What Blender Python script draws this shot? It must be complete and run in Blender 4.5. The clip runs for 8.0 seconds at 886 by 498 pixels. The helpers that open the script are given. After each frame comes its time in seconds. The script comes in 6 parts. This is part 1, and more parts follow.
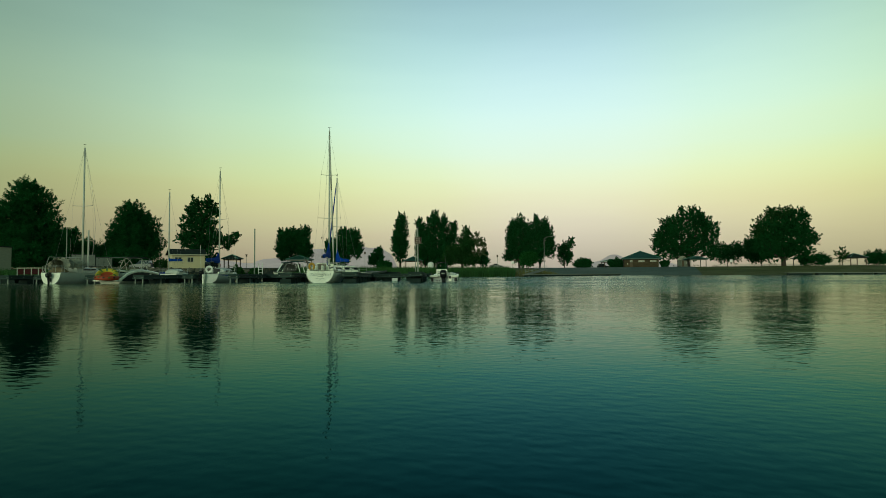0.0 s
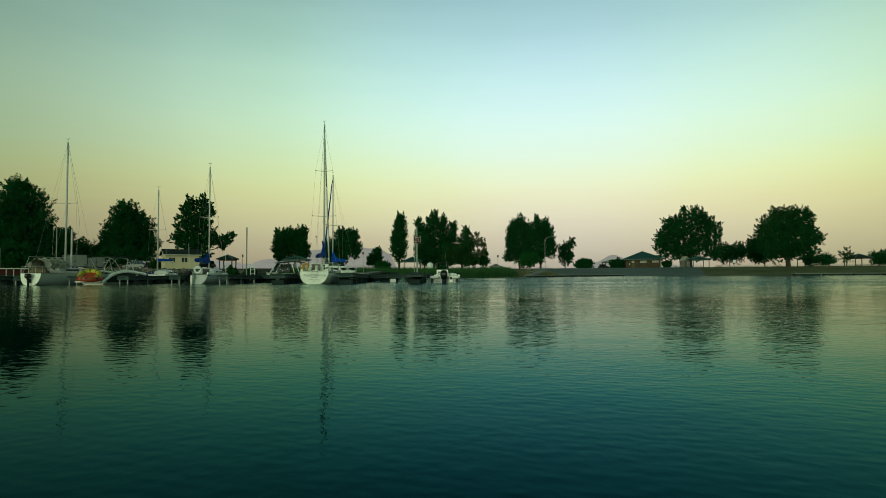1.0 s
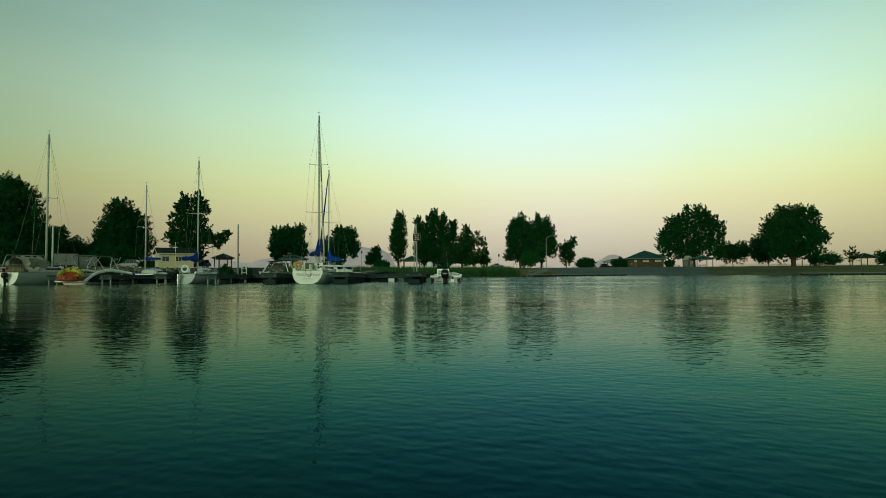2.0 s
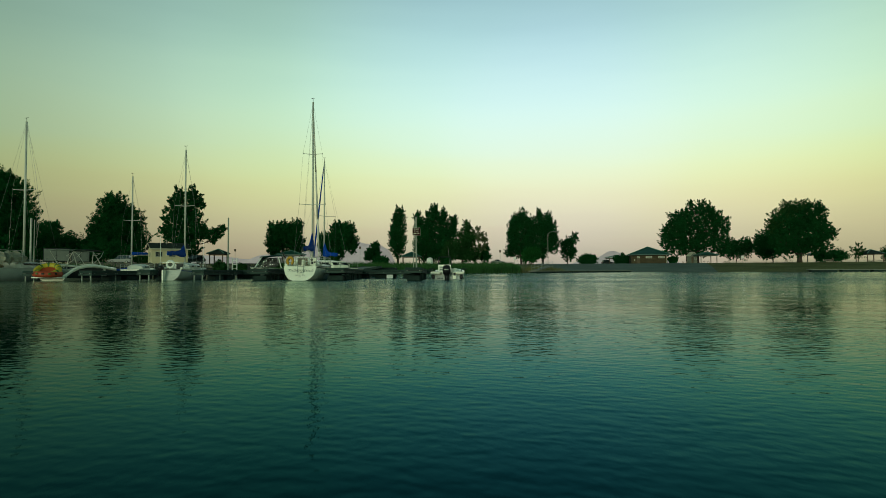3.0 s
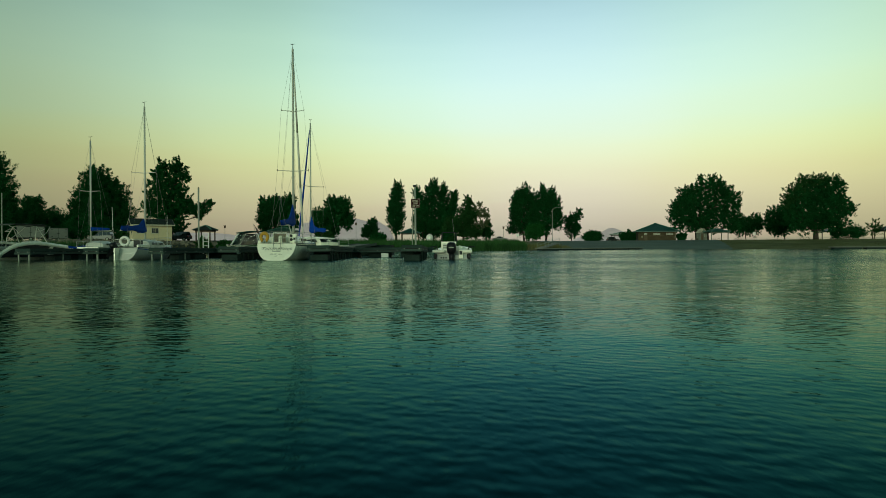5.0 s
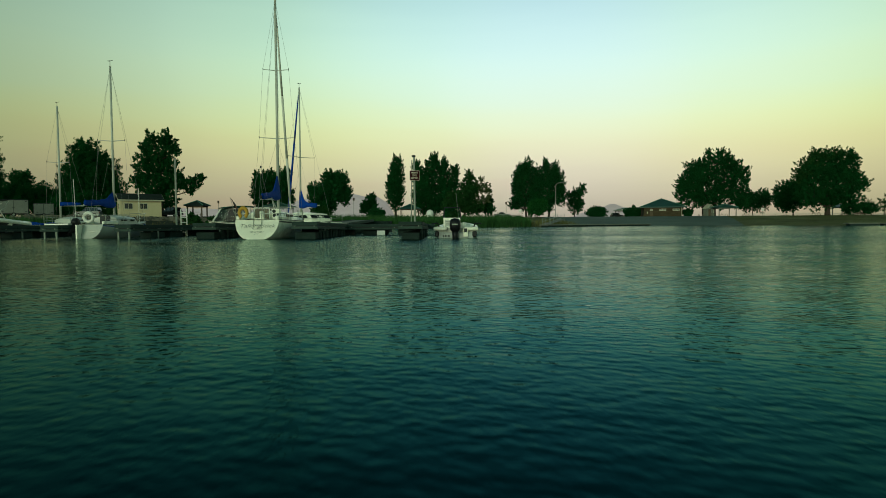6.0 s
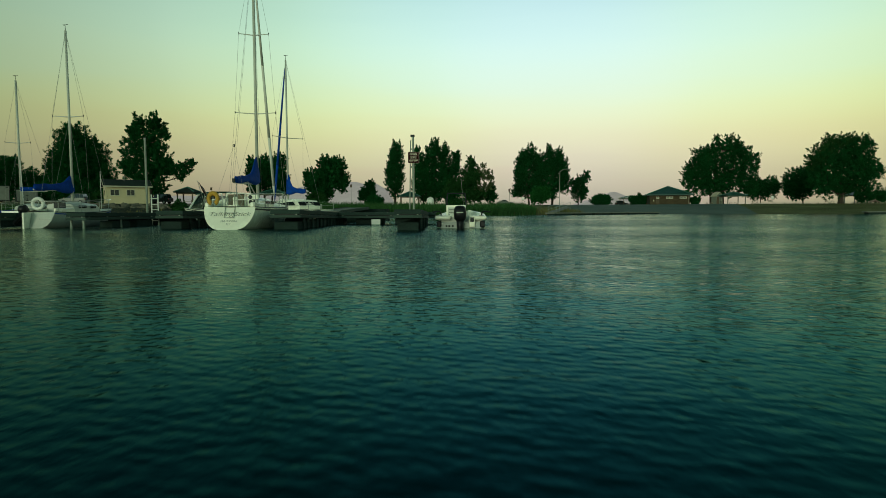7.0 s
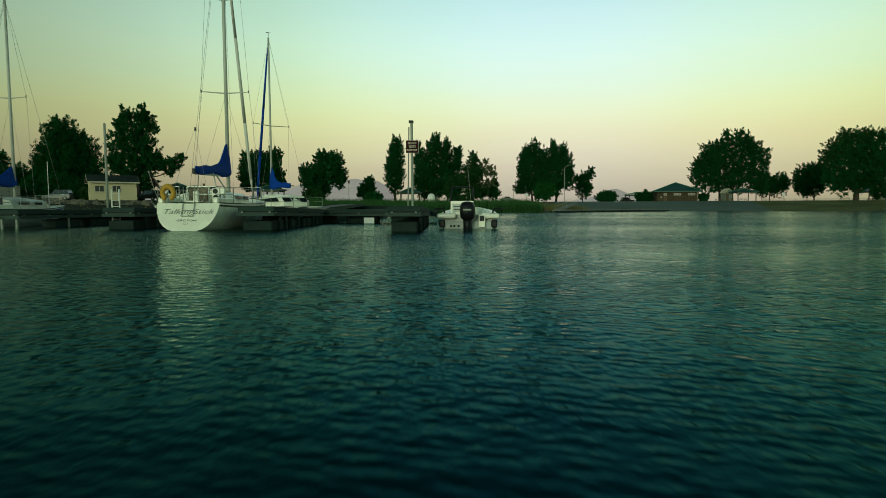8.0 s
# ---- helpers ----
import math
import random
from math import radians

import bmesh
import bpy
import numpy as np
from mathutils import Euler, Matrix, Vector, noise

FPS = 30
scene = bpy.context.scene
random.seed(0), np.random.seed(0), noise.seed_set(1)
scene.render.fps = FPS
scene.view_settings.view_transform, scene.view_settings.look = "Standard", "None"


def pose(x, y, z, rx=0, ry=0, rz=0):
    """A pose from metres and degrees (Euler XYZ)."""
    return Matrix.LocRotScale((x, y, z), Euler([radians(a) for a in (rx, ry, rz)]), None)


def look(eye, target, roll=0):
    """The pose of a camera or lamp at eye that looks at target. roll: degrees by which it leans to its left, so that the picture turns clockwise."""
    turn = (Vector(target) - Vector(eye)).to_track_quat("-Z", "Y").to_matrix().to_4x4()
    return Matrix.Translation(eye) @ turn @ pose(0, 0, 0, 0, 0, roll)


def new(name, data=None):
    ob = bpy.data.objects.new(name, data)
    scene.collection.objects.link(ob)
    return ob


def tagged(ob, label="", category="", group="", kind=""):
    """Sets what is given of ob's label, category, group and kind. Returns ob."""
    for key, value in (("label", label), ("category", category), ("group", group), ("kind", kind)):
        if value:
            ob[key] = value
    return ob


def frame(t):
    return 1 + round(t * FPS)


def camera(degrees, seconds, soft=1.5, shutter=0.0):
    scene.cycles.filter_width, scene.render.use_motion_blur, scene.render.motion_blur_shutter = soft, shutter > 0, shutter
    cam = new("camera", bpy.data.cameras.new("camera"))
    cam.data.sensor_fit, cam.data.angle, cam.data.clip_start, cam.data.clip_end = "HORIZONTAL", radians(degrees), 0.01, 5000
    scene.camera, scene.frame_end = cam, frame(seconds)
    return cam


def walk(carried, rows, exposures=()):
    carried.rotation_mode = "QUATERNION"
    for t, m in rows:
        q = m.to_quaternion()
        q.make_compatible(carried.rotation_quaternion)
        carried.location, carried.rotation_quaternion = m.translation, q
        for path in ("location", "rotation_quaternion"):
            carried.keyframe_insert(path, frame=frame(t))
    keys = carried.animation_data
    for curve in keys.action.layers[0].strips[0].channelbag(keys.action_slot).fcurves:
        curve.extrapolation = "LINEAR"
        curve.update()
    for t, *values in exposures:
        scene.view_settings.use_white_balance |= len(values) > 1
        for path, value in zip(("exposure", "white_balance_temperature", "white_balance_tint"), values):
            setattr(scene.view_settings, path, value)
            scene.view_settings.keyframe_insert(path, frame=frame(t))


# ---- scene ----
cam = camera(74.8, 8.0, soft=0.5, shutter=0.3)
PATH = [
    (0, (-0.18, 0.299, 0.779), (-0.198, 2.298, 0.862), -0.3),
    (0.5, (-0.252, 1.538, 0.785), (-0.268, 3.536, 0.87), -0.3),
    (1, (-0.323, 2.795, 0.786), (-0.338, 4.794, 0.871), -0.3),
    (1.5, (-0.389, 4.092, 0.784), (-0.403, 6.09, 0.869), -0.3),
    (3, (-0.62, 8.174, 0.764), (-0.632, 10.173, 0.834), -0.2),
    (3.5, (-0.703, 9.666, 0.767), (-0.713, 11.665, 0.827), -0.2),
    (4, (-0.793, 11.296, 0.777), (-0.802, 13.295, 0.823), -0.1),
    (4.5, (-0.885, 13.08, 0.79), (-0.894, 15.08, 0.816), -0.2),
    (6, (-1.123, 18.991, 0.857), (-1.133, 20.988, 0.765), -0.2),
    (6.5, (-1.191, 21.1, 0.863), (-1.201, 23.096, 0.744), -0.2),
    (7, (-1.271, 23.314, 0.867), (-1.282, 25.31, 0.733), -0.1),
    (7.5, (-1.34, 25.612, 0.864), (-1.352, 27.608, 0.724), -0.1),
    (8, (-1.416, 27.946, 0.856), (-1.43, 29.94, 0.712), -0.1),
]
walk(cam, [(t, look(eye, target, roll)) for t, eye, target, roll in PATH])

# ---- sky and light ----
world = bpy.data.worlds.new("dusk_sky")
scene.world = world
world.use_nodes = True


def sky_nodes():
    nt = world.node_tree
    nt.nodes.clear()
    N, L = nt.nodes.new, nt.links.new
    tc = N("ShaderNodeTexCoord")
    sep = N("ShaderNodeSeparateXYZ")
    L(tc.outputs["Generated"], sep.inputs[0])
    # height above the horizon, with faint streaks of high haze
    mp = N("ShaderNodeMapping")
    mp.inputs["Scale"].default_value = (1.6, 1.6, 14)
    L(tc.outputs["Generated"], mp.inputs[0])
    streak = N("ShaderNodeTexNoise")
    streak.inputs["Scale"].default_value = 1.7
    streak.inputs["Detail"].default_value = 4
    L(mp.outputs[0], streak.inputs["Vector"])
    off = N("ShaderNodeMath")
    off.operation = "MULTIPLY_ADD"
    L(streak.outputs["Fac"], off.inputs[0])
    off.inputs[1].default_value = 0.03
    L(sep.outputs["Z"], off.inputs[2])
    sub = N("ShaderNodeMath")
    sub.operation = "SUBTRACT"
    L(off.outputs[0], sub.inputs[0])
    sub.inputs[1].default_value = 0.015
    ramp = N("ShaderNodeValToRGB")
    L(sub.outputs[0], ramp.inputs[0])
    stops = [(0.0, (0.37, 0.36, 0.30)), (0.035, (0.50, 0.455, 0.37)), (0.085, (0.68, 0.635, 0.435)), (0.13, (0.77, 0.79, 0.45)),
             (0.165, (0.755, 0.88, 0.545)), (0.20, (0.70, 0.90, 0.67)), (0.27, (0.64, 0.93, 0.83)), (0.36, (0.43, 0.70, 0.71)), (0.43, (0.335, 0.55, 0.58)), (0.5, (0.2, 0.38, 0.46)),
             (0.6, (0.05, 0.11, 0.14)), (1.0, (0.02, 0.05, 0.07))]
    ramp.color_ramp.interpolation = "B_SPLINE"
    els = ramp.color_ramp.elements
    while len(els) < len(stops):
        els.new(0.5)
    for e, (p, c) in zip(els, stops):
        e.position, e.color = p, (*c, 1)
    # the glow is strongest towards one side and fades round the sky
    glow = N("ShaderNodeVectorMath")
    glow.operation = "DOT_PRODUCT"
    L(tc.outputs["Generated"], glow.inputs[0])
    glow.inputs[1].default_value = (0.2, 0.93, 0.31)
    mr = N("ShaderNodeMapRange")
    L(glow.outputs["Value"], mr.inputs[0])
    for i, v in ((1, -1.0), (2, 1.0), (3, 0.0), (4, 1.0)):
        mr.inputs[i].default_value = v
    side = N("ShaderNodeValToRGB")
    L(mr.outputs[0], side.inputs[0])
    side.color_ramp.interpolation = "CARDINAL"
    se = side.color_ramp.elements
    se[0].position, se[0].color = 0.0, (0.76, 1.0, 0.84, 1)
    se[1].position, se[1].color = 0.99, (1.0, 1.0, 1.0, 1)
    for p, c in ((0.5, (0.42, 0.6, 0.49)), (0.82, (0.43, 0.475, 0.375)), (0.9, (0.67, 0.69, 0.57)), (0.95, (0.85, 0.87, 0.72))):
        e = se.new(p)
        e.color = (*c, 1)
    mul = N("ShaderNodeMix")
    mul.data_type, mul.blend_type = "RGBA", "MULTIPLY"
    mul.inputs[0].default_value = 1.0
    L(ramp.outputs[0], mul.inputs[6])
    L(side.outputs[0], mul.inputs[7])
    # soft bluish-white brightening where the haze is thinnest
    near, halo, lift = N("ShaderNodeVectorMath"), N("ShaderNodeValToRGB"), N("ShaderNodeMix")
    near.operation = "DOT_PRODUCT"
    L(tc.outputs["Generated"], near.inputs[0])
    near.inputs[1].default_value = (0.19, 0.955, 0.226)
    L(near.outputs["Value"], halo.inputs[0])
    he = halo.color_ramp.elements
    he[0].position, he[0].color = 0.972, (0, 0, 0, 1)
    he[1].position, he[1].color = 1.0, (0.03, 0.01, 0.065, 1)
    halo.color_ramp.interpolation = "EASE"
    lift.data_type, lift.blend_type = "RGBA", "ADD"
    lift.inputs[0].default_value = 1.0
    L(mul.outputs[2], lift.inputs[6])
    L(halo.outputs[0], lift.inputs[7])
    # the afterglow lies yellow on both sides of the pale middle
    glowing = lift.outputs[2]
    for toward, first, blue in (((0.64, 0.73, 0.24), 0.88, 0.92), ((-0.66, 0.75, 0.04), 0.88, 0.93)):
        warm, wr, amber = N("ShaderNodeVectorMath"), N("ShaderNodeValToRGB"), N("ShaderNodeMix")
        warm.operation = "DOT_PRODUCT"
        L(tc.outputs["Generated"], warm.inputs[0])
        warm.inputs[1].default_value = toward
        L(warm.outputs["Value"], wr.inputs[0])
        we = wr.color_ramp.elements
        we[0].position, we[0].color = first, (1, 1, 1, 1)
        we[1].position, we[1].color = 1.0, (1.03, 1.0, blue, 1)
        wr.color_ramp.interpolation = "EASE"
        amber.data_type, amber.blend_type = "RGBA", "MULTIPLY"
        amber.inputs[0].default_value = 1.0
        L(glowing, amber.inputs[6])
        L(wr.outputs[0], amber.inputs[7])
        glowing = amber.outputs[2]
    # thin mauve veils of cloud low over the horizon
    veil, low, both, mauve = N("ShaderNodeMapRange"), N("ShaderNodeMapRange"), N("ShaderNodeMath"), N("ShaderNodeMix")
    L(streak.outputs["Fac"], veil.inputs[0])
    veil.inputs[1].default_value, veil.inputs[2].default_value = 0.46, 0.66
    L(sep.outputs["Z"], low.inputs[0])
    for i, v in ((1, 0.06), (2, 0.17), (3, 0.5), (4, 0.0)):
        low.inputs[i].default_value = v
    both.operation = "MULTIPLY"
    L(veil.outputs[0], both.inputs[0])
    L(low.outputs[0], both.inputs[1])
    mauve.data_type, mauve.blend_type = "RGBA", "MULTIPLY"
    L(both.outputs[0], mauve.inputs[0])
    L(glowing, mauve.inputs[6])
    mauve.inputs[7].default_value = (0.93, 0.82, 0.92, 1)
    glowing = mauve.outputs[2]
    sky = N("ShaderNodeTexSky")
    sky.sky_type, sky.sun_disc = "NISHITA", False
    sky.sun_elevation, sky.sun_rotation = radians(9), radians(200)
    bg1, bg2, add, out = N("ShaderNodeBackground"), N("ShaderNodeBackground"), N("ShaderNodeAddShader"), N("ShaderNodeOutputWorld")
    L(glowing, bg1.inputs[0])
    bg1.inputs[1].default_value = 1.0
    L(sky.outputs[0], bg2.inputs[0])
    bg2.inputs[1].default_value = 0.01
    L(bg1.outputs[0], add.inputs[0])
    L(bg2.outputs[0], add.inputs[1])
    L(add.outputs[0], out.inputs[0])


sky_nodes()
sun = new("sun", bpy.data.lights.new("sun", "SUN"))
sun.data.energy, sun.data.angle, sun.data.color = 1.1, radians(20), (0.86, 1.0, 0.72)
sun.matrix_world = look((0, 0, 60), (22, 60, 50))


# ---- materials ----
def mat(name, col, rough=0.6, metal=0.0, vary=0.18, scale=1.5, fine=25.0, bump=0.15, spec=0.5, island=0.0, stretch=(1, 1, 1), per_object=0.0):
    m = bpy.data.materials.new(name)
    m.use_nodes = True
    nt = m.node_tree
    N, L = nt.nodes.new, nt.links.new
    p = nt.nodes["Principled BSDF"]
    tc, mp = N("ShaderNodeTexCoord"), N("ShaderNodeMapping")
    mp.inputs["Scale"].default_value = stretch
    L(tc.outputs["Object"], mp.inputs[0])
    big, small = N("ShaderNodeTexNoise"), N("ShaderNodeTexNoise")
    for n, s, d in ((big, scale, 5), (small, fine, 3)):
        n.inputs["Scale"].default_value, n.inputs["Detail"].default_value = s, d
        L(mp.outputs[0], n.inputs["Vector"])
    add = N("ShaderNodeMath")
    add.operation = "MULTIPLY_ADD"
    L(small.outputs["Fac"], add.inputs[0])
    add.inputs[1].default_value = 0.45
    L(big.outputs["Fac"], add.inputs[2])
    value = add.outputs[0]
    lo, hi = 0.42, 1.0
    if island or per_object:
        src = N("ShaderNodeNewGeometry").outputs["Random Per Island"] if island else N("ShaderNodeObjectInfo").outputs["Random"]
        a2 = N("ShaderNodeMath")
        a2.operation = "MULTIPLY_ADD"
        L(src, a2.inputs[0])
        a2.inputs[1].default_value = island or per_object
        L(value, a2.inputs[2])
        value = a2.outputs[0]
        hi += island or per_object
    mr = N("ShaderNodeMapRange")
    L(value, mr.inputs[0])
    mr.inputs[1].default_value, mr.inputs[2].default_value = lo, hi
    mix = N("ShaderNodeMix")
    mix.data_type = "RGBA"
    L(mr.outputs[0], mix.inputs[0])
    mix.inputs[6].default_value = (*[c * (1 - vary) for c in col], 1)
    mix.inputs[7].default_value = (*[min(1, c * (1 + vary)) for c in col], 1)
    L(mix.outputs[2], p.inputs["Base Color"])
    r = N("ShaderNodeMapRange")
    L(big.outputs["Fac"], r.inputs[0])
    r.inputs[3].default_value, r.inputs[4].default_value = max(0.02, rough - 0.1), min(1, rough + 0.1)
    L(r.outputs[0], p.inputs["Roughness"])
    p.inputs["Metallic"].default_value, p.inputs["Specular IOR Level"].default_value = metal, spec
    if bump:
        b = N("ShaderNodeBump")
        b.inputs["Strength"].default_value, b.inputs["Distance"].default_value = bump, 0.02
        L(small.outputs["Fac"], b.inputs["Height"])
        L(b.outputs[0], p.inputs["Normal"])
    return m


def water_material():
    m = bpy.data.materials.new("lake_water")
    m.use_nodes = True
    nt = m.node_tree
    nt.nodes.clear()
    N, L = nt.nodes.new, nt.links.new
    tc = N("ShaderNodeTexCoord")
    height = None

    def lay(fac, amount):
        nonlocal height
        mul = N("ShaderNodeMath")
        mul.operation = "MULTIPLY_ADD"
        L(fac, mul.inputs[0])
        mul.inputs[1].default_value = amount
        if height is None:
            mul.inputs[2].default_value = 0.0
        else:
            L(height, mul.inputs[2])
        height = mul.outputs[0]

    def turned(turn, stretch):
        mp = N("ShaderNodeMapping")
        mp.vector_type = "TEXTURE"
        mp.inputs["Scale"].default_value, mp.inputs["Rotation"].default_value = (stretch, 1, 1), (0, 0, radians(turn))
        L(tc.outputs["Object"], mp.inputs[0])
        return mp.outputs[0]

    # wind ripples in long crests: (turn of the crests, wave length, wander, amount)
    for turn, length, wander, amount in ((-20, 0.105, 5.0, 0.02), (14, 0.16, 6.0, 0.018)):
        w = N("ShaderNodeTexWave")
        w.wave_type, w.bands_direction = "BANDS", "Y"
        L(turned(turn, 1.0), w.inputs["Vector"])
        w.inputs["Scale"].default_value, w.inputs["Distortion"].default_value = 0.314 / length, wander
        w.inputs["Detail"].default_value, w.inputs["Detail Scale"].default_value = 2, 1.6
        lay(w.outputs["Fac"], amount)
    # irregular chop: (stretch along the crest, turn of the crests, size, detail, amount)
    for stretch, turn, size, detail, amount in ((1.3, -18, 3.8, 1, 0.10), (1.1, 6, 6.5, 1, 0.14), (1.1, -28, 12, 2, 0.10)):
        n = N("ShaderNodeTexNoise")
        L(turned(turn, stretch), n.inputs["Vector"])
        n.inputs["Scale"].default_value, n.inputs["Detail"].default_value = size, detail
        lay(n.outputs["Fac"], amount)
    # gusts: patches of ruffled and of calmer water
    gust = N("ShaderNodeTexNoise")
    gust.inputs["Scale"].default_value, gust.inputs["Detail"].default_value = 0.11, 3
    L(turned(-8, 2.8), gust.inputs["Vector"])
    mr = N("ShaderNodeMapRange")
    L(gust.outputs["Fac"], mr.inputs[0])
    mr.inputs[1].default_value, mr.inputs[2].default_value = 0.3, 0.7
    mr.inputs[3].default_value, mr.inputs[4].default_value = 0.3, 1.15
    # the open lake lies calm, the water off the docks is ruffled
    sep, part_y, calm, both = N("ShaderNodeSeparateXYZ"), N("ShaderNodeMath"), N("ShaderNodeValToRGB"), N("ShaderNodeMath")
    L(tc.outputs["Object"], sep.inputs[0])
    part_y.operation = "MULTIPLY"
    L(sep.outputs["Y"], part_y.inputs[0])
    part_y.inputs[1].default_value = 0.01
    L(part_y.outputs[0], calm.inputs[0])
    ce = calm.color_ramp.elements
    ce[0].position, ce[0].color = 0.05, (0.13, 0.13, 0.13, 1)
    ce[1].position, ce[1].color = 1.0, (0.9, 0.9, 0.9, 1)
    for pos, v in ((0.13, 0.19), (0.2, 0.32), (0.27, 0.55), (0.36, 0.95), (0.44, 1.35), (0.56, 1.4), (0.67, 1.0), (0.8, 0.9)):
        e = ce.new(pos)
        e.color = (v, v, v, 1)
    both.operation = "MULTIPLY"
    L(mr.outputs[0], both.inputs[0])
    L(calm.outputs[0], both.inputs[1])
    # the far end of the harbour lies in the lee of the tall trees
    lee, sheltered = N("ShaderNodeMapRange"), N("ShaderNodeMath")
    L(sep.outputs["X"], lee.inputs[0])
    for i, v in ((1, -24.0), (2, -4.0), (3, 0.42), (4, 1.0)):
        lee.inputs[i].default_value = v
    sheltered.operation = "MULTIPLY"
    L(both.outputs[0], sheltered.inputs[0])
    L(lee.outputs[0], sheltered.inputs[1])
    # ripples too small to see blur the mirror image: most of all in the shallows under the far bank
    sheen = N("ShaderNodeValToRGB")
    L(part_y.outputs[0], sheen.inputs[0])
    re_ = sheen.color_ramp.elements
    re_[0].position, re_[0].color = 0.1, (0.015, 0.015, 0.015, 1)
    re_[1].position, re_[1].color = 0.75, (0.10, 0.10, 0.10, 1)
    for pos, v in ((0.22, 0.03), (0.32, 0.055), (0.42, 0.09), (0.54, 0.11), (0.64, 0.08)):
        e = re_.new(pos)
        e.color = (v, v, v, 1)
    b = N("ShaderNodeBump")
    L(sheltered.outputs[0], b.inputs["Strength"])
    b.inputs["Distance"].default_value = 0.18
    L(height, b.inputs["Height"])
    # teal depth below, sky and shore mirrored on top
    deep, gloss, fres, mix, out = N("ShaderNodeBsdfDiffuse"), N("ShaderNodeBsdfGlossy"), N("ShaderNodeFresnel"), N("ShaderNodeMixShader"), N("ShaderNodeOutputMaterial")
    # dimmer light painted into the depth colour: darker towards negative x
    dim_side, body = N("ShaderNodeMapRange"), N("ShaderNodeMix")
    dim_side.interpolation_type = "SMOOTHSTEP"
    L(sep.outputs["X"], dim_side.inputs[0])
    dim_side.inputs[1].default_value, dim_side.inputs[2].default_value = -5.0, 5.0
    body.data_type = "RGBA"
    L(dim_side.outputs[0], body.inputs[0])
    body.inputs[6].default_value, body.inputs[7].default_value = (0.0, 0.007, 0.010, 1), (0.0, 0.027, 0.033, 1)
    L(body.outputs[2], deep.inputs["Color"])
    fres.inputs["IOR"].default_value = 1.088
    L(sheen.outputs[0], gloss.inputs["Roughness"])
    for n in (deep, gloss, fres):
        L(b.outputs[0], n.inputs["Normal"])
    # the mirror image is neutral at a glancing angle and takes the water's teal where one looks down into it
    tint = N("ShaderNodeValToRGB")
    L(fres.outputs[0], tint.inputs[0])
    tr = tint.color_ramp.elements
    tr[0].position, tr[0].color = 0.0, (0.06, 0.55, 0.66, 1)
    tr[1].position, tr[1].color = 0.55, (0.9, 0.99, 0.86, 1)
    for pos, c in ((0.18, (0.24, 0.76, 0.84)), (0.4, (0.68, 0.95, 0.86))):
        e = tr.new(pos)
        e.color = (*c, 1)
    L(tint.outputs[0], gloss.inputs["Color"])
    L(fres.outputs[0], mix.inputs[0])
    L(deep.outputs[0], mix.inputs[1])
    L(gloss.outputs[0], mix.inputs[2])
    L(mix.outputs[0], out.inputs[0])
    return m


def leaf_material(name, col, through_col, vary=0.45):
    """Thin leaves: dull on the lit side, and the light from behind shines through them green."""
    m = bpy.data.materials.new(name)
    m.use_nodes = True
    nt = m.node_tree
    nt.nodes.clear()
    N, L = nt.nodes.new, nt.links.new
    geo, tc, big, add, mr = N("ShaderNodeNewGeometry"), N("ShaderNodeTexCoord"), N("ShaderNodeTexNoise"), N("ShaderNodeMath"), N("ShaderNodeMapRange")
    big.inputs["Scale"].default_value, big.inputs["Detail"].default_value = 0.3, 4
    L(tc.outputs["Object"], big.inputs["Vector"])
    add.operation = "MULTIPLY_ADD"
    L(geo.outputs["Random Per Island"], add.inputs[0])
    add.inputs[1].default_value = 0.8
    L(big.outputs["Fac"], add.inputs[2])
    L(add.outputs[0], mr.inputs[0])
    mr.inputs[1].default_value, mr.inputs[2].default_value = 0.4, 1.4
    front, back, mix, out = N("ShaderNodeBsdfDiffuse"), N("ShaderNodeBsdfTranslucent"), N("ShaderNodeMixShader"), N("ShaderNodeOutputMaterial")
    for shader, c in ((front, col), (back, through_col)):
        cm = N("ShaderNodeMix")
        cm.data_type = "RGBA"
        L(mr.outputs[0], cm.inputs[0])
        cm.inputs[6].default_value = (*[k * (1 - vary) for k in c], 1)
        cm.inputs[7].default_value = (*[k * (1 + vary) for k in c], 1)
        L(cm.outputs[2], shader.inputs["Color"])
    mix.inputs[0].default_value = 0.4
    L(front.outputs[0], mix.inputs[1])
    L(back.outputs[0], mix.inputs[2])
    L(mix.outputs[0], out.inputs[0])
    return m


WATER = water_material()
GELCOAT = mat("white_gelcoat", (0.86, 0.84, 0.68), 0.28, vary=0.06, fine=6, bump=0.02)
GELCOAT_OLD = mat("weathered_gelcoat", (0.47, 0.48, 0.41), 0.4, vary=0.14, fine=8, bump=0.04)
GREY_HULL = mat("grey_green_hull_tone", (0.30, 0.34, 0.31), 0.3, vary=0.1, bump=0.02)
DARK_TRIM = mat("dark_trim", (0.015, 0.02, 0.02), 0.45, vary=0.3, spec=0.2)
BLUE_CANVAS = mat("blue_canvas", (0.003, 0.045, 0.27), 0.85, vary=0.3, scale=4, fine=60, bump=0.4, spec=0.1)
GREEN_CANVAS = mat("green_canvas", (0.012, 0.055, 0.045), 0.85, vary=0.3, fine=50, bump=0.3, spec=0.1)
ALLOY = mat("alloy_spar", (0.46, 0.46, 0.38), 0.45, 0.0, vary=0.12, scale=2, bump=0.03)
STEEL = mat("stainless_tube", (0.36, 0.37, 0.33), 0.38, 0.6, vary=0.1, bump=0.02)
WIRE = mat("rigging_wire", (0.22, 0.22, 0.2), 0.45, 0.5, vary=0.1, bump=0)
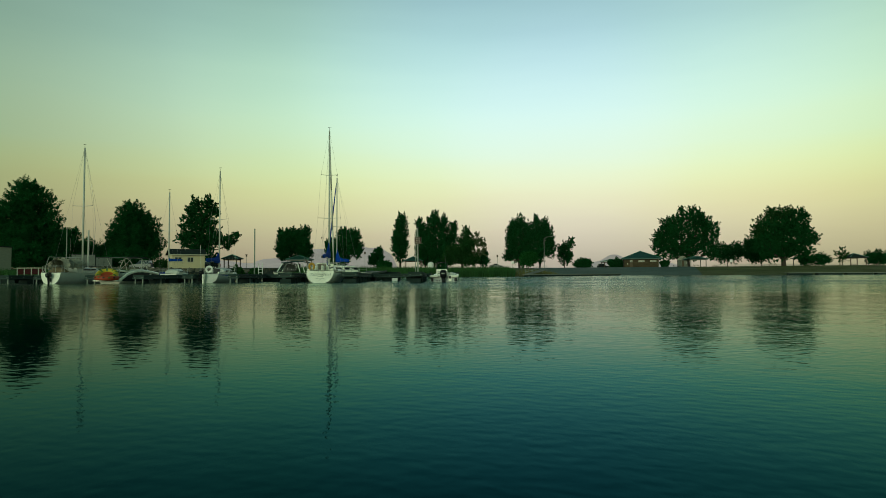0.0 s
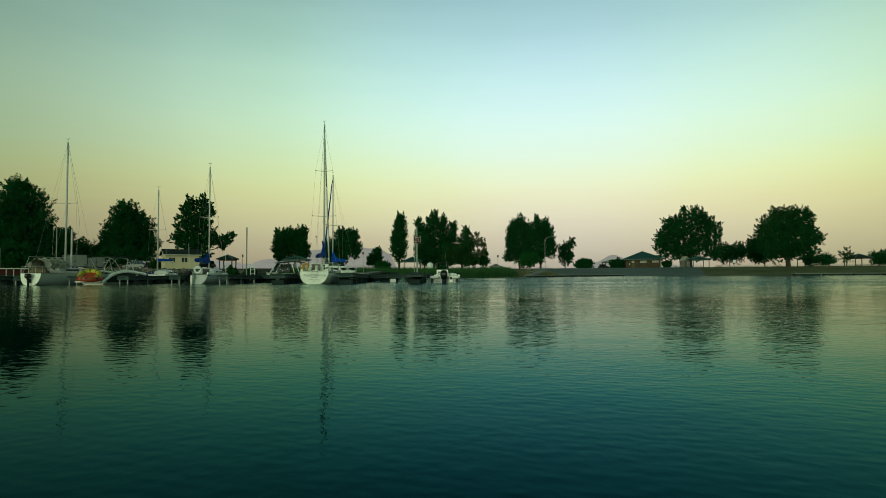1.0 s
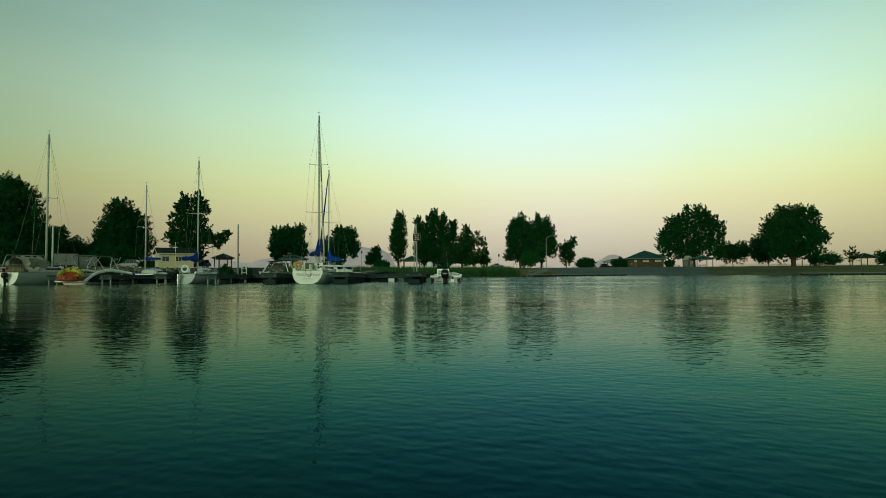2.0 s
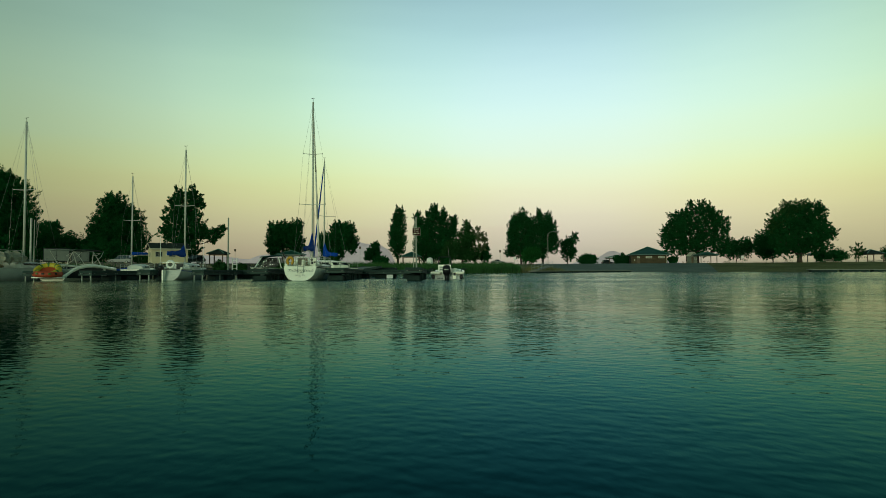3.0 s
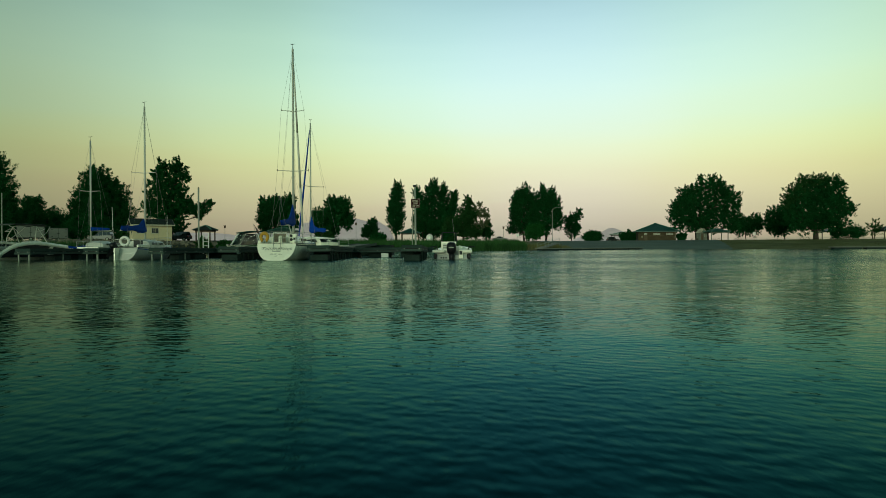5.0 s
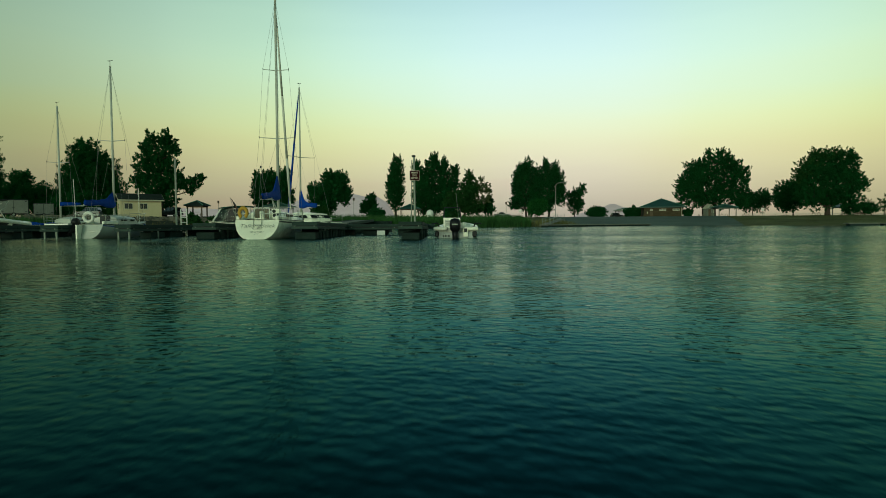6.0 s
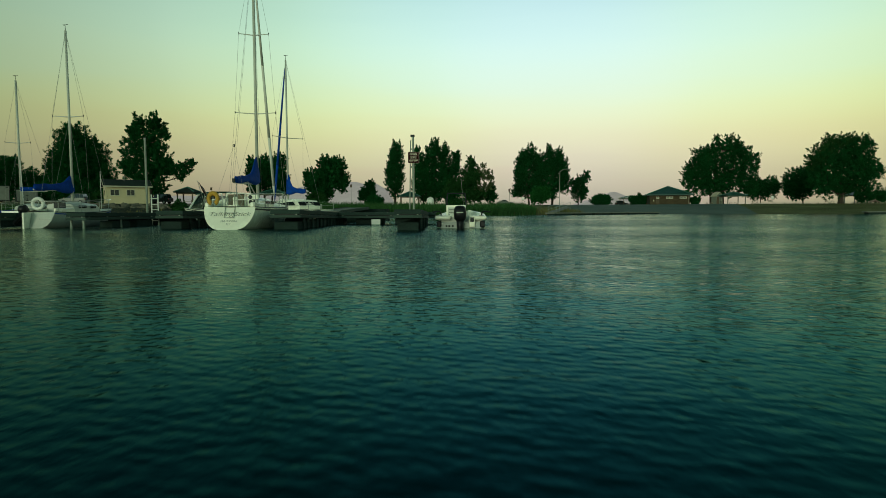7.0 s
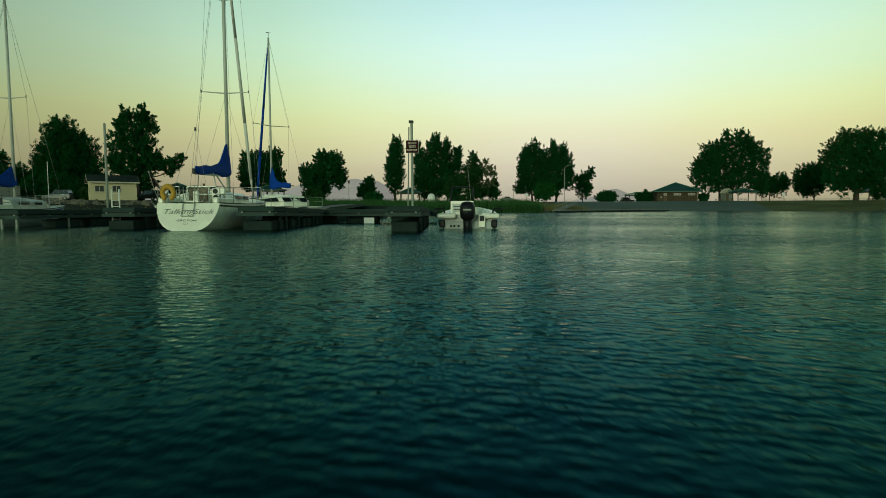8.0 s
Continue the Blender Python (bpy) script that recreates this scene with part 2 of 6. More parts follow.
GLASS_DARK = mat("tinted_window", (0.012, 0.02, 0.02), 0.08, vary=0.1, bump=0, spec=0.6)
BLACK_PLASTIC = mat("black_cowling", (0.007, 0.008, 0.009), 0.45, vary=0.3, bump=0.03, spec=0.25)
YELLOW_FOAM = mat("faded_yellow_foam", (0.46, 0.25, 0.025), 0.8, vary=0.2, fine=40, bump=0.2)
WHITE_FOAM = mat("white_foam", (0.70, 0.70, 0.62), 0.75, vary=0.12, fine=30)
FURLED = mat("furled_sailcloth", (0.62, 0.60, 0.5), 0.8, vary=0.15, stretch=(1, 1, 0.2), fine=20, bump=0.3)
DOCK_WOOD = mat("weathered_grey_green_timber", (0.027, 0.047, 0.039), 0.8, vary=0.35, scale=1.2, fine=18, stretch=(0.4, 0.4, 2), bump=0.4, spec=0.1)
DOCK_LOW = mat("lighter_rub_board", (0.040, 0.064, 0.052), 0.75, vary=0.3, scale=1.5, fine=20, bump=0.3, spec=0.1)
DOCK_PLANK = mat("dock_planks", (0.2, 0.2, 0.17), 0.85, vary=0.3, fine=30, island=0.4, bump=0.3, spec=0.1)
# near black: shade under the decks is put into the stained concrete's colour
FLOAT = mat("shaded_stained_concrete", (0.017, 0.030, 0.025), 0.85, vary=0.4, scale=2.5, fine=20, bump=0.4, spec=0.1)
WHITE_PAINT = mat("white_paint", (0.72, 0.72, 0.64), 0.55, vary=0.12, fine=30, bump=0.1)
GALV = mat("galvanised_pipe", (0.22, 0.25, 0.2), 0.5, 0.3, vary=0.2, scale=3, bump=0.1)
STUCCO = mat("cream_stucco", (0.52, 0.44, 0.27), 0.85, vary=0.08, scale=0.8, fine=60, bump=0.35, spec=0.1)
TRIM_CREAM = mat("cream_trim", (0.44, 0.41, 0.29), 0.6, vary=0.1)
ROOF_DARK = mat("dark_shingles", (0.02, 0.03, 0.025), 0.85, vary=0.35, scale=1, fine=12, bump=0.6, spec=0.1)
ROOF_GREEN = mat("green_metal_roof", (0.007, 0.055, 0.038), 0.5, 0.0, vary=0.2, scale=0.6, bump=0.1)
ROOF_RIB = mat("pale_green_ridge", (0.04, 0.14, 0.1), 0.45, vary=0.15)
BRICK = mat("brown_brick", (0.062, 0.047, 0.027), 0.85, vary=0.3, scale=0.7, fine=9, stretch=(1, 1, 3), bump=0.5, spec=0.1)
TIMBER = mat("brown_timber_post", (0.1, 0.075, 0.05), 0.8, vary=0.3, stretch=(3, 3, 0.4), bump=0.4, spec=0.1)
ROCK = mat("riprap_rock", (0.125, 0.115, 0.085), 0.9, vary=0.4, scale=1.2, fine=7, bump=0.8, per_object=0.5, spec=0.1)
GROUND = mat("dry_grass_ground", (0.112, 0.118, 0.05), 0.95, vary=0.5, scale=0.13, fine=3.0, bump=0.6, spec=0.04)
ASPHALT = mat("asphalt", (0.11, 0.142, 0.116), 0.85, vary=0.25, scale=0.1, fine=5, bump=0.3, spec=0.04)
GRAVEL = mat("gravel_bank", (0.030, 0.036, 0.024), 0.95, vary=0.35, scale=0.3, fine=6, bump=0.7, spec=0.04)
BARK = mat("bark", (0.05, 0.04, 0.03), 0.95, vary=0.4, scale=2, fine=14, stretch=(2, 2, 0.4), bump=0.8, spec=0.1)
LEAF = leaf_material("dark_green_leaves", (0.012, 0.086, 0.024), (0.012, 0.1, 0.022))
LEAF_OLIVE = leaf_material("olive_leaves", (0.024, 0.088, 0.024), (0.024, 0.1, 0.02))
LEAF_BRIGHT = leaf_material("fresh_green_leaves", (0.02, 0.125, 0.028), (0.02, 0.13, 0.02))
LEAF_BROWN = leaf_material("browning_leaves", (0.08, 0.12, 0.048), (0.08, 0.13, 0.042))
REED = mat("green_reed_blades", (0.032, 0.095, 0.026), 0.75, vary=0.5, scale=0.2, fine=2, bump=0, island=0.8, spec=0.06)
GRASS_OLIVE = mat("olive_turf", (0.095, 0.106, 0.043), 0.85, vary=0.25, scale=0.15, fine=1.5, bump=0, island=0.3, spec=0.05)
GRASS_DULL = mat("dull_straw_grass", (0.11, 0.105, 0.045), 0.85, vary=0.4, scale=0.3, fine=2, bump=0, island=0.8, spec=0.05)
GRASS_DRY = mat("dry_grass_blades", (0.14, 0.13, 0.045), 0.8, vary=0.4, scale=0.3, fine=2, bump=0, island=0.8, spec=0.1)
SIGN_RED = mat("maroon_sign_face", (0.030, 0.004, 0.004), 0.8, vary=0.1, bump=0.05, spec=0.15)
SIGN_INK = mat("pale_sign_lettering", (0.72, 0.66, 0.5), 0.5, vary=0.05, bump=0)
INK = mat("dark_hull_lettering", (0.03, 0.045, 0.03), 0.5, vary=0.1, bump=0)
TYRE = mat("black_rubber", (0.015, 0.015, 0.015), 0.85, vary=0.2, spec=0.1)
SILVER = mat("silver_car_paint", (0.15, 0.16, 0.14), 0.45, 0.0, vary=0.05, bump=0)
RED_PAINT = mat("red_car_paint", (0.28, 0.02, 0.015), 0.3, vary=0.08, bump=0)
GREY_TARP = mat("grey_cream_tarp", (0.42, 0.41, 0.34), 0.85, vary=0.2, scale=3, fine=10, bump=0.6)
TUBE_YELLOW = mat("yellow_vinyl", (0.42, 0.33, 0.015), 0.6, vary=0.1, bump=0.03)
TUBE_RED = mat("red_vinyl", (0.36, 0.05, 0.012), 0.6, vary=0.1, bump=0.03)
TUBE_GREEN = mat("green_vinyl", (0.05, 0.13, 0.015), 0.4, vary=0.1, bump=0.03)
HILL = mat("haze_painted_hillside", (0.26, 0.25, 0.235), 1.0, vary=0.3, scale=0.006, fine=0.03, bump=0)
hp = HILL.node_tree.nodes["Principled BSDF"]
hp.inputs["Emission Color"].default_value, hp.inputs["Emission Strength"].default_value = (0.18, 0.16, 0.143, 1), 1.0  # glow painted in for the haze: air lit by the sky


# ---- mesh helpers ----
def part(name, bm, material, parent=None, label="", smooth=False):
    me = bpy.data.meshes.new(name)
    bmesh.ops.recalc_face_normals(bm, faces=bm.faces)
    bm.to_mesh(me)
    bm.free()
    me.materials.append(material)
    if smooth:
        me.polygons.foreach_set("use_smooth", [True] * len(me.polygons))
    ob = new(name, me)
    ob.parent = parent
    if label:
        tagged(ob, label)
    return ob


def thing(name, m, label, category, group="", kind=""):
    ob = new(name)
    ob.empty_display_size = 0.3
    ob.matrix_world = m
    return tagged(ob, label, category, group, kind)


def box(x0, x1, y0, y1, z0, z1, bevel=0.0, bm=None, seg=1):
    bm = bm or bmesh.new()
    r = bmesh.ops.create_cube(bm, size=1.0, matrix=Matrix.Translation(((x0 + x1) / 2, (y0 + y1) / 2, (z0 + z1) / 2)) @ Matrix.Diagonal((x1 - x0, y1 - y0, z1 - z0, 1)))
    if bevel:
        es = list({e for v in r["verts"] for e in v.link_edges})
        bmesh.ops.bevel(bm, geom=es, offset=bevel, segments=seg, affect="EDGES", profile=0.5)
    return bm


def cyl(p0, p1, r0, r1=None, n=8, bm=None):
    bm = bm or bmesh.new()
    a, b = Vector(p0), Vector(p1)
    m = Matrix.Translation((a + b) / 2) @ (b - a).to_track_quat("Z", "Y").to_matrix().to_4x4()
    bmesh.ops.create_cone(bm, cap_ends=True, segments=n, radius1=r0, radius2=r0 if r1 is None else r1, depth=(b - a).length, matrix=m)
    return bm


def pipe(points, r, n=6, bm=None):
    bm = bm or bmesh.new()
    for a, b in zip(points, points[1:]):
        cyl(a, b, r, r, n, bm)
    return bm


def loft(rings, bm=None, caps=True, closed=True):
    bm = bm or bmesh.new()
    rows = [[bm.verts.new(p) for p in ring] for ring in rings]
    n = len(rings[0])
    for a, b in zip(rows, rows[1:]):
        for i in range(n if closed else n - 1):
            j = (i + 1) % n
            bm.faces.new((a[i], a[j], b[j], b[i]))
    if caps:
        bm.faces.new(rows[0][::-1])
        bm.faces.new(rows[-1])
    return bm


def ring_of(cx, cy, cz, rx, rz, n=12, power=1.0):
    out = []
    for i in range(n):
        a = 2 * math.pi * i / n
        c, s = math.cos(a), math.sin(a)
        out.append((cx + rx * math.copysign(abs(c) ** power, c), cy, cz + rz * math.copysign(abs(s) ** power, s)))
    return out


def torus(r, t, arc=(0, 360), n=20, m=8, squash=1.0):
    """A ring or part of one in the xz plane."""
    rings = []
    full = arc[1] - arc[0] >= 360
    for i in range(n if full else n + 1):
        a = radians(arc[0] + (arc[1] - arc[0]) * i / n)
        rings.append([((r + t * math.cos(b)) * math.cos(a), t * math.sin(b), (r + t * math.cos(b)) * math.sin(a) * squash) for b in (2 * math.pi * k / m for k in range(m))])
    if full:
        rings.append(rings[0])
    bm = loft(rings, caps=not full)
    bmesh.ops.remove_doubles(bm, verts=bm.verts, dist=1e-5)
    return bm


def lettering(name, words, size, material, parent, m, shear=0.0, label="", width=None, thin=0.0):
    cu = bpy.data.curves.new(name, "FONT")
    cu.body, cu.size, cu.align_x, cu.align_y, cu.shear, cu.extrude, cu.space_line = words, size, "CENTER", "CENTER", shear, 0.004, 1.0
    cu.offset = thin * size
    tmp = new(name, cu)
    bpy.context.view_layer.update()
    me = bpy.data.meshes.new_from_object(tmp.evaluated_get(bpy.context.evaluated_depsgraph_get()))
    bpy.data.objects.remove(tmp)
    if width:
        k = width / max(1e-6, max(v.co.x for v in me.vertices) - min(v.co.x for v in me.vertices))
        for v in me.vertices:
            v.co.x *= k
    me.materials.clear()
    me.materials.append(material)
    ob = new(name, me)
    ob.parent, ob.matrix_local = parent, m
    return tagged(ob, label or "lettering")


def wall_mesh(x0, x1, z0, z1, y0, y1, holes, bm=None):
    """A wall along x with rectangular holes (xa, xb, za, zb) right through it."""
    bm = bm or bmesh.new()
    xs = sorted({x0, x1, *[h[0] for h in holes], *[h[1] for h in holes]})
    zs = sorted({z0, z1, *[h[2] for h in holes], *[h[3] for h in holes]})
    for xa, xb in zip(xs, xs[1:]):
        for za, zb in zip(zs, zs[1:]):
            if not any(h[0] <= (xa + xb) / 2 <= h[1] and h[2] <= (za + zb) / 2 <= h[3] for h in holes):
                box(xa, xb, y0, y1, za, zb, bm=bm)
    bmesh.ops.remove_doubles(bm, verts=bm.verts, dist=1e-4)
    return bm


# ---- ground, water, hills ----
SHORE_X = (-3000, -160, -60, -30, -12, 8, 14, 26, 40, 55, 72, 95, 140, 3000)
SHORE_Y = (60, 70, 84, 92, 108, 113, 119, 138, 142, 139, 131, 127, 118, 60)


def ground_z(x, y):
    d = y - np.interp(x, SHORE_X, SHORE_Y)
    top = np.interp(x, (-60, -20, 10, 40), (2.0, 2.1, 2.2, 2.25))
    reach = np.interp(x, (-60, -30, 0, 20, 60, 100), (33, 42, 60, 52, 46, 32))
    k = np.clip(d / reach, 0, 1)
    up = top * (1 - (1 - k) ** np.interp(x, (-40, 0), (1.25, 1.7)))
    return np.where(d < 0, np.maximum(-2.5, d * 0.12), up)


def height_at(x, y):
    return float(ground_z(np.array(float(x)), np.array(float(y))))


def sheet(xs, ys, zf):
    X, Y = np.meshgrid(xs, ys)
    Z = zf(X, Y)
    v = np.stack([X, Y, Z], -1).reshape(-1, 3)
    nx, ny = len(xs), len(ys)
    i = np.arange(nx * ny).reshape(ny, nx)
    f = np.stack([i[:-1, :-1], i[:-1, 1:], i[1:, 1:], i[1:, :-1]], -1).reshape(-1, 4)
    me = bpy.data.meshes.new("sheet")
    me.from_pydata(v.tolist(), [], f.tolist())
    me.polygons.foreach_set("use_smooth", [True] * len(me.polygons))
    return me


def rolling(X, Y):
    z = ground_z(X, Y)
    return z + np.where(z > 0.05, 0.05 * np.sin(X * 0.9 + 1.3 * np.sin(Y * 0.31)) * np.sin(Y * 0.7 + X * 0.13), 0)


gx = np.concatenate([np.linspace(-2600, -170, 14)[:-1], np.linspace(-170, 150, 257), np.linspace(150, 2600, 14)[1:]])
gy = np.concatenate([np.linspace(55, 240, 186), np.linspace(240, 4600, 20)[1:]])
ground = new("ground", sheet(gx, gy, rolling))
ground.data.materials.append(GROUND)
tagged(ground, "dry grassy lake shore that rises gently from the water", "ground", kind="structure")
def splay(X, Y):
    """The ramp widens away from the water."""
    return X + (Y - 133) * 0.36 * (X - 25) / 33


ramp_road = new("road", sheet(np.linspace(25, 58, 39), np.linspace(128, 205, 78), lambda X, Y: rolling(splay(X, Y), Y) + 0.06))
for v_ in ramp_road.data.vertices:
    v_.co.x = splay(v_.co.x, v_.co.y)
ramp_road.data.materials.append(ASPHALT)
tagged(ramp_road, "grey asphalt boat launch ramp that slopes into the water", "road", kind="structure")
lot = new("pavement", sheet(np.linspace(-110, -28, 60), np.linspace(80, 150, 60), lambda X, Y: rolling(X, Y) + 0.06))
lot.data.materials.append(GRAVEL)
tagged(lot, "pale gravel bank and parking lot behind the docks", "pavement", kind="structure")



def wind_strength(X, Y):
    """How ruffled the water is: calm out on the lake, choppy off the docks, smooth under the banks, with gusts."""
    k = np.interp(Y, (-3, 6, 15, 22, 32, 50, 63), (0.1, 0.12, 0.26, 0.6, 0.85, 0.62, 0.0)) * np.interp(np.abs(X), (24, 30), (1, 0))
    k = k * np.interp(Y, (-3, -1), (0, 1))
    gust = np.sin(0.11 * X + 0.8 * np.sin(0.07 * Y)) * np.sin(0.16 * Y + 0.6 * np.sin(0.09 * X + 1)) + 0.5 * np.sin(0.31 * X - 0.23 * Y + 2)
    return k * (0.8 + 0.22 * gust)


def chop(X, Y):
    rng = np.random.RandomState(77)
    Z = np.zeros_like(X)
    for k in range(48):
        length = 0.7 * (1.9 / 0.7) ** rng.rand()
        way = radians(-110 + rng.normal() * 30)
        kx, ky = math.cos(way) * 2 * math.pi / length, math.sin(way) * 2 * math.pi / length
        ph = kx * X + ky * Y + rng.rand() * 6.283
        Z += 0.005 * length / 6.283 * (np.sin(ph) + 0.25 * np.sin(2 * ph + 0.6))
    return Z * wind_strength(X, Y)


wx = np.concatenate([[-2600.0, -600, -150, -70], np.linspace(-30, 30, 240), [70, 150, 600, 2600]])
wy = np.concatenate([[-2600.0, -600, -100, -20], np.linspace(-3, 63, 380), np.linspace(70, 160, 10), [250, 400]])
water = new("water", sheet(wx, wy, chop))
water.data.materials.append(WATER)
tagged(water, "dark teal lake water with small wind ripples", "water", kind="structure")


def hill(name, x0, x1, y, top, seed, label, shape=((0, 0.2, 0.5, 0.8, 1), (0, 0.7, 1, 0.7, 0))):
    xs, rows = np.linspace(x0, x1, 60), []
    rng = np.random.RandomState(seed)
    ph = rng.rand(6) * 6
    k = (xs - x0) / (x1 - x0)
    crest = top * np.interp(k, *shape) * (1 + 0.03 * np.sin(9 * k + ph[0]) + 0.025 * np.sin(23 * k + ph[1]) + 0.012 * np.sin(51 * k + ph[2]))
    ys = np.linspace(0, 1, 16)
    v, f = [], []
    for j, q in enumerate(ys):
        for i, x in enumerate(xs):
            r = 1 + 0.1 * q * (1 - q) * 4 * math.sin(x * 0.02 + 5 * q + ph[3])
            v.append((x, y + 700 * (q - 1), max(-2, crest[i] * math.sin(q * math.pi / 2) ** 1.3 * (r if q < 0.95 else 1))))
    n = len(xs)
    for j in range(15):
        for i in range(n - 1):
            a = j * n + i
            f.append((a, a + 1, a + n + 1, a + n))
    me = bpy.data.meshes.new(name)
    me.from_pydata(v, [], f)
    me.polygons.foreach_set("use_smooth", [True] * len(me.polygons))
    me.materials.append(HILL)
    return tagged(new(name, me), label, "hill", kind="structure")


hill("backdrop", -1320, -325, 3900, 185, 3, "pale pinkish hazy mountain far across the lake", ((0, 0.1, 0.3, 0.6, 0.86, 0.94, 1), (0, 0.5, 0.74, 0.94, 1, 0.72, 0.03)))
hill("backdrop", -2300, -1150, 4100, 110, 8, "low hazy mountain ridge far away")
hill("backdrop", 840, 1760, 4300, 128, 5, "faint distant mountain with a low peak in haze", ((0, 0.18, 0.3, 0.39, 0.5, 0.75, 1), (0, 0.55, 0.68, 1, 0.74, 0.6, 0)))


# ---- trees ----
def crown_mesh(name, blobs, rng, leaf, clump, per_clump, density, material, upright=0.0, ragged=0.0):
    """Leaves in many small clumps spread through the blobs (x, y, z, rx, ry, rz)."""
    P, A, B = [], [], []
    for bx, by, bz, rx, ry, rz in blobs:
        area = (rx * rz + rx * ry + ry * rz) / 3 * 12.6
        n = max(4, int(density * area / clump ** 2))
        d = rng.normal(size=(n, 3))
        d /= np.linalg.norm(d, axis=1)[:, None]
        r = 0.2 + 0.8 * rng.rand(n) ** 0.55 + ragged * rng.rand(n) ** 4
        c = np.array([bx, by, bz]) + d * r[:, None] * np.array([rx, ry, rz])
        for k in range(n):
            size = clump * (0.45 + 0.8 * rng.rand())
            m = int(2.3 * per_clump * (0.6 + 0.8 * rng.rand()))
            # each clump is a leafy twig that reaches outwards and up and thins to its tip
            way = d[k] * 0.8 + np.array([0, 0, 0.45 + upright]) + rng.normal(size=3) * 0.35
            way /= np.linalg.norm(way)
            q = rng.rand(m, 1)
            g = rng.normal(size=(m, 3))
            g /= np.linalg.norm(g, axis=1)[:, None]
            g *= rng.rand(m, 1) ** 0.6 * size * (0.66 - 0.1 * upright) * (1.12 - 0.8 * q)
            g += way[None, :] * (q - 0.5) * (1.35 + 0.6 * upright) * size
            P.append(c[k] + g)
    # shaded foliage deeper in the crown: fewer, larger sprays
    inner, spray = [], leaf * 2.6
    for bx, by, bz, rx, ry, rz in blobs:
        n = int(4.2 * min(1.0, density) ** 3 * (rx * rz + rx * ry + ry * rz) / 3 * 12.6 * 0.5 / spray ** 2)
        d = rng.normal(size=(n, 3))
        d /= np.linalg.norm(d, axis=1)[:, None]
        inner.append(np.array([bx, by, bz]) + d * (0.15 + 0.65 * rng.rand(n, 1) ** 0.6) * np.array([rx, ry, rz]))
    inner = np.concatenate(inner)
    fine = np.concatenate(P)
    n_fine, n_in = len(fine), len(inner)
    P = np.concatenate([fine, inner])
    n = len(P)
    A = rng.normal(size=(n, 3))
    A /= np.linalg.norm(A, axis=1)[:, None]
    B = np.cross(A, rng.normal(size=(n, 3)))
    B /= np.linalg.norm(B, axis=1)[:, None]
    s = leaf * (0.55 + 0.8 * rng.rand(n))[:, None]
    s[:n_fine] *= 0.68
    s[n_fine:] *= 2.6
    # single leaves are pointed, the sprays inside are broad
    tri = np.stack([P - A * s * 0.45 + B * s * 0.32, P + A * s * 0.6, P - A * s * 0.45 - B * s * 0.32], 1)[:n_fine].reshape(-1, 3)
    quad = np.stack([P - A * s * 0.5, P + B * s * 0.3, P + A * s * 0.5, P - B * s * 0.3], 1)[n_fine:].reshape(-1, 3)
    v = np.concatenate([tri, quad])
    me = bpy.data.meshes.new(name)
    me.vertices.add(len(v))
    me.vertices.foreach_set("co", v.ravel())
    me.loops.add(len(v))
    me.loops.foreach_set("vertex_index", np.arange(len(v)))
    me.polygons.add(n)
    me.polygons.foreach_set("loop_start", np.concatenate([np.arange(n_fine) * 3, 3 * n_fine + np.arange(n_in) * 4]))
    me.update(calc_edges=True)
    me.materials.append(material)
    return me


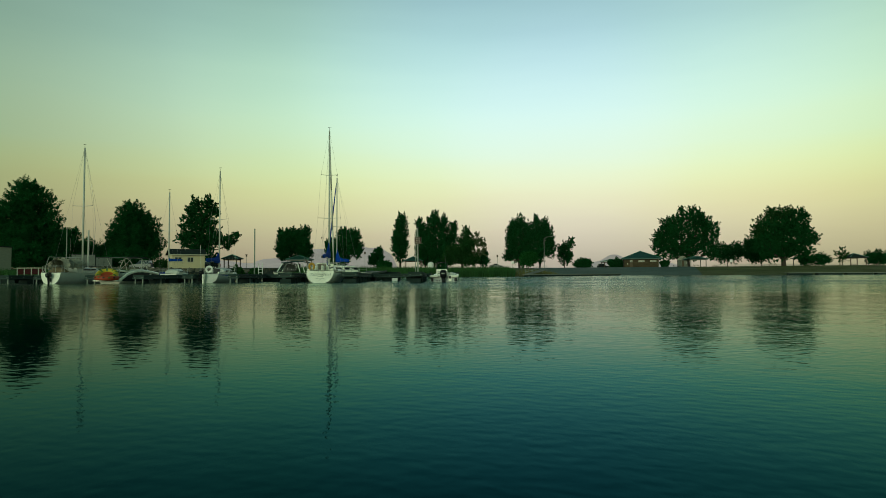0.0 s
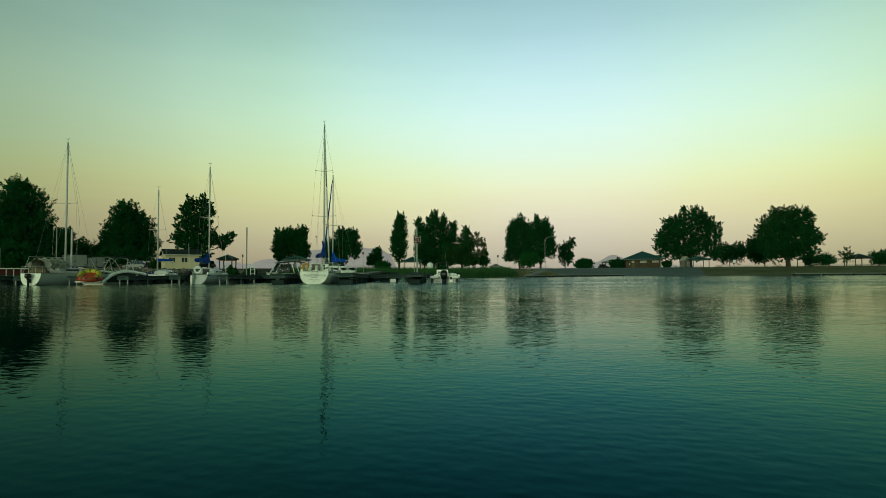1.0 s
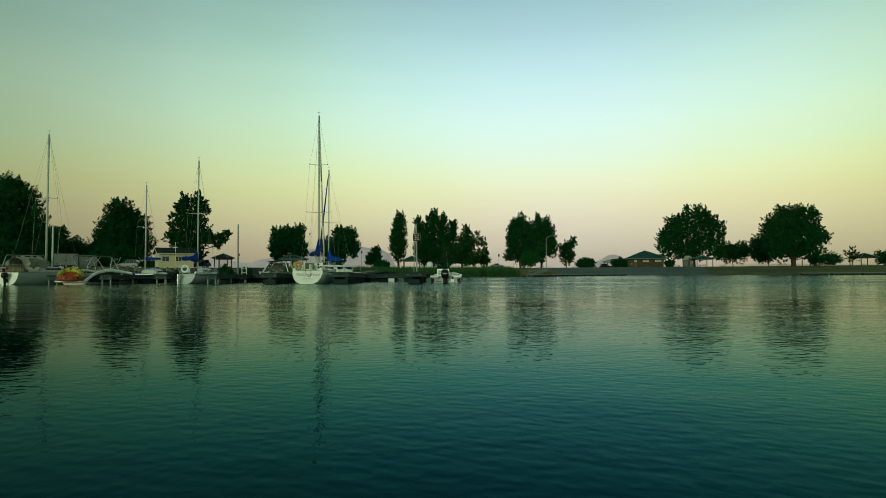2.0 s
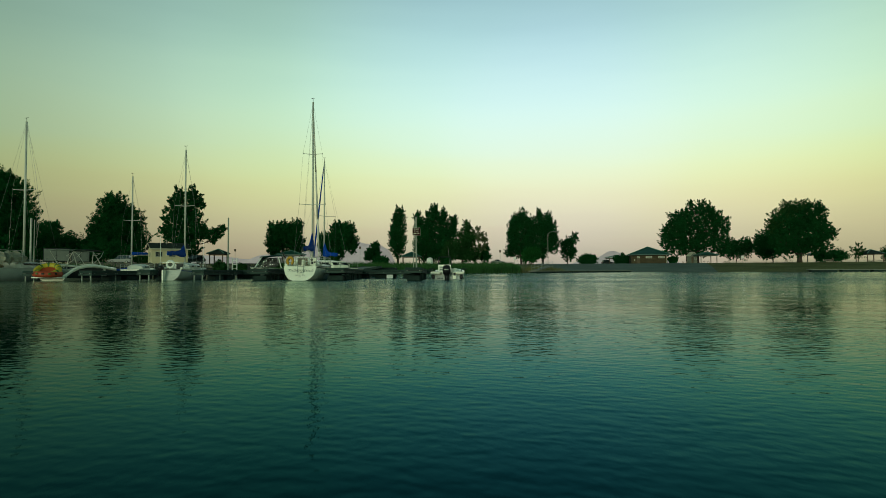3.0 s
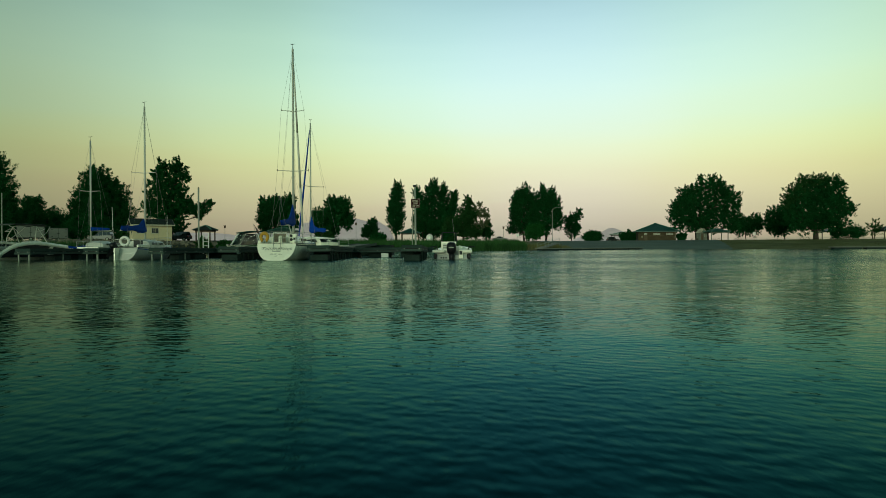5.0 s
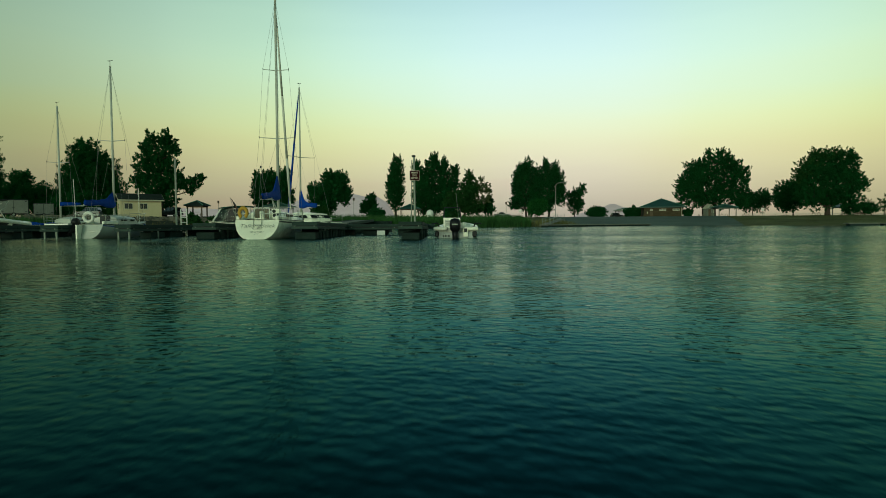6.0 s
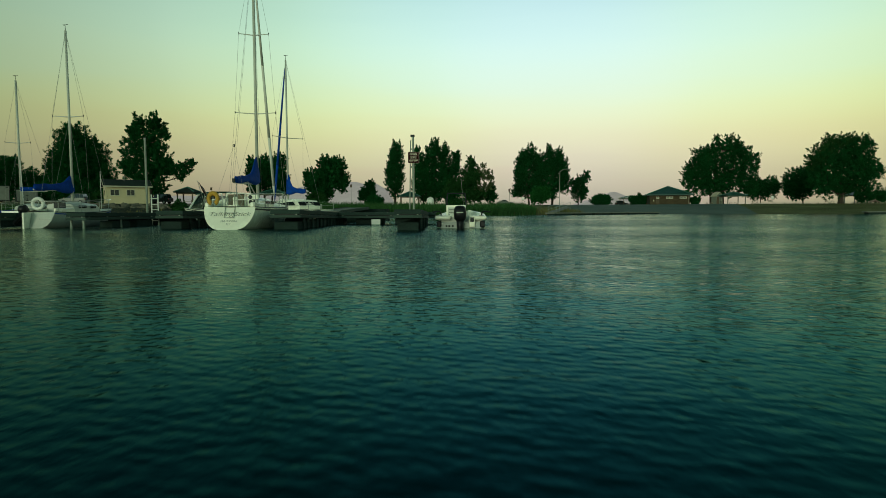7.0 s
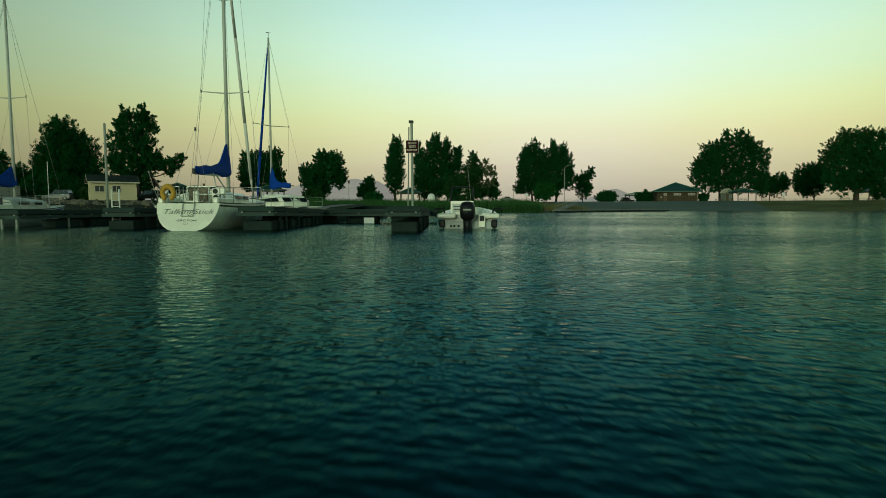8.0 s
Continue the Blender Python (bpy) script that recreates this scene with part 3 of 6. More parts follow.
def tree(x, y, blobs, seed, label, leaf=0.33, clump=0.95, per_clump=34, density=1.1, material=None, upright=0.0, trunks=((0, 0, 0.35),), ragged=0.12, name="tree", group="", extra=(), wide=1.0, tall=1.0, airy=0.6):
    """blobs: (across, up, half width, half height[, away]) from the foot of the tree."""
    rng = np.random.RandomState(seed)
    z0 = height_at(x, y)
    t = thing(name, pose(x, y, z0), label, "tree" if name == "tree" else "bush", group)
    full = []
    for b in blobs:
        away = b[4] if len(b) > 4 else rng.uniform(-0.3, 0.3) * b[2]
        full.append((b[0] * wide, away, b[1] * tall, b[2] * 1.04 * wide, b[2] * wide, b[3] * 1.04 * tall))
    bm = bmesh.new()
    top = max(b[1] + b[3] * 0.5 for b in blobs)
    for tx, ty, tr in trunks:
        pts = [Vector((tx, ty, -0.3))]
        steps = 5
        for k in range(1, steps + 1):
            q = k / steps
            pts.append(Vector((tx * (1 + 0.5 * q) + rng.normal() * 0.12 * q * top * 0.1, ty + rng.normal() * 0.1, top * 0.8 * q)))
        for k in range(steps):
            cyl(pts[k], pts[k + 1], tr * (1 - 0.85 * k / steps) * (1.25 if k == 0 else 1), tr * (1 - 0.85 * (k + 1) / steps), 8, bm)
        for bx, by, bz, rx, ry, rz in full:
            q = min(0.95, max(0.15, (bz - rz * 0.9) / (top * 0.8)))
            i = min(steps - 1, int(q * steps))
            s = pts[i].lerp(pts[i + 1], q * steps - i)
            e = Vector((bx, by, bz))
            mid = s.lerp(e, 0.55) + Vector((0, 0, -0.06 * (e - s).length))
            r = tr * 0.42 * (1 - 0.6 * q) + 0.03
            cyl(s, mid, r, r * 0.7, 6, bm)
            cyl(mid, e, r * 0.7, r * 0.35, 6, bm)
            for k in range(5):
                d = Vector(rng.normal(size=3))
                d.z = abs(d.z) * 0.8
                d.normalize()
                f = e + Vector((d.x * rx, d.y * ry, d.z * rz)) * 0.85
                cyl(mid.lerp(e, 0.3 + 0.14 * k), f, r * 0.3, 0.02, 5, bm)
    part("trunk", bm, BARK, t, "dark rough bark")
    sets = [(full, material or LEAF)] + [([(b[0], b[4] if len(b) > 4 else 0, b[1], b[2], b[2] * 0.9, b[3]) for b in bl], ml) for bl, ml in extra]
    for bl, ml in sets:
        ob = new("crown", crown_mesh("crown", bl, rng, leaf, clump, per_clump, density if bl is full else min(density, airy), ml, upright, ragged))
        ob.parent = t
    return t


# far left: tall dense cottonwood with lower growth at its foot
tree(-104, 142, [(0, 7, 8, 5), (-3, 12, 7, 6), (1, 16, 6, 5), (-0.5, 19.5, 4, 3.4), (5, 11, 4, 4), (-9, 11, 4, 7), (6.5, 7, 3, 4)], 11, "tall dense dark green cottonwood tree behind the docks", clump=1.15)
tree(-93, 128, [(0, 3, 4.5, 3), (3, 2.5, 3, 2.3), (-4, 3.5, 3.5, 3)], 12, "rounded dark green bush by the parking lot", material=LEAF, name="bush", trunks=((0, 0, 0.15),))
tree(-117, 172, [(-6, 4, 5, 3.5), (0, 4.6, 6, 4), (6, 4.5, 5, 3.6), (11, 3.6, 4, 3), (2, 8.2, 2.0, 2.4), (4.5, 8.6, 1.5, 2.2)], 13, "broad low dark green tree clump", wide=1.15, tall=1.25, trunks=((0, 0, 0.3), (7, 0, 0.22)))
# round tree behind the sheds
tree(-85.5, 156, [(0, 7, 7, 5), (-3, 10, 5, 4), (3, 11, 4.6, 4.4), (0, 14.5, 4, 3.4), (-4, 6, 4.4, 4), (5, 6.5, 4, 4), (-6, 4.5, 3, 2), (6.6, 5, 2, 2.4), (0, 11, 5, 4)], 14, "rounded dense dark green tree beside the parking lot", wide=0.9, tall=1.05, clump=1.0)
# open cottonwood by the cream house
tree(-54.5, 128, [(-0.5, 12.3, 2.6, 3.2), (1.4, 14.3, 1.6, 1.9), (-1.6, 14.6, 1.2, 1.6), (0.2, 9, 3.2, 3), (-3.6, 10.4, 1.5, 1.8), (-4.3, 7, 1.8, 1.8), (-1.5, 6, 3, 2.4), (2.2, 6.4, 2.4, 2.4), (4.6, 6.2, 1.6, 1.5), (6.6, 6.6, 1.3, 1.2), (0.5, 3.5, 2.2, 2), (7.6, 7.4, 0.7, 1.0), (5.4, 4.9, 0.9, 0.9), (-2.9, 12.8, 1.1, 1.5), (2.8, 12.2, 0.9, 1.5)], 15,
     "open branching dark green cottonwood beside the cream house", clump=0.68, leaf=0.33, per_clump=36, density=0.66, upright=0.3, ragged=0.28)
tree(-80, 142, [(-2.5, 2.6, 3, 2.4), (1.5, 3, 3.4, 2.8), (4.6, 2.4, 2.4, 2.2)], 16, "low rounded green bush behind the house", name="bush", trunks=((0, 0, 0.14),))
# two round trees behind the tall sailboat
tree(-39.6, 148, [(-1.8, 5.6, 2.8, 3.4), (1.8, 6, 2.7, 3.6), (-2.6, 8.4, 1.7, 1.9), (0.2, 8.3, 2.2, 2.3), (2.7, 9.2, 1.5, 2.0), (3.4, 4.6, 1.6, 2.2), (-2.8, 4, 1.6, 2)], 17, "rounded dark green tree with a flat divided top", clump=0.76, leaf=0.33, upright=0.25, trunks=((-0.6, 0, 0.25), (0.9, 0.2, 0.2)))
tree(-25.8, 143, [(-2.4, 4.8, 2.2, 2.8), (1.2, 5.6, 3, 3.4), (0.3, 8.2, 2.1, 1.9), (2.6, 8, 1.5, 1.6), (-3.9, 5.6, 1.1, 1.4), (3.2, 4.6, 1.5, 2), (-1, 2.4, 2.2, 1.5)], 18, "rounded dark green tree among reeds", clump=0.76, leaf=0.33, upright=0.25, trunks=((0, 0, 0.24),))
# slim poplar, tall poplars and a browning tree behind the reeds
tree(-16.3, 195, [(0, 7, 2.9, 4.5), (0.2, 12, 2.7, 4.5), (0.5, 16, 1.9, 3.2), (-1.2, 10, 1.6, 3)], 19, "slim upright dark green poplar", clump=0.88, leaf=0.36, upright=0.6)
tree(-23.5, 190, [(0, 3.6, 2.4, 2.6), (0.6, 6, 1.4, 1.7), (-1.6, 3, 1.4, 1.8)], 20, "small upright dark green tree", clump=0.72, leaf=0.33, upright=0.4, trunks=((0, 0, 0.15),))
tree(-3.8, 196, [(-5.5, 12, 1.8, 5), (-5.8, 6.5, 2, 3.6), (-1.6, 14.5, 2.4, 5.2), (-2.2, 8, 2.8, 4.6), (1.8, 13, 2.2, 5), (2.2, 7, 3, 4.4), (5, 11.5, 1.8, 4.8), (-0.5, 17.2, 1.2, 2.6), (2.4, 16.2, 1, 2.4), (-6.4, 15.5, 1, 2), (5.8, 14.2, 1, 2.2), (-4, 4.2, 2.6, 3), (0, 4, 3, 2.8), (4, 4.2, 2.4, 3), (-3.8, 11, 1.6, 3.6)], 21,
     "group of tall upright dark green poplars", clump=0.92, leaf=0.36, upright=0.6, trunks=((-4, 0, 0.25), (-1, 0.5, 0.3), (2.5, -0.4, 0.28)))
tree(4.2, 183, [(-2, 4, 3.2, 3), (0.4, 6.5, 2.8, 3.5), (1.2, 10.5, 1.6, 3.2), (2.2, 7.5, 2, 3), (-3.6, 5.2, 1.8, 2.2), (-4.4, 3.2, 2.4, 2.6), (1.2, 2.8, 2.8, 2.2), (4, 2.8, 2, 2)], 22, "leaning green and browning tree behind the reeds", clump=0.84, leaf=0.36, upright=0.3, material=LEAF_OLIVE,
     extra=(([(4.2, 9.4, 2.1, 2.6), (5.8, 7.4, 2.0, 2.3), (4, 5, 2.0, 2.2), (6.8, 8.4, 1.3, 1.5), (6.2, 5.4, 1.5, 1.6)], LEAF_BROWN),), density=0.95, airy=0.42)
tree(11.2, 186, [(0, 2.6, 1.9, 2), (0.2, 4.8, 1.1, 1.6)], 23, "small conical dark green tree", clump=0.64, leaf=0.33, trunks=((0, 0, 0.12),))
# twin poplars by the launch ramp
tree(30.3, 216, [(-5, 7, 3.8, 4.6), (-5.4, 13, 3.2, 4.6), (-3.6, 16.6, 2.4, 3.6), (-6.6, 16, 1.6, 2.6), (3, 7, 3.8, 4.6), (2.4, 13, 3, 4.8), (5, 13.4, 2.8, 4.4), (2.6, 17.6, 1.4, 2.8), (5.6, 16.8, 1.3, 2.6), (7.4, 8, 2.4, 4), (-1.4, 10, 2.2, 4.6), (-1.0, 5, 2.6, 3.4), (-0.8, 13.6, 2.2, 4.2), (-8.4, 4.6, 1.6, 2), (-7.4, 11, 2.2, 4.2), (7, 12, 2, 4)], 24,
     "pair of tall broad dark green poplars grown together", clump=1.00, leaf=0.38, upright=0.5, trunks=((-4, 0, 0.35), (3.5, 0.5, 0.35)))
tree(46.8, 235, [(0, 5, 2.8, 3.4), (0.6, 8.4, 2.6, 3), (2.6, 10.4, 1.6, 2.2), (-1.8, 7.6, 1.6, 2.2), (2, 5, 1.8, 2.4), (3.2, 12, 0.9, 1.3)], 25, "smaller open dark green tree", clump=0.80, leaf=0.36, density=0.75, trunks=((0, 0, 0.2),))
tree(27.5, 200, [(0, 3.2, 2.8, 2.6), (-1.6, 2.4, 2, 2), (1.6, 4, 1.8, 1.8)], 26, "young bright green tree before the poplars", clump=0.72, leaf=0.33, material=LEAF_BRIGHT, trunks=((0, 0, 0.13),))
tree(48.4, 210, [(-1.5, 1.6, 2.2, 1.5), (1.4, 1.8, 2.4, 1.7), (0, 2.6, 1.6, 1.1)], 27, "low dark green bush beside the asphalt", clump=0.64, leaf=0.33, name="bush", trunks=((0, 0, 0.1),))
tree(60.6, 212, [(-0.8, 1.7, 1.8, 1.7), (0.9, 2.0, 1.7, 1.8), (2.2, 1.5, 1.2, 1.4)], 61, "dark green bush behind the parked cars", clump=0.6, leaf=0.33, name="bush", trunks=((0, 0, 0.1),))
tree(73.6, 199, [(-0.5, 1.2, 1.2, 1.2), (0.7, 1.4, 1.2, 1.3)], 62, "dark green bush beside the brick washroom block", clump=0.55, leaf=0.3, name="bush", trunks=((0, 0, 0.08),))
tree(72, 224, [(-2, 2.4, 3, 2), (1.6, 3, 2.8, 2.2), (4.6, 1.8, 2, 1.6)], 28, "dark green shrubs behind the picnic shelter", name="bush", trunks=((0, 0, 0.12),))
# the two broad trees on the far bank
tree(80.4, 197, [(-7, 7, 4.6, 4.6), (-3, 11, 4.4, 4.4), (-6, 11.5, 3.4, 3.4), (0.5, 16.5, 3.2, 4), (-3.4, 15.6, 2.4, 3), (4.6, 16.2, 2.8, 3.6), (6.8, 15.4, 2.3, 2.8), (-5.4, 14.4, 3, 3.2), (-8.6, 10.4, 2.5, 3), (4, 11, 4, 4), (8.2, 13.5, 2.6, 2.6), (10.2, 11.4, 1.8, 1.6), (7, 8.4, 3, 3), (2, 6.4, 4.6, 3.4), (-2, 6, 4, 3.2), (8, 5, 2.8, 2.4), (-9.4, 8.4, 2, 2.2), (2.6, 19.2, 1.2, 1.8), (-1.2, 19.2, 1.1, 1.6)], 29,
     "broad spreading cottonwood with gaps in its crown", clump=0.96, leaf=0.40, density=0.68, ragged=0.3, upright=0.3, trunks=((0.5, 0, 0.55), (-2.5, 0.6, 0.3)))
tree(108, 226, [(-1.5, 3.8, 3.4, 2.6), (2.2, 3.8, 3, 2.6), (4, 4.4, 1.8, 2)], 30, "low rounded dark green tree by the shelter", wide=1.15, tall=1.55, trunks=((0, 0, 0.22),))
tree(95.2, 166, [(-4, 9.6, 4.2, 4), (0.5, 13, 4.4, 4), (4.4, 12.4, 3.8, 3.8), (6.8, 9, 3.4, 3.2), (2, 8, 5, 4), (-5, 5, 3.6, 3.2), (0, 4.2, 4.4, 2.6), (5, 4.4, 3.4, 2.4), (8.8, 7.8, 1.8, 2), (6.2, 14.8, 1.7, 1.8)], 31,
     "broad heavy dark green tree with browning upper twigs", wide=0.94, clump=0.88, leaf=0.34, density=0.8, ragged=0.3, trunks=((0, 0, 0.6),), extra=(([(-5, 12, 3, 3), (-2, 15, 3, 2.3), (-7, 10, 2.2, 2.2), (1.6, 15.6, 2.4, 1.8)], LEAF_OLIVE),))
tree(110.5, 206, [(-0.6, 4.6, 3.6, 3.6), (1.6, 5.6, 2.6, 3), (-2.2, 3.6, 2, 2.4)], 32, "rounded dark green tree beside the broad one", wide=1.4, tall=1.5, clump=0.80, leaf=0.33, trunks=((0, 0, 0.22),))
tree(109, 172, [(0, 2, 3, 1.8), (-4, 1.8, 2.2, 1.5)], 33, "low dark green shrubs on the bank", name="bush", trunks=((0, 0, 0.1),))
tree(124.5, 186, [(0, 4, 1.8, 2.6), (1.6, 3, 1.4, 1.8)], 34, "thin grey-green tree by a shelter", density=0.45, material=LEAF_OLIVE, trunks=((0, 0, 0.14),))
tree(139, 190, [(0, 2.8, 3.6, 2.4), (4.4, 2.6, 3.2, 2.2), (8, 2.8, 2.6, 2)], 35, "clump of low dark trees", trunks=((0, 0, 0.16), (5, 0, 0.15)))


# ---- reeds ----
def blades(name, pts, h0, h1, width, material, seed, label, category):
    rng = np.random.RandomState(seed)
    n = len(pts)
    P = np.array([(x, y, height_at(x, y) - 0.1) for x, y in pts])
    h = (h0 + (h1 - h0) * rng.rand(n))[:, None]
    a = rng.rand(n) * 6.283
    w = np.stack([np.cos(a), np.sin(a), 0 * a], 1) * width * (0.6 + 0.8 * rng.rand(n))[:, None]
    lean = rng.normal(size=(n, 3)) * np.array([0.14, 0.14, 0]) * h
    up = np.array([0, 0, 1.0]) * h
    v = np.stack([P - w / 2, P + w / 2, P + w * 0.35 + up * 0.6 + lean * 0.35, P + up + lean, P - w * 0.35 + up * 0.6 + lean * 0.35], 1).reshape(-1, 3)
    i = np.arange(n)[:, None] * 5
    me = bpy.data.meshes.new(name)
    me.from_pydata(v.tolist(), [], (i + np.array([0, 1, 2, 3, 4])).tolist())
    me.materials.append(material)
    return tagged(new(name, me), label, category, kind="stuff")


def scatter(n, x0, x1, depth, seed, first=0.0, front=-0.6):
    rng = np.random.RandomState(seed)
    x = x0 + (x1 - x0) * rng.rand(n)
    y = np.interp(x, SHORE_X, SHORE_Y) + front + depth * rng.rand(n) ** 1.2
    return list(zip(x, y))


blades("reeds", scatter(30000, -28, 13.5, 15, 41), 1.0, 1.8, 0.06, REED, 42, "dense green reeds along the shore behind the docks", "reeds")
blades("reeds", scatter(900, 9, 26, 14, 43), 0.4, 1.0, 0.08, GRASS_DRY, 44, "dry yellowish grass beside the launch ramp", "grass")
blades("grass", scatter(5000, 60, 130, 30, 45, front=1.5), 0.04, 0.14, 0.1, GRASS_DULL, 46, "sparse dry grass on the far bank", "grass")
blades("grass", scatter(12000, 64, 150, 46, 49, front=5), 0.06, 0.2, 0.2, GRASS_OLIVE, 50, "short olive grass on the far bank", "grass")
blades("grass", scatter(2500, -110, -34, 26, 47, front=6), 0.1, 0.45, 0.1, GRASS_DRY, 48, "weeds and dry grass on the gravel bank", "grass")


blades("reeds", scatter(5000, -72, -50, 9, 51), 0.7, 1.7, 0.09, REED, 52, "dark green reeds at the foot of the storage shed", "reeds")


# ---- docks ----
def dock_boards(t, x0, x1, y0, y1, za, zb, along, float_front=True, stubs=()):
    """Deck, edge boards and floats; the top runs from za at y0 to zb at y1."""
    def bar(xa, xb, ya, yb, lo, hi, name, material, label=""):
        bm = box(xa, xb, ya, yb, 0, 1, 0.0)
        for v in bm.verts:
            top = za + (zb - za) * (v.co.y - y0) / (y1 - y0)
            v.co.z = top - (lo if v.co.z < 0.5 else hi)
        bmesh.ops.bevel(bm, geom=list(bm.edges), offset=0.012, segments=1, affect="EDGES")
        return part(name, bm, material, t, label)

    bm = bmesh.new()
    n = int(((x1 - x0) if along == "x" else (y1 - y0)) / 0.145)
    for k in range(n):
        if along == "x":
            a = x0 + (x1 - x0) * k / n
            box(a, a + (x1 - x0) / n - 0.012, y0 + 0.06, y1 - 0.06, za - 0.045, za - 0.004, bm=bm)
        else:
            a = y0 + (y1 - y0) * k / n
            top = za + (zb - za) * k / n
            box(x0 + 0.06, x1 - 0.06, a, a + (y1 - y0) / n - 0.012, top - 0.045, top - 0.004, bm=bm)
    tagged(part("deck_planks", bm, DOCK_PLANK, t, "grey weathered deck planks"), kind="stuff")
    step = 3.0
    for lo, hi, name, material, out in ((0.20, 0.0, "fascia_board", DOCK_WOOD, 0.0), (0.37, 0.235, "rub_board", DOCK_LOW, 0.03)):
        if along == "x":
            m = max(1, round((x1 - x0) / step))
            for k in range(m):
                a, b = x0 + (x1 - x0) * k / m, x0 + (x1 - x0) * (k + 1) / m - 0.01
                bar(a, b, y0 - 0.05 - out, y0, lo, hi, name, material)
                bar(a, b, y1, y1 + 0.05 + out, lo, hi, name, material)
        else:
            m = max(1, round((y1 - y0) / step))
            for k in range(m):
                a, b = y0 + (y1 - y0) * k / m, y0 + (y1 - y0) * (k + 1) / m - 0.01
                bar(x0 - 0.05 - out, x0, a, b, lo, hi, name, material)
                bar(x1, x1 + 0.05 + out, a, b, lo, hi, name, material)
            bar(x0 - 0.06 - out, x1 + 0.06 + out, y0 - 0.06 - out, y0 - 0.005, lo, hi, name, material)
    # dark core behind the slot between the boards; its black stands in for shade
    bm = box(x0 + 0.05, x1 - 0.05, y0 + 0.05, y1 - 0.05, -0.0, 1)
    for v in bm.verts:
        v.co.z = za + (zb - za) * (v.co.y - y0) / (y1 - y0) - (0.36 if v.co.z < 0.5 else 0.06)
    part("shade_core", bm, DARK_TRIM, t)
    # small bolts and brackets in the slot
    if along == "x":
        spots = [(x0 + 0.3 + 1.5 * k, y0 - 0.03) for k in range(int((x1 - x0) / 1.5))]
    else:
        spots = [(x1 + 0.03, y0 + 0.3 + 1.5 * k) for k in range(int((y1 - y0) / 1.5))] + [(x0 + 0.1, y0 - 0.05), (x1 - 0.1, y0 - 0.05)]
    for sx, sy in spots:
        top = za + (zb - za) * (sy - y0) / (y1 - y0)
        part("bracket", box(sx - 0.03, sx + 0.03, sy - 0.03, sy + 0.03, top - 0.24, top - 0.2), GALV, t)
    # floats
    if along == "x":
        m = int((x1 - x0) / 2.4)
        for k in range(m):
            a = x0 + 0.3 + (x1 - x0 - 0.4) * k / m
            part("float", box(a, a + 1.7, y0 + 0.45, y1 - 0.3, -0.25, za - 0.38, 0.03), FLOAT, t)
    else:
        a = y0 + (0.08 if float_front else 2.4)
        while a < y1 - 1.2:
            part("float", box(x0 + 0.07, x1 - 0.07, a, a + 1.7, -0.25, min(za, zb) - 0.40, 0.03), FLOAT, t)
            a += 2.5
    # struts down the side
    if along == "y" and float_front:
        k = 0
        while y0 + 0.9 + 0.95 * k < y1 - 0.4:
            ys = y0 + 0.9 + 0.95 * k
            part("strut", box(x1 - 0.06, x1 + 0.02, ys, ys + (0.1 if k % 3 else 0.28), -0.1, za + (zb - za) * (ys - y0) / (y1 - y0) - 0.37, 0.01), DOCK_LOW if k % 3 else FLOAT, t)
            k += 1
    for sx, sy in stubs:
        part("pipe_stub", cyl((sx, sy, -0.2), (sx, sy, za - 0.2), 0.055, n=10), GALV, t, "pale pipe end")


main_dock = thing("main_dock", pose(0, 0, 0), "long grey-green timber walkway dock on floats", "dock")
dock_boards(main_dock, -47.0, -1.9, 59.4, 61.6, 0.74, 0.74, "x")
part("white_panel", box(-5.9, -5.35, 59.22, 59.26, -0.04, 0.30, 0.005), WHITE_PAINT, main_dock, "white painted board under the dock edge")

FINGERS = ((-40.6, 0.95, 52.0, 0.78, False), (-36.9, 0.85, 51.5, 0.76, False), (-32.35, 0.85, 51.5, 0.76, False), (-27.9, 0.85, 51.2, 0.76, False), (-23.35, 0.85, 50.8, 0.78, False),
           (-19.5, 0.8, 51.2, 0.78, False), (-15.05, 1.15, 51.0, 0.86, True), (-9.3, 1.25, 50.0, 0.9, True), (-3.45, 1.05, 48.3, 0.9, True))
for fx, fw, fy, fz, front in FINGERS:
    f = thing("finger_dock", pose(0, 0, 0), "grey-green timber finger dock " + ("with a concrete float at its end" if front else "with pale pipe ends under it"), "dock", "finger docks")
    stubs = () if front else ((fx + 0.1, fy + 0.06), (fx + fw - 0.1, fy + 0.06), (fx + fw - 0.05, fy + 3.2))
    dock_boards(f, fx, fx + fw, fy, 59.3, fz, 0.74, "y", front, stubs)

# gangway from the dock up to the bank
gang = thing("gangway", pose(0, 0, 0), "sloping grey timber gangway between dock and bank", "gangway")
gb = bmesh.new()
loft([[(-10.1, 61.6, 0.72), (-8.4, 61.6, 0.72), (-8.4, 61.6, 0.8), (-10.1, 61.6, 0.8)], [(-9.9, 74, 1.0), (-8.1, 74, 1.0), (-8.1, 74, 1.1), (-9.9, 74, 1.1)]], gb)
part("ramp_deck", gb, DOCK_PLANK, gang)
for gx_ in (-10.05, -8.25):
    part("side_beam", loft([[(gx_, 61.6, 0.66), (gx_ + 0.08, 61.6, 0.66), (gx_ + 0.08, 61.6, 0.86), (gx_, 61.6, 0.86)], [(gx_ + 0.2, 74, 0.94), (gx_ + 0.28, 74, 0.94), (gx_ + 0.28, 74, 1.16), (gx_ + 0.2, 74, 1.16)]]), DOCK_LOW, gang)
part("landing", box(-10.5, -6.5, 74, 77, -0.4, 0.98, 0.03), FLOAT, gang)


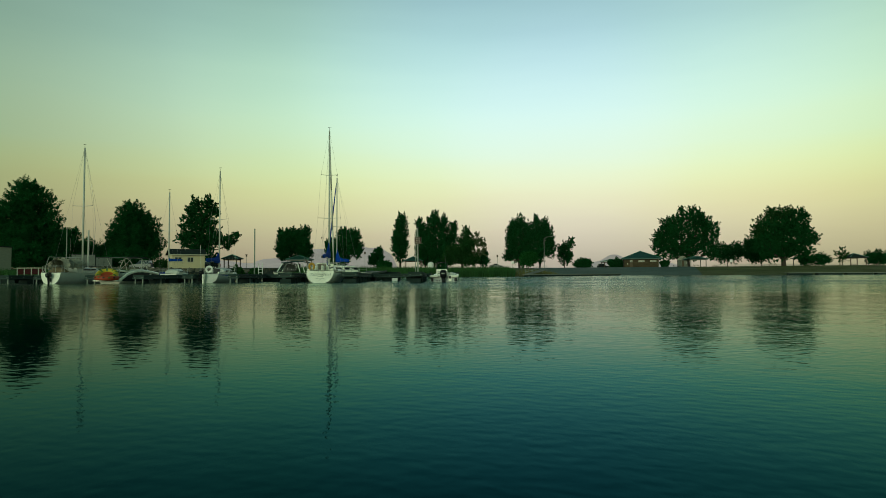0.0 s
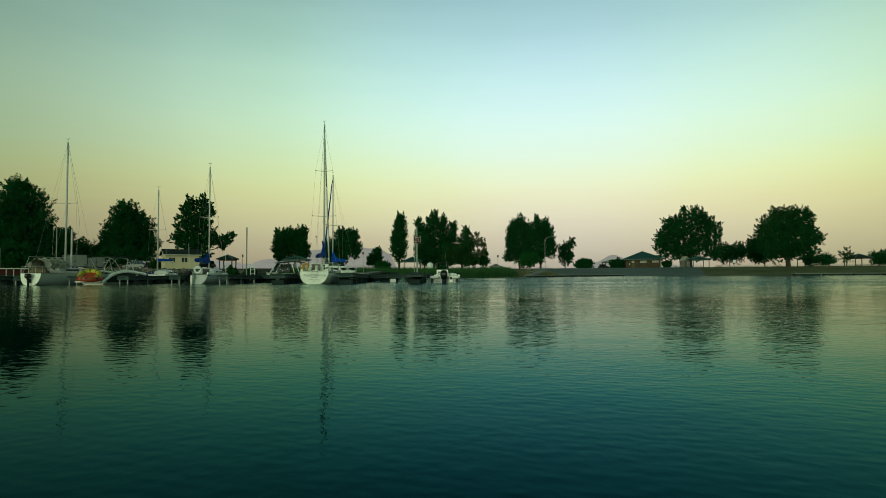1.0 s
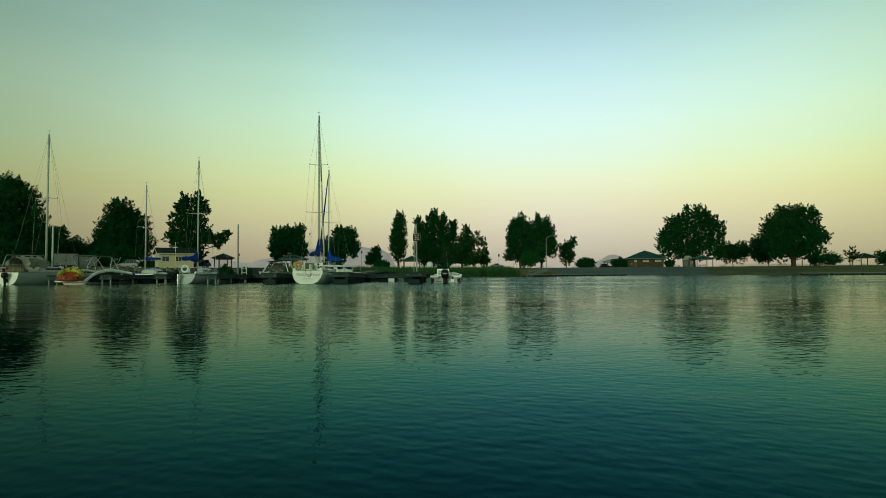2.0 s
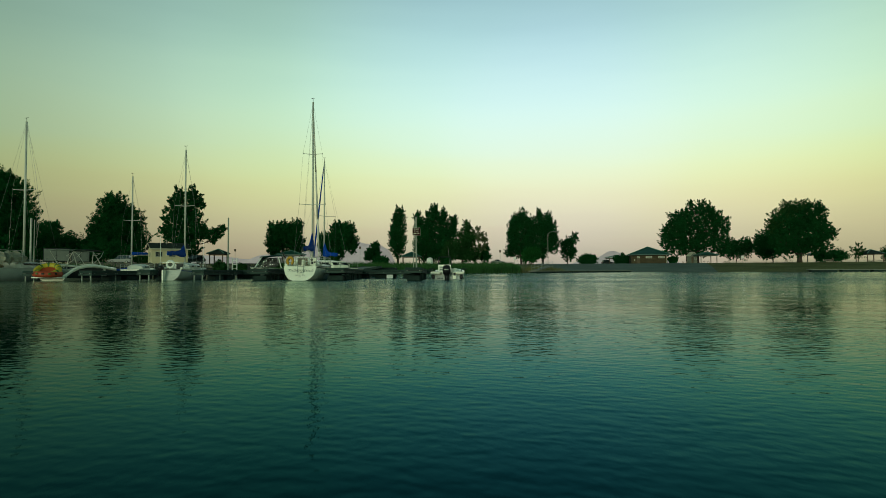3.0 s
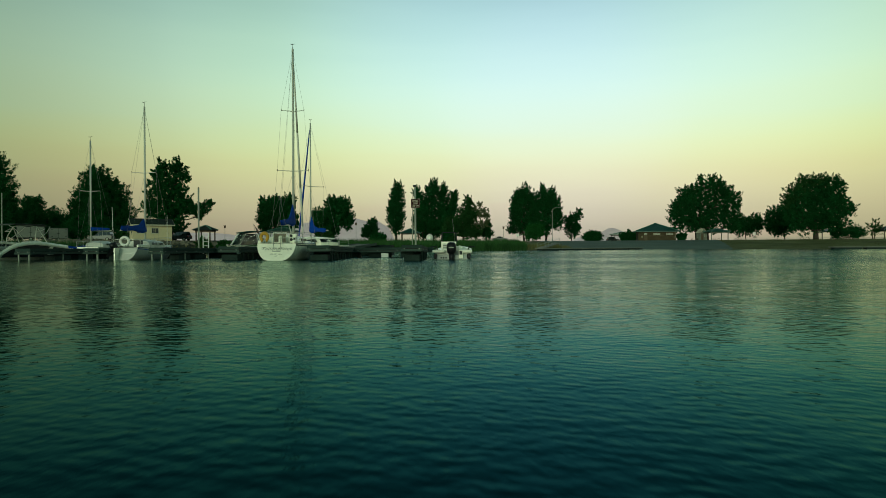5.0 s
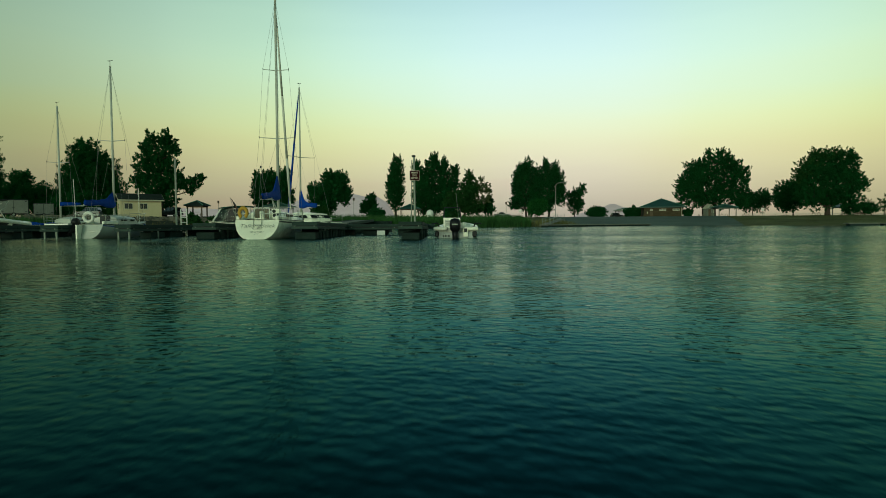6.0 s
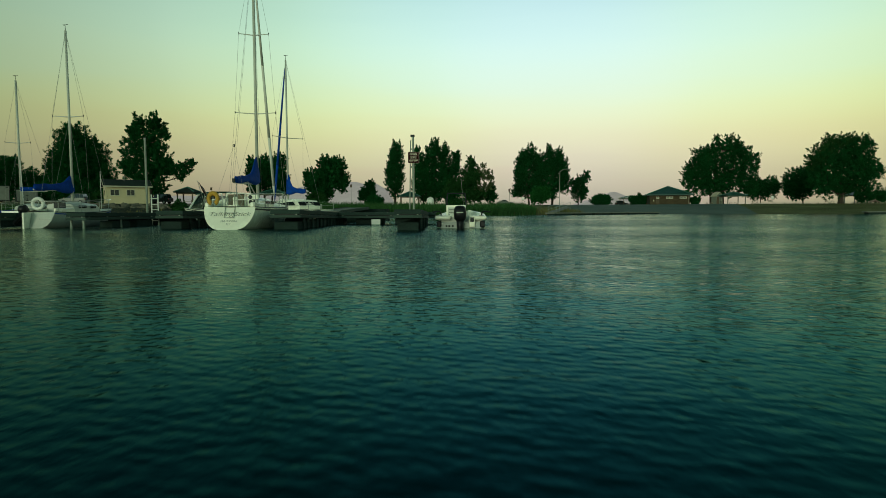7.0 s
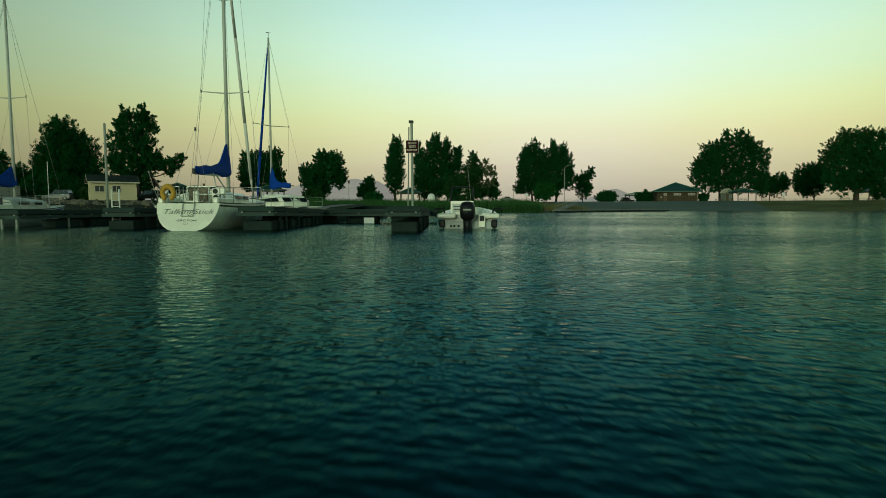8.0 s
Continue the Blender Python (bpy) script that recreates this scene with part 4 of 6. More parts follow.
def piling(x, y, top, r, label, material=GALV):
    t = thing("piling", pose(x, y, 0), label, "post", "dock pilings")
    part("shaft", cyl((0, 0, -1.0), (0, 0, top), r, r * 0.95, 12), material, t)
    part("cap", cyl((0, 0, top), (0, 0, top + 0.05), r * 1.1, r * 0.6, 12), DARK_TRIM, t, "dark cap")
    return t


piling(-20.2, 60.0, 5.42, 0.066, "tall grey steel mooring pile at the dock")

# sign on its post
sp = thing("dock_sign", pose(-3.3, 60.0, 0.74), "maroon private docks sign on a tall grey pole", "sign")
part("pole", cyl((0, 0, -0.6), (-0.05, 0, 4.75), 0.075, 0.07, 12), GALV, sp)
part("second_pole", cyl((-0.28, 0.1, -0.6), (-0.2, 0.1, 4.5), 0.04, 0.035, 8), GALV, sp)
part("lamp_head", box(-0.2, 0.06, -0.08, 0.1, 4.7, 4.84, 0.02), DARK_TRIM, sp, "small dark lamp head")
plate = part("sign_plate", box(-0.36, 0.34, -0.13, -0.09, 3.06, 3.76, 0.015), SIGN_INK, sp, "pale sign border")
part("sign_face", box(-0.345, 0.325, -0.14, -0.134, 3.075, 3.745), SIGN_RED, plate, "maroon face")
for k, w in enumerate(("PRIVATE", "DOCKS", "KEEP OFF")):
    lettering("lettering", w, 0.17, SIGN_INK, plate, Matrix.Translation((-0.01, -0.143, 3.60 - 0.19 * k)) @ pose(0, 0, 0, 90, 0, 0), 0, "pale sign lettering", {0: 0.46, 1: 0.36, 2: 0.54}[k])

# white boarding ladder
lad = thing("dock_ladder", pose(-19.35, 59.3, 0), "white boarding ladder fixed to the dock edge", "ladder")
for lx in (-0.21, 0.2):
    part("rail", cyl((lx, 0, -0.3), (lx, 0, 1.86), 0.04, n=8), WHITE_PAINT, lad)
for k in range(6):
    part("rung", cyl((-0.21, 0, -0.1 + 0.34 * k), (0.2, 0, -0.1 + 0.34 * k), 0.022, n=6), WHITE_PAINT, lad)


# ---- boats ----
def hull_rings(L, B, stern, bow, tw, keel0, keel1, rake, overhang, n=16, m=8, full=0.75, fat=0.42, hump=-0.08):
    """Sections of a hull from the transom (y = 0) to the stem; each runs from one sheer to the other."""
    rings = []
    for i in range(n):
        s = i / (n - 1)
        if s < fat:
            f = tw + (1 - tw) * math.sin(math.pi / 2 * s / fat)
        else:
            f = max(0.012, 1 - ((s - fat) / (1 - fat)) ** 2.1)
        b = B / 2 * f
        zs = stern + (bow - stern) * s ** 1.7 + hump * math.sin(math.pi * s)
        zk = keel0 + (keel1 - keel0) * math.sin(math.pi * min(1, s * 1.25)) if s < 0.8 else keel0 + (keel1 - keel0) * math.sin(math.pi) + (zs - keel0) * 0.5 * ((s - 0.8) / 0.2) ** 2
        ring = []
        for k in range(-m, m + 1):
            u = abs(k) / m
            x = b * math.sin(u * math.pi / 2) ** full
            z = zk + (zs - zk) * (1 - math.cos(u * math.pi / 2) ** 1.15)
            q = (z - keel0) / (stern - keel0)
            y = s * L + rake * q * max(0, 1 - s * 4) + overhang * (z / bow - 1) * max(0, (s - 0.75) / 0.25)
            ring.append((math.copysign(x, k) if k else 0.0, y, z))
        rings.append(ring)
    return rings


def hull_parts(t, rings, material, deck_material, transom_material=None, stripe=None, boot=None, depth=0.0):
    bm = loft(rings, caps=False, closed=False)
    part("hull", bm, material, t, smooth=True)
    bm = bmesh.new()
    bm.faces.new([bm.verts.new((x, y - 0.004, z)) for x, y, z in rings[0]])
    tr = part("transom", bm, transom_material or material, t)
    if not depth:
        rows = []
        for r in rings:
            a, b = r[0], r[-1]
            rows.append([(a[0] + (b[0] - a[0]) * k / 4 * 0.996, a[1], a[2] - 0.01 + 0.06 * math.sin(math.pi * k / 4) * min(1, abs(a[0]) * 2)) for k in range(5)])
        part("deck", loft(rows, caps=False, closed=False), deck_material, t, smooth=True)
    for side in (0, -1):
        pts = [r[side] for r in rings]
        part("toe_rail", pipe([(p[0], p[1], p[2] + 0.015) for p in pts], 0.022, 5), DARK_TRIM if stripe else STEEL, t)
        if stripe:
            rows = []
            for r in rings:
                a, b = Vector(r[side]), Vector(r[1 if side == 0 else -2])
                o = Vector((math.copysign(0.006, a.x), 0, 0))
                rows.append([tuple(a.lerp(b, 0.35) + o), tuple(a.lerp(b, 0.75) + o)])
            part("cove_stripe", loft(rows, caps=False, closed=False), stripe, t, "dark stripe along the topsides")
    return tr


def sail_cover(t, mast_xy, z, length, tall, thick, material, aft=-1, droop=0.0):
    """Canvas over the folded mainsail on its boom, tall at the mast."""
    x, y = mast_xy
    rings = []
    for k in range(15):
        q = k / 14
        top = 0.17 + (tall - 0.35) * math.exp(-(q / 0.21) ** 2) + 0.18 * (1 - q) + 0.02 * math.sin(q * 19)
        low = 0.17 + 0.05 * math.sin(q * 9) - 0.06 * q
        w = thick * (0.55 + 0.6 * math.sin(math.pi * min(1, q * 1.1 + 0.1))) * (1 - 0.35 * q)
        yy = y + aft * length * q
        cz = z + droop * q
        ring = []
        for i in range(14):
            a = 2 * math.pi * i / 14
            c, s = math.cos(a), math.sin(a)
            hz = top if s > 0 else low
            ring.append((x + w * c * (1 - 0.55 * max(0, s)), yy + (0.25 if q < 0.05 else 0.0) * 0, cz + hz * s))
        rings.append(ring)
    part("sail_cover", loft(rings), material, t, "blue canvas sail cover", smooth=True)


def outboard(t, x, y, z, size, material=None, tilt=0.0, name="outboard_motor"):
    """Motor on the transom: cowling, mid section and lower leg; y is the mounting face."""
    material = material or BLACK_PLASTIC
    e = new(name)
    e.parent, e.matrix_local = t, Matrix.Translation((x, y, z)) @ pose(0, 0, 0, -tilt, 0, 0) @ Matrix.Scale(size, 4)
    tagged(e, "black outboard motor")
    rings = []
    for zz, rx, ry, cy in ((0.28, 0.15, 0.22, -0.30), (0.34, 0.21, 0.31, -0.32), (0.52, 0.235, 0.35, -0.33), (0.70, 0.225, 0.33, -0.33), (0.80, 0.17, 0.25, -0.31), (0.83, 0.08, 0.13, -0.3)):
        rings.append([(rx * math.copysign(abs(math.cos(a)) ** 0.6, math.cos(a)), cy + ry * math.copysign(abs(math.sin(a)) ** 0.6, math.sin(a)), zz) for a in (2 * math.pi * k / 16 for k in range(16))])
    part("cowling", loft(rings), material, e, smooth=True)
    rings = []
    for zz, rx, ry, cy in ((0.30, 0.14, 0.2, -0.30), (0.05, 0.12, 0.17, -0.28), (-0.25, 0.075, 0.15, -0.27), (-0.7, 0.06, 0.14, -0.28)):
        rings.append([(rx * math.cos(a), cy + ry * math.sin(a), zz) for a in (2 * math.pi * k / 12 for k in range(12))])
    part("leg", loft(rings), material, e, smooth=True)
    part("clamp_bracket", box(-0.13, 0.13, -0.16, 0.02, -0.2, 0.22, 0.02), DARK_TRIM, e)
    part("emblem_band", box(-0.12, 0.12, -0.676, -0.668, 0.56, 0.6), GALV, e, "thin pale stripe")
    return e


def rig(t, x, y, foot, top, r, spreaders, chain_y, chain_x, chain_z, bow, stern, furl=None, furl_r=0.05, lean=0.0, wires=True):
    part("mast", cyl((x, y, foot), (x, y + lean, top), r, r * 0.8, 12), ALLOY, t, smooth=True)
    part("masthead_gear", pipe([(x, y + lean, top), (x, y + lean, top + 0.28), (x - 0.14, y + lean, top + 0.30), (x + 0.16, y + lean, top + 0.33)], 0.014, 5), DARK_TRIM, t, "wind vane and aerial")
    for z, w in spreaders:
        for s in (-1, 1):
            part("spreader", cyl((x, y, z - 0.05), (x + s * w, y - 0.12, z), 0.03, 0.018, 6), ALLOY, t)
            part("spreader_tip", cyl((x + s * w - 0.02 * s, y - 0.12, z - 0.05), (x + s * w, y - 0.12, z + 0.07), 0.022, n=6), DARK_TRIM, t)
    if wires:
        for s in (-1, 1):
            pts = [(x + s * chain_x, chain_y, chain_z)] + [(x + s * w, y - 0.12, z) for z, w in sorted(spreaders)] + [(x, y + lean, top - 0.1)]
            part("shroud", pipe(pts, 0.006, 5), WIRE, t)
            zl = sorted(spreaders)[0][0]
            part("lower_shroud", pipe([(x + s * chain_x * 0.9, chain_y - 0.25, chain_z), (x, y, zl - 0.1)], 0.005, 5), WIRE, t)
        part("backstay", pipe([stern, (x, y + lean, top)], 0.006, 5), WIRE, t)
    if furl:
        a, b = Vector(bow), Vector((x, y + lean + 0.05, top - 0.25))
        pts = [a.lerp(b, q) for q in (0.03, 0.08, 0.3, 0.6, 0.9, 0.97)]
        rad = (0.02, furl_r, furl_r * 1.15, furl_r, furl_r * 0.7, 0.02)
        bm = bmesh.new()
        for k in range(5):
            cyl(pts[k], pts[k + 1], rad[k], rad[k + 1], 10, bm)
        part("furled_jib", bm, furl, t, "sail rolled round the forestay", smooth=True)
    part("forestay", pipe([bow, (x, y + lean, top - 0.1)], 0.006, 5), WIRE, t)


def guard_rail(t, pts, h, wire=True, r=0.016):
    for p in pts:
        part("stanchion", cyl(p, (p[0], p[1], p[2] + h), r, n=6), STEEL, t)
    for f in ((1.0, 0.55) if wire else (1.0,)):
        part("lifeline", pipe([(p[0], p[1], p[2] + h * f) for p in pts], 0.009, 5), STEEL, t)


def cabin(t, pts, z0, z1, material, window=None, slope=0.25, name="coachroof"):
    """pts: (y, half width, height share) along the boat; sides lean in."""
    rings = []
    for y, w, k in pts:
        h = z0 + (z1 - z0) * k
        rings.append([(-w, y, z0 - 0.05), (-w * (1 - 0.05), y, z0 + (h - z0) * 0.7), (-w * 0.82, y, h - 0.01), (0, y, h + 0.05), (w * 0.82, y, h - 0.01), (w * 0.95, y, z0 + (h - z0) * 0.7), (w, y, z0 - 0.05)])
    return part(name, loft(rings), material, t)


# ---- the tall sloop with the reversed transom ----
sloop = thing("sailboat", pose(-11.05, 49.1, 0, 0, 0, 4.4), "large white sloop with reversed transom, blue sail cover and tall mast", "sailboat")
R = hull_rings(10.3, 3.3, 1.02, 1.32, 0.69, -0.03, -0.42, 0.55, 0.9, full=0.62)
hull_parts(sloop, R, GELCOAT, GELCOAT, GELCOAT, DARK_TRIM)
part("boot_stripe", loft([[(x * 1.004, y, z) for x, y, z in r[4:13]] for r in R[:2]], caps=False, closed=False), GELCOAT, sloop)
cabin(sloop, [(1.9, 0.98, 0.75), (3.0, 1.02, 1.0), (5.0, 0.95, 0.95), (6.6, 0.7, 0.75), (7.6, 0.4, 0.1)], 1.05, 1.5, GELCOAT)
part("companionway_hatch", box(-0.42, 0.3, 1.78, 1.86, 1.1, 1.62, 0.02), mat("brown_hatch_boards", (0.16, 0.12, 0.07), 0.6, vary=0.3, stretch=(1, 1, 4)), sloop, "brown wooden hatch boards")
part("companionway_frame", pipe([(-0.48, 1.8, 1.05), (-0.48, 1.8, 1.68), (0.36, 1.8, 1.68), (0.36, 1.8, 1.05)], 0.03, 6), GELCOAT, sloop)
part("instrument_panel", box(0.48, 0.98, 1.72, 1.9, 1.05, 1.62, 0.03), GELCOAT, sloop)
for dx, dz in ((0.62, 1.5), (0.64, 1.27), (0.85, 1.3)):
    part("instrument_dial", cyl((dx, 1.73, dz), (dx, 1.69, dz), 0.095, n=14), DARK_TRIM, sloop, "round dark cockpit instrument")
for s in (-1, 1):
    part("coaming", box(s * 1.0 - 0.1, s * 1.0 + 0.1, 0.5, 2.6, 1.0, 1.24, 0.05), GELCOAT, sloop)
    part("winch", cyl((s * 1.0, 1.4, 1.24), (s * 1.0, 1.4, 1.4), 0.08, 0.06, 12), STEEL, sloop)
    for wy, wl in ((3.2, 0.9), (4.5, 0.7)):
        part("cabin_window", box(s * 0.985 - 0.02, s * 0.985 + 0.02, wy, wy + wl, 1.2, 1.36, 0.015), GLASS_DARK, sloop)
part("cockpit_sole_table", box(-0.25, 0.25, 0.9, 1.3, 1.0, 1.12, 0.02), GELCOAT, sloop)
part("wheel", torus(0.36, 0.012, n=24, m=6), GALV, sloop, "steel steering wheel").matrix_local = pose(0.1, 0.95, 1.34)
part("wheel_spokes", pipe([(-0.26, 0.95, 1.34), (0.46, 0.95, 1.34)], 0.01, 5, pipe([(0.1, 0.95, 1.0), (0.1, 0.95, 1.7)], 0.01, 5)), GALV, sloop)
part("binnacle", box(0.0, 0.2, 1.0, 1.16, 0.95, 1.5, 0.04), GELCOAT, sloop)
# pushpit rails round the stern
for s in (-1, 1):
    p0, p1, p2 = (s * 1.13, 0.62, 1.02), (s * 1.32, 1.7, 1.0), (s * 0.35, 0.6, 1.02)
    for h in (0.62, 0.34):
        part("pushpit_rail", pipe([(p2[0], p2[1], 1.02 + h), (s * 1.0, 0.6, 1.02 + h), (s * 1.16, 0.72, 1.02 + h), (p1[0], p1[1], 1.02 + h)], 0.016, 6), STEEL, sloop)
    for p in (p2, p0, p1, (s * 0.75, 0.6, 1.02)):
        part("pushpit_post", cyl(p, (p[0], p[1], p[2] + 0.62), 0.016, n=6), STEEL, sloop)
    guard_rail(sloop, [(s * 1.32, 1.7, 1.0), (s * 1.58, 3.6, 1.0), (s * 1.55, 5.4, 1.05), (s * 1.2, 7.3, 1.15), (s * 0.7, 8.8, 1.25)], 0.6)
part("bow_pulpit", pipe([(-0.7, 8.8, 1.87), (-0.25, 10.0, 1.92), (0.25, 10.0, 1.92), (0.7, 8.8, 1.87)], 0.016, 6), STEEL, sloop)
# folding ladder on the transom
for lx in (-0.18, 0.24):
    part("ladder_rail", pipe([(lx, 0.56, 1.62), (lx, 0.5, 1.02), (lx, 0.24, 0.54)], 0.014, 6), GALV, sloop)
for q in (0.0, 0.45, 1.0):
    part("ladder_rung", cyl((-0.18, 0.24 + 0.26 * q, 0.54 + 0.48 * q), (0.24, 0.24 + 0.26 * q, 0.54 + 0.48 * q), 0.014, n=6), GALV, sloop)
# horseshoe lifebuoy
hb = part("lifebuoy", torus(0.2, 0.088, (-62, 242), 20, 8, 1.2), YELLOW_FOAM, sloop, "faded yellow horseshoe lifebuoy", smooth=True)
hb.matrix_local = pose(-0.72, 0.5, 1.40)
part("lifebuoy_strap", pipe([(-0.98, 0.46, 1.2), (-0.92, 0.46, 1.5), (-0.82, 0.46, 1.62)], 0.02, 5), DARK_TRIM, sloop)
part("flag_staff", cyl((-1.1, 0.66, 1.0), (-1.32, 0.3, 2.2), 0.012, n=6), STEEL, sloop)
CLOTH_RED, CLOTH_PALE, CLOTH_BLUE = mat("faded_red_cloth", (0.11, 0.022, 0.022), 0.9, vary=0.3), mat("faded_white_cloth", (0.2, 0.17, 0.15), 0.9, vary=0.25), mat("dark_blue_cloth", (0.02, 0.03, 0.07), 0.9, vary=0.3)


def hang(k, q):
    """A point of the drooping ensign: k across its folds, q down from the staff's head."""
    return (-1.3 + 0.2 * q + 0.028 * k + 0.02 * math.sin(5 * q + k), 0.33 + 0.3 * q * 0.5 + 0.07 * math.sin(2.2 * k), 2.14 - 0.5 * q - 0.03 * k)


for k in range(6):
    part("ensign_fold", loft([[hang(k, q), hang(k + 1, q)] for q in ((0.0, 0.2, 0.4, 0.6, 0.8, 1.0) if k > 1 else (0.42, 0.6, 0.8, 1.0))], caps=False, closed=False), (CLOTH_RED, CLOTH_PALE)[k % 2], sloop, "striped fold of a drooping flag")
part("ensign_canton", loft([[hang(0, q), hang(1, q), hang(2, q)] for q in (0.0, 0.2, 0.42)], caps=False, closed=False), CLOTH_BLUE, sloop, "dark blue corner of the flag")
rig(sloop, 0.17, 5.05, 1.4, 14.2, 0.085, ((5.98, 1.04), (10.02, 0.76)), 4.9, 1.5, 1.02, (0.0, 10.0, 1.35), (0.0, 0.55, 1.05), FURLED, 0.07)
part("split_backstay", pipe([(-0.75, 0.62, 1.05), (-0.05, 1.6, 3.9), (0.75, 0.62, 1.05)], 0.005, 5), WIRE, sloop)
part("block", box(-0.07, 0.0, 1.58, 1.66, 3.84, 3.97, 0.01), DARK_TRIM, sloop)
part("boom", cyl((0.17, 4.95, 2.28), (0.1, 0.95, 2.16), 0.06, 0.05, 10), ALLOY, sloop)
part("boom_end", box(0.04, 0.16, 0.86, 0.96, 2.14, 2.34, 0.02), DARK_TRIM, sloop)
sail_cover(sloop, (0.15, 5.1), 2.42, 4.1, 1.35, 0.22, BLUE_CANVAS, droop=-0.14)
part("boom_vang", pipe([(0.17, 3.4, 2.2), (0.17, 4.95, 1.5)], 0.03, 6), ALLOY, sloop)
part("mainsheet", pipe([(0.1, 1.4, 2.1), (0.1, 1.2, 1.15)], 0.02, 6), WIRE, sloop)
part("topping_lift", pipe([(0.1, 0.95, 2.2), (0.17, 5.0, 14.0)], 0.005, 5), WIRE, sloop)
part("halyard", pipe([(0.32, 5.3, 1.5), (0.2, 5.1, 12.5)], 0.005, 5), WIRE, sloop)
part("dinghy_oar", cyl((0.75, 1.7, 1.2), (0.35, 2.4, 2.25), 0.025, n=6), FURLED, sloop)
tilt_t = math.degrees(math.atan2(0.55, 1.05))
for words, zc, size, sh, wid in (("TalkingStick", 0.70, 0.3, 0.32, 1.78), ("GROTON", 0.38, 0.12, 0.15, 0.70), ("CT", 0.26, 0.11, 0.15, 0.2)):
    yy = 0.55 * (zc + 0.03) / 1.05 - 0.02
    lettering("lettering", words, size, INK, sloop, Matrix.Translation((0.02, yy, zc)) @ pose(0, 0, 0, 90 - tilt_t, 0, 0), sh, "dark lettering on the transom", wid, -0.02)

# ---- the small fishing boat with the black outboard ----
skiff = thing("motorboat", pose(-0.56, 51.4, 0, 0, 0, -3), "white centre console fishing boat with a black outboard", "motorboat")
R = hull_rings(5.6, 2.35, 0.55, 0.85, 0.93, -0.1, -0.3, -0.05, 0.4, full=0.42, fat=0.5)
bm = loft(R, caps=False, closed=False)
part("hull", bm, GELCOAT_OLD, skiff, smooth=True)
bm = bmesh.new()
bm.faces.new([bm.verts.new((x * 0.99, y, z if abs(x) > 0.35 else min(z, 0.42))) for x, y, z in R[0]])
part("transom", bm, GELCOAT_OLD, skiff)
part("cockpit_floor", box(-0.95, 0.95, 0.1, 4.2, 0.12, 0.2, 0.01), GELCOAT_OLD, skiff)
for s in (-1, 1):
    part("gunwale", loft([[(r[0][0] * s * -1 - 0.1 * 0, r[0][1], r[0][2]), (r[0][0] * s * -1 * 1.04, r[0][1], r[0][2] + 0.03), (r[0][0] * s * -1 * 1.02, r[0][1], r[0][2] + 0.07), (r[0][0] * s * -1 * 0.82, r[0][1], r[0][2] + 0.07), (r[0][0] * s * -1 * 0.82, r[0][1], r[0][2] - 0.3)] for r in R[:-1]], closed=False, caps=False), GELCOAT, skiff, smooth=True)
    part("stern_sponson", box(s * 0.86 - 0.38, s * 0.86 + 0.38, -0.35, 0.9, 0.40, 0.60, 0.08, seg=3), GELCOAT, skiff, smooth=True)
    part("trolling_motor" if s < 0 else "rod_holder", pipe([(s * 1.0, 0.9, 0.6), (s * 1.06, 0.9, 0.8), (s * 1.2, 0.85, 0.8), (s * 1.42, 0.75, 0.77)], 0.035, 8), BLACK_PLASTIC, skiff, "dark fishing gear")
    part("sponson_bracket", box(s * 1.04 - 0.12, s * 1.04 + 0.12, -0.33, -0.2, 0.04, 0.36, 0.05), BLACK_PLASTIC, skiff, "dark trim tab bracket")
# shade on the lower transom is put into this darker grey-green
part("engine_well", box(-0.98, 0.98, -0.25, 0.02, -0.12, 0.30, 0.02), GREY_HULL, skiff)
part("boarding_step", box(0.42, 0.68, -0.42, -0.3, 0.06, 0.56, 0.02), GELCOAT, skiff)
part("step_recess", box(0.46, 0.64, -0.435, -0.42, 0.3, 0.52, 0.005), DARK_TRIM, skiff)
for hx in (-0.55, -0.38, -0.68):
    part("drain_fitting", cyl((hx, -0.26, 0.1), (hx, -0.275, 0.1), 0.05, n=10), DARK_TRIM, skiff)
con = part("console", loft([[(-0.78, 1.5, 0.2), (0.2, 1.5, 0.2), (0.2, 2.4, 0.2), (-0.78, 2.4, 0.2)], [(-0.78, 1.55, 1.12), (0.2, 1.55, 1.12), (0.16, 2.3, 1.12), (-0.74, 2.3, 1.12)]]), GELCOAT, skiff)
part("console_panel", box(-0.7, -0.3, 1.49, 1.52, 0.55, 1.0, 0.005), GELCOAT_OLD, con)
for k in range(3):
    part("label_bar", box(-0.66 + 0.02 * k, -0.36, 1.475, 1.488, 0.86 - 0.12 * k, 0.9 - 0.12 * k), INK, con, "small dark label bar")
part("seat", box(-0.6, 0.1, 0.75, 1.2, 0.2, 0.66, 0.06, seg=2), GELCOAT, skiff)
for a, b in (((-0.8, 1.6, 1.06), (-0.74, 1.85, 1.72)), ((0.22, 1.6, 1.06), (0.16, 1.85, 1.72)), ((-0.74, 1.85, 1.72), (0.16, 1.85, 1.72)), ((-0.8, 2.3, 1.06), (-0.74, 1.85, 1.72)), ((0.22, 2.3, 1.06), (0.16, 1.85, 1.72))):
    part("windshield_frame", cyl(a, b, 0.032, n=8), DARK_TRIM, skiff)
glass = bpy.data.materials.new("clear_acrylic")
glass.use_nodes = True
gp = glass.node_tree.nodes["Principled BSDF"]
gp.inputs["Base Color"].default_value, gp.inputs["Roughness"].default_value, gp.inputs["Transmission Weight"].default_value, gp.inputs["IOR"].default_value = (0.86, 0.9, 0.84, 1), 0.05, 1.0, 1.1
tinted = glass.copy()
tinted.name = "tinted_acrylic"
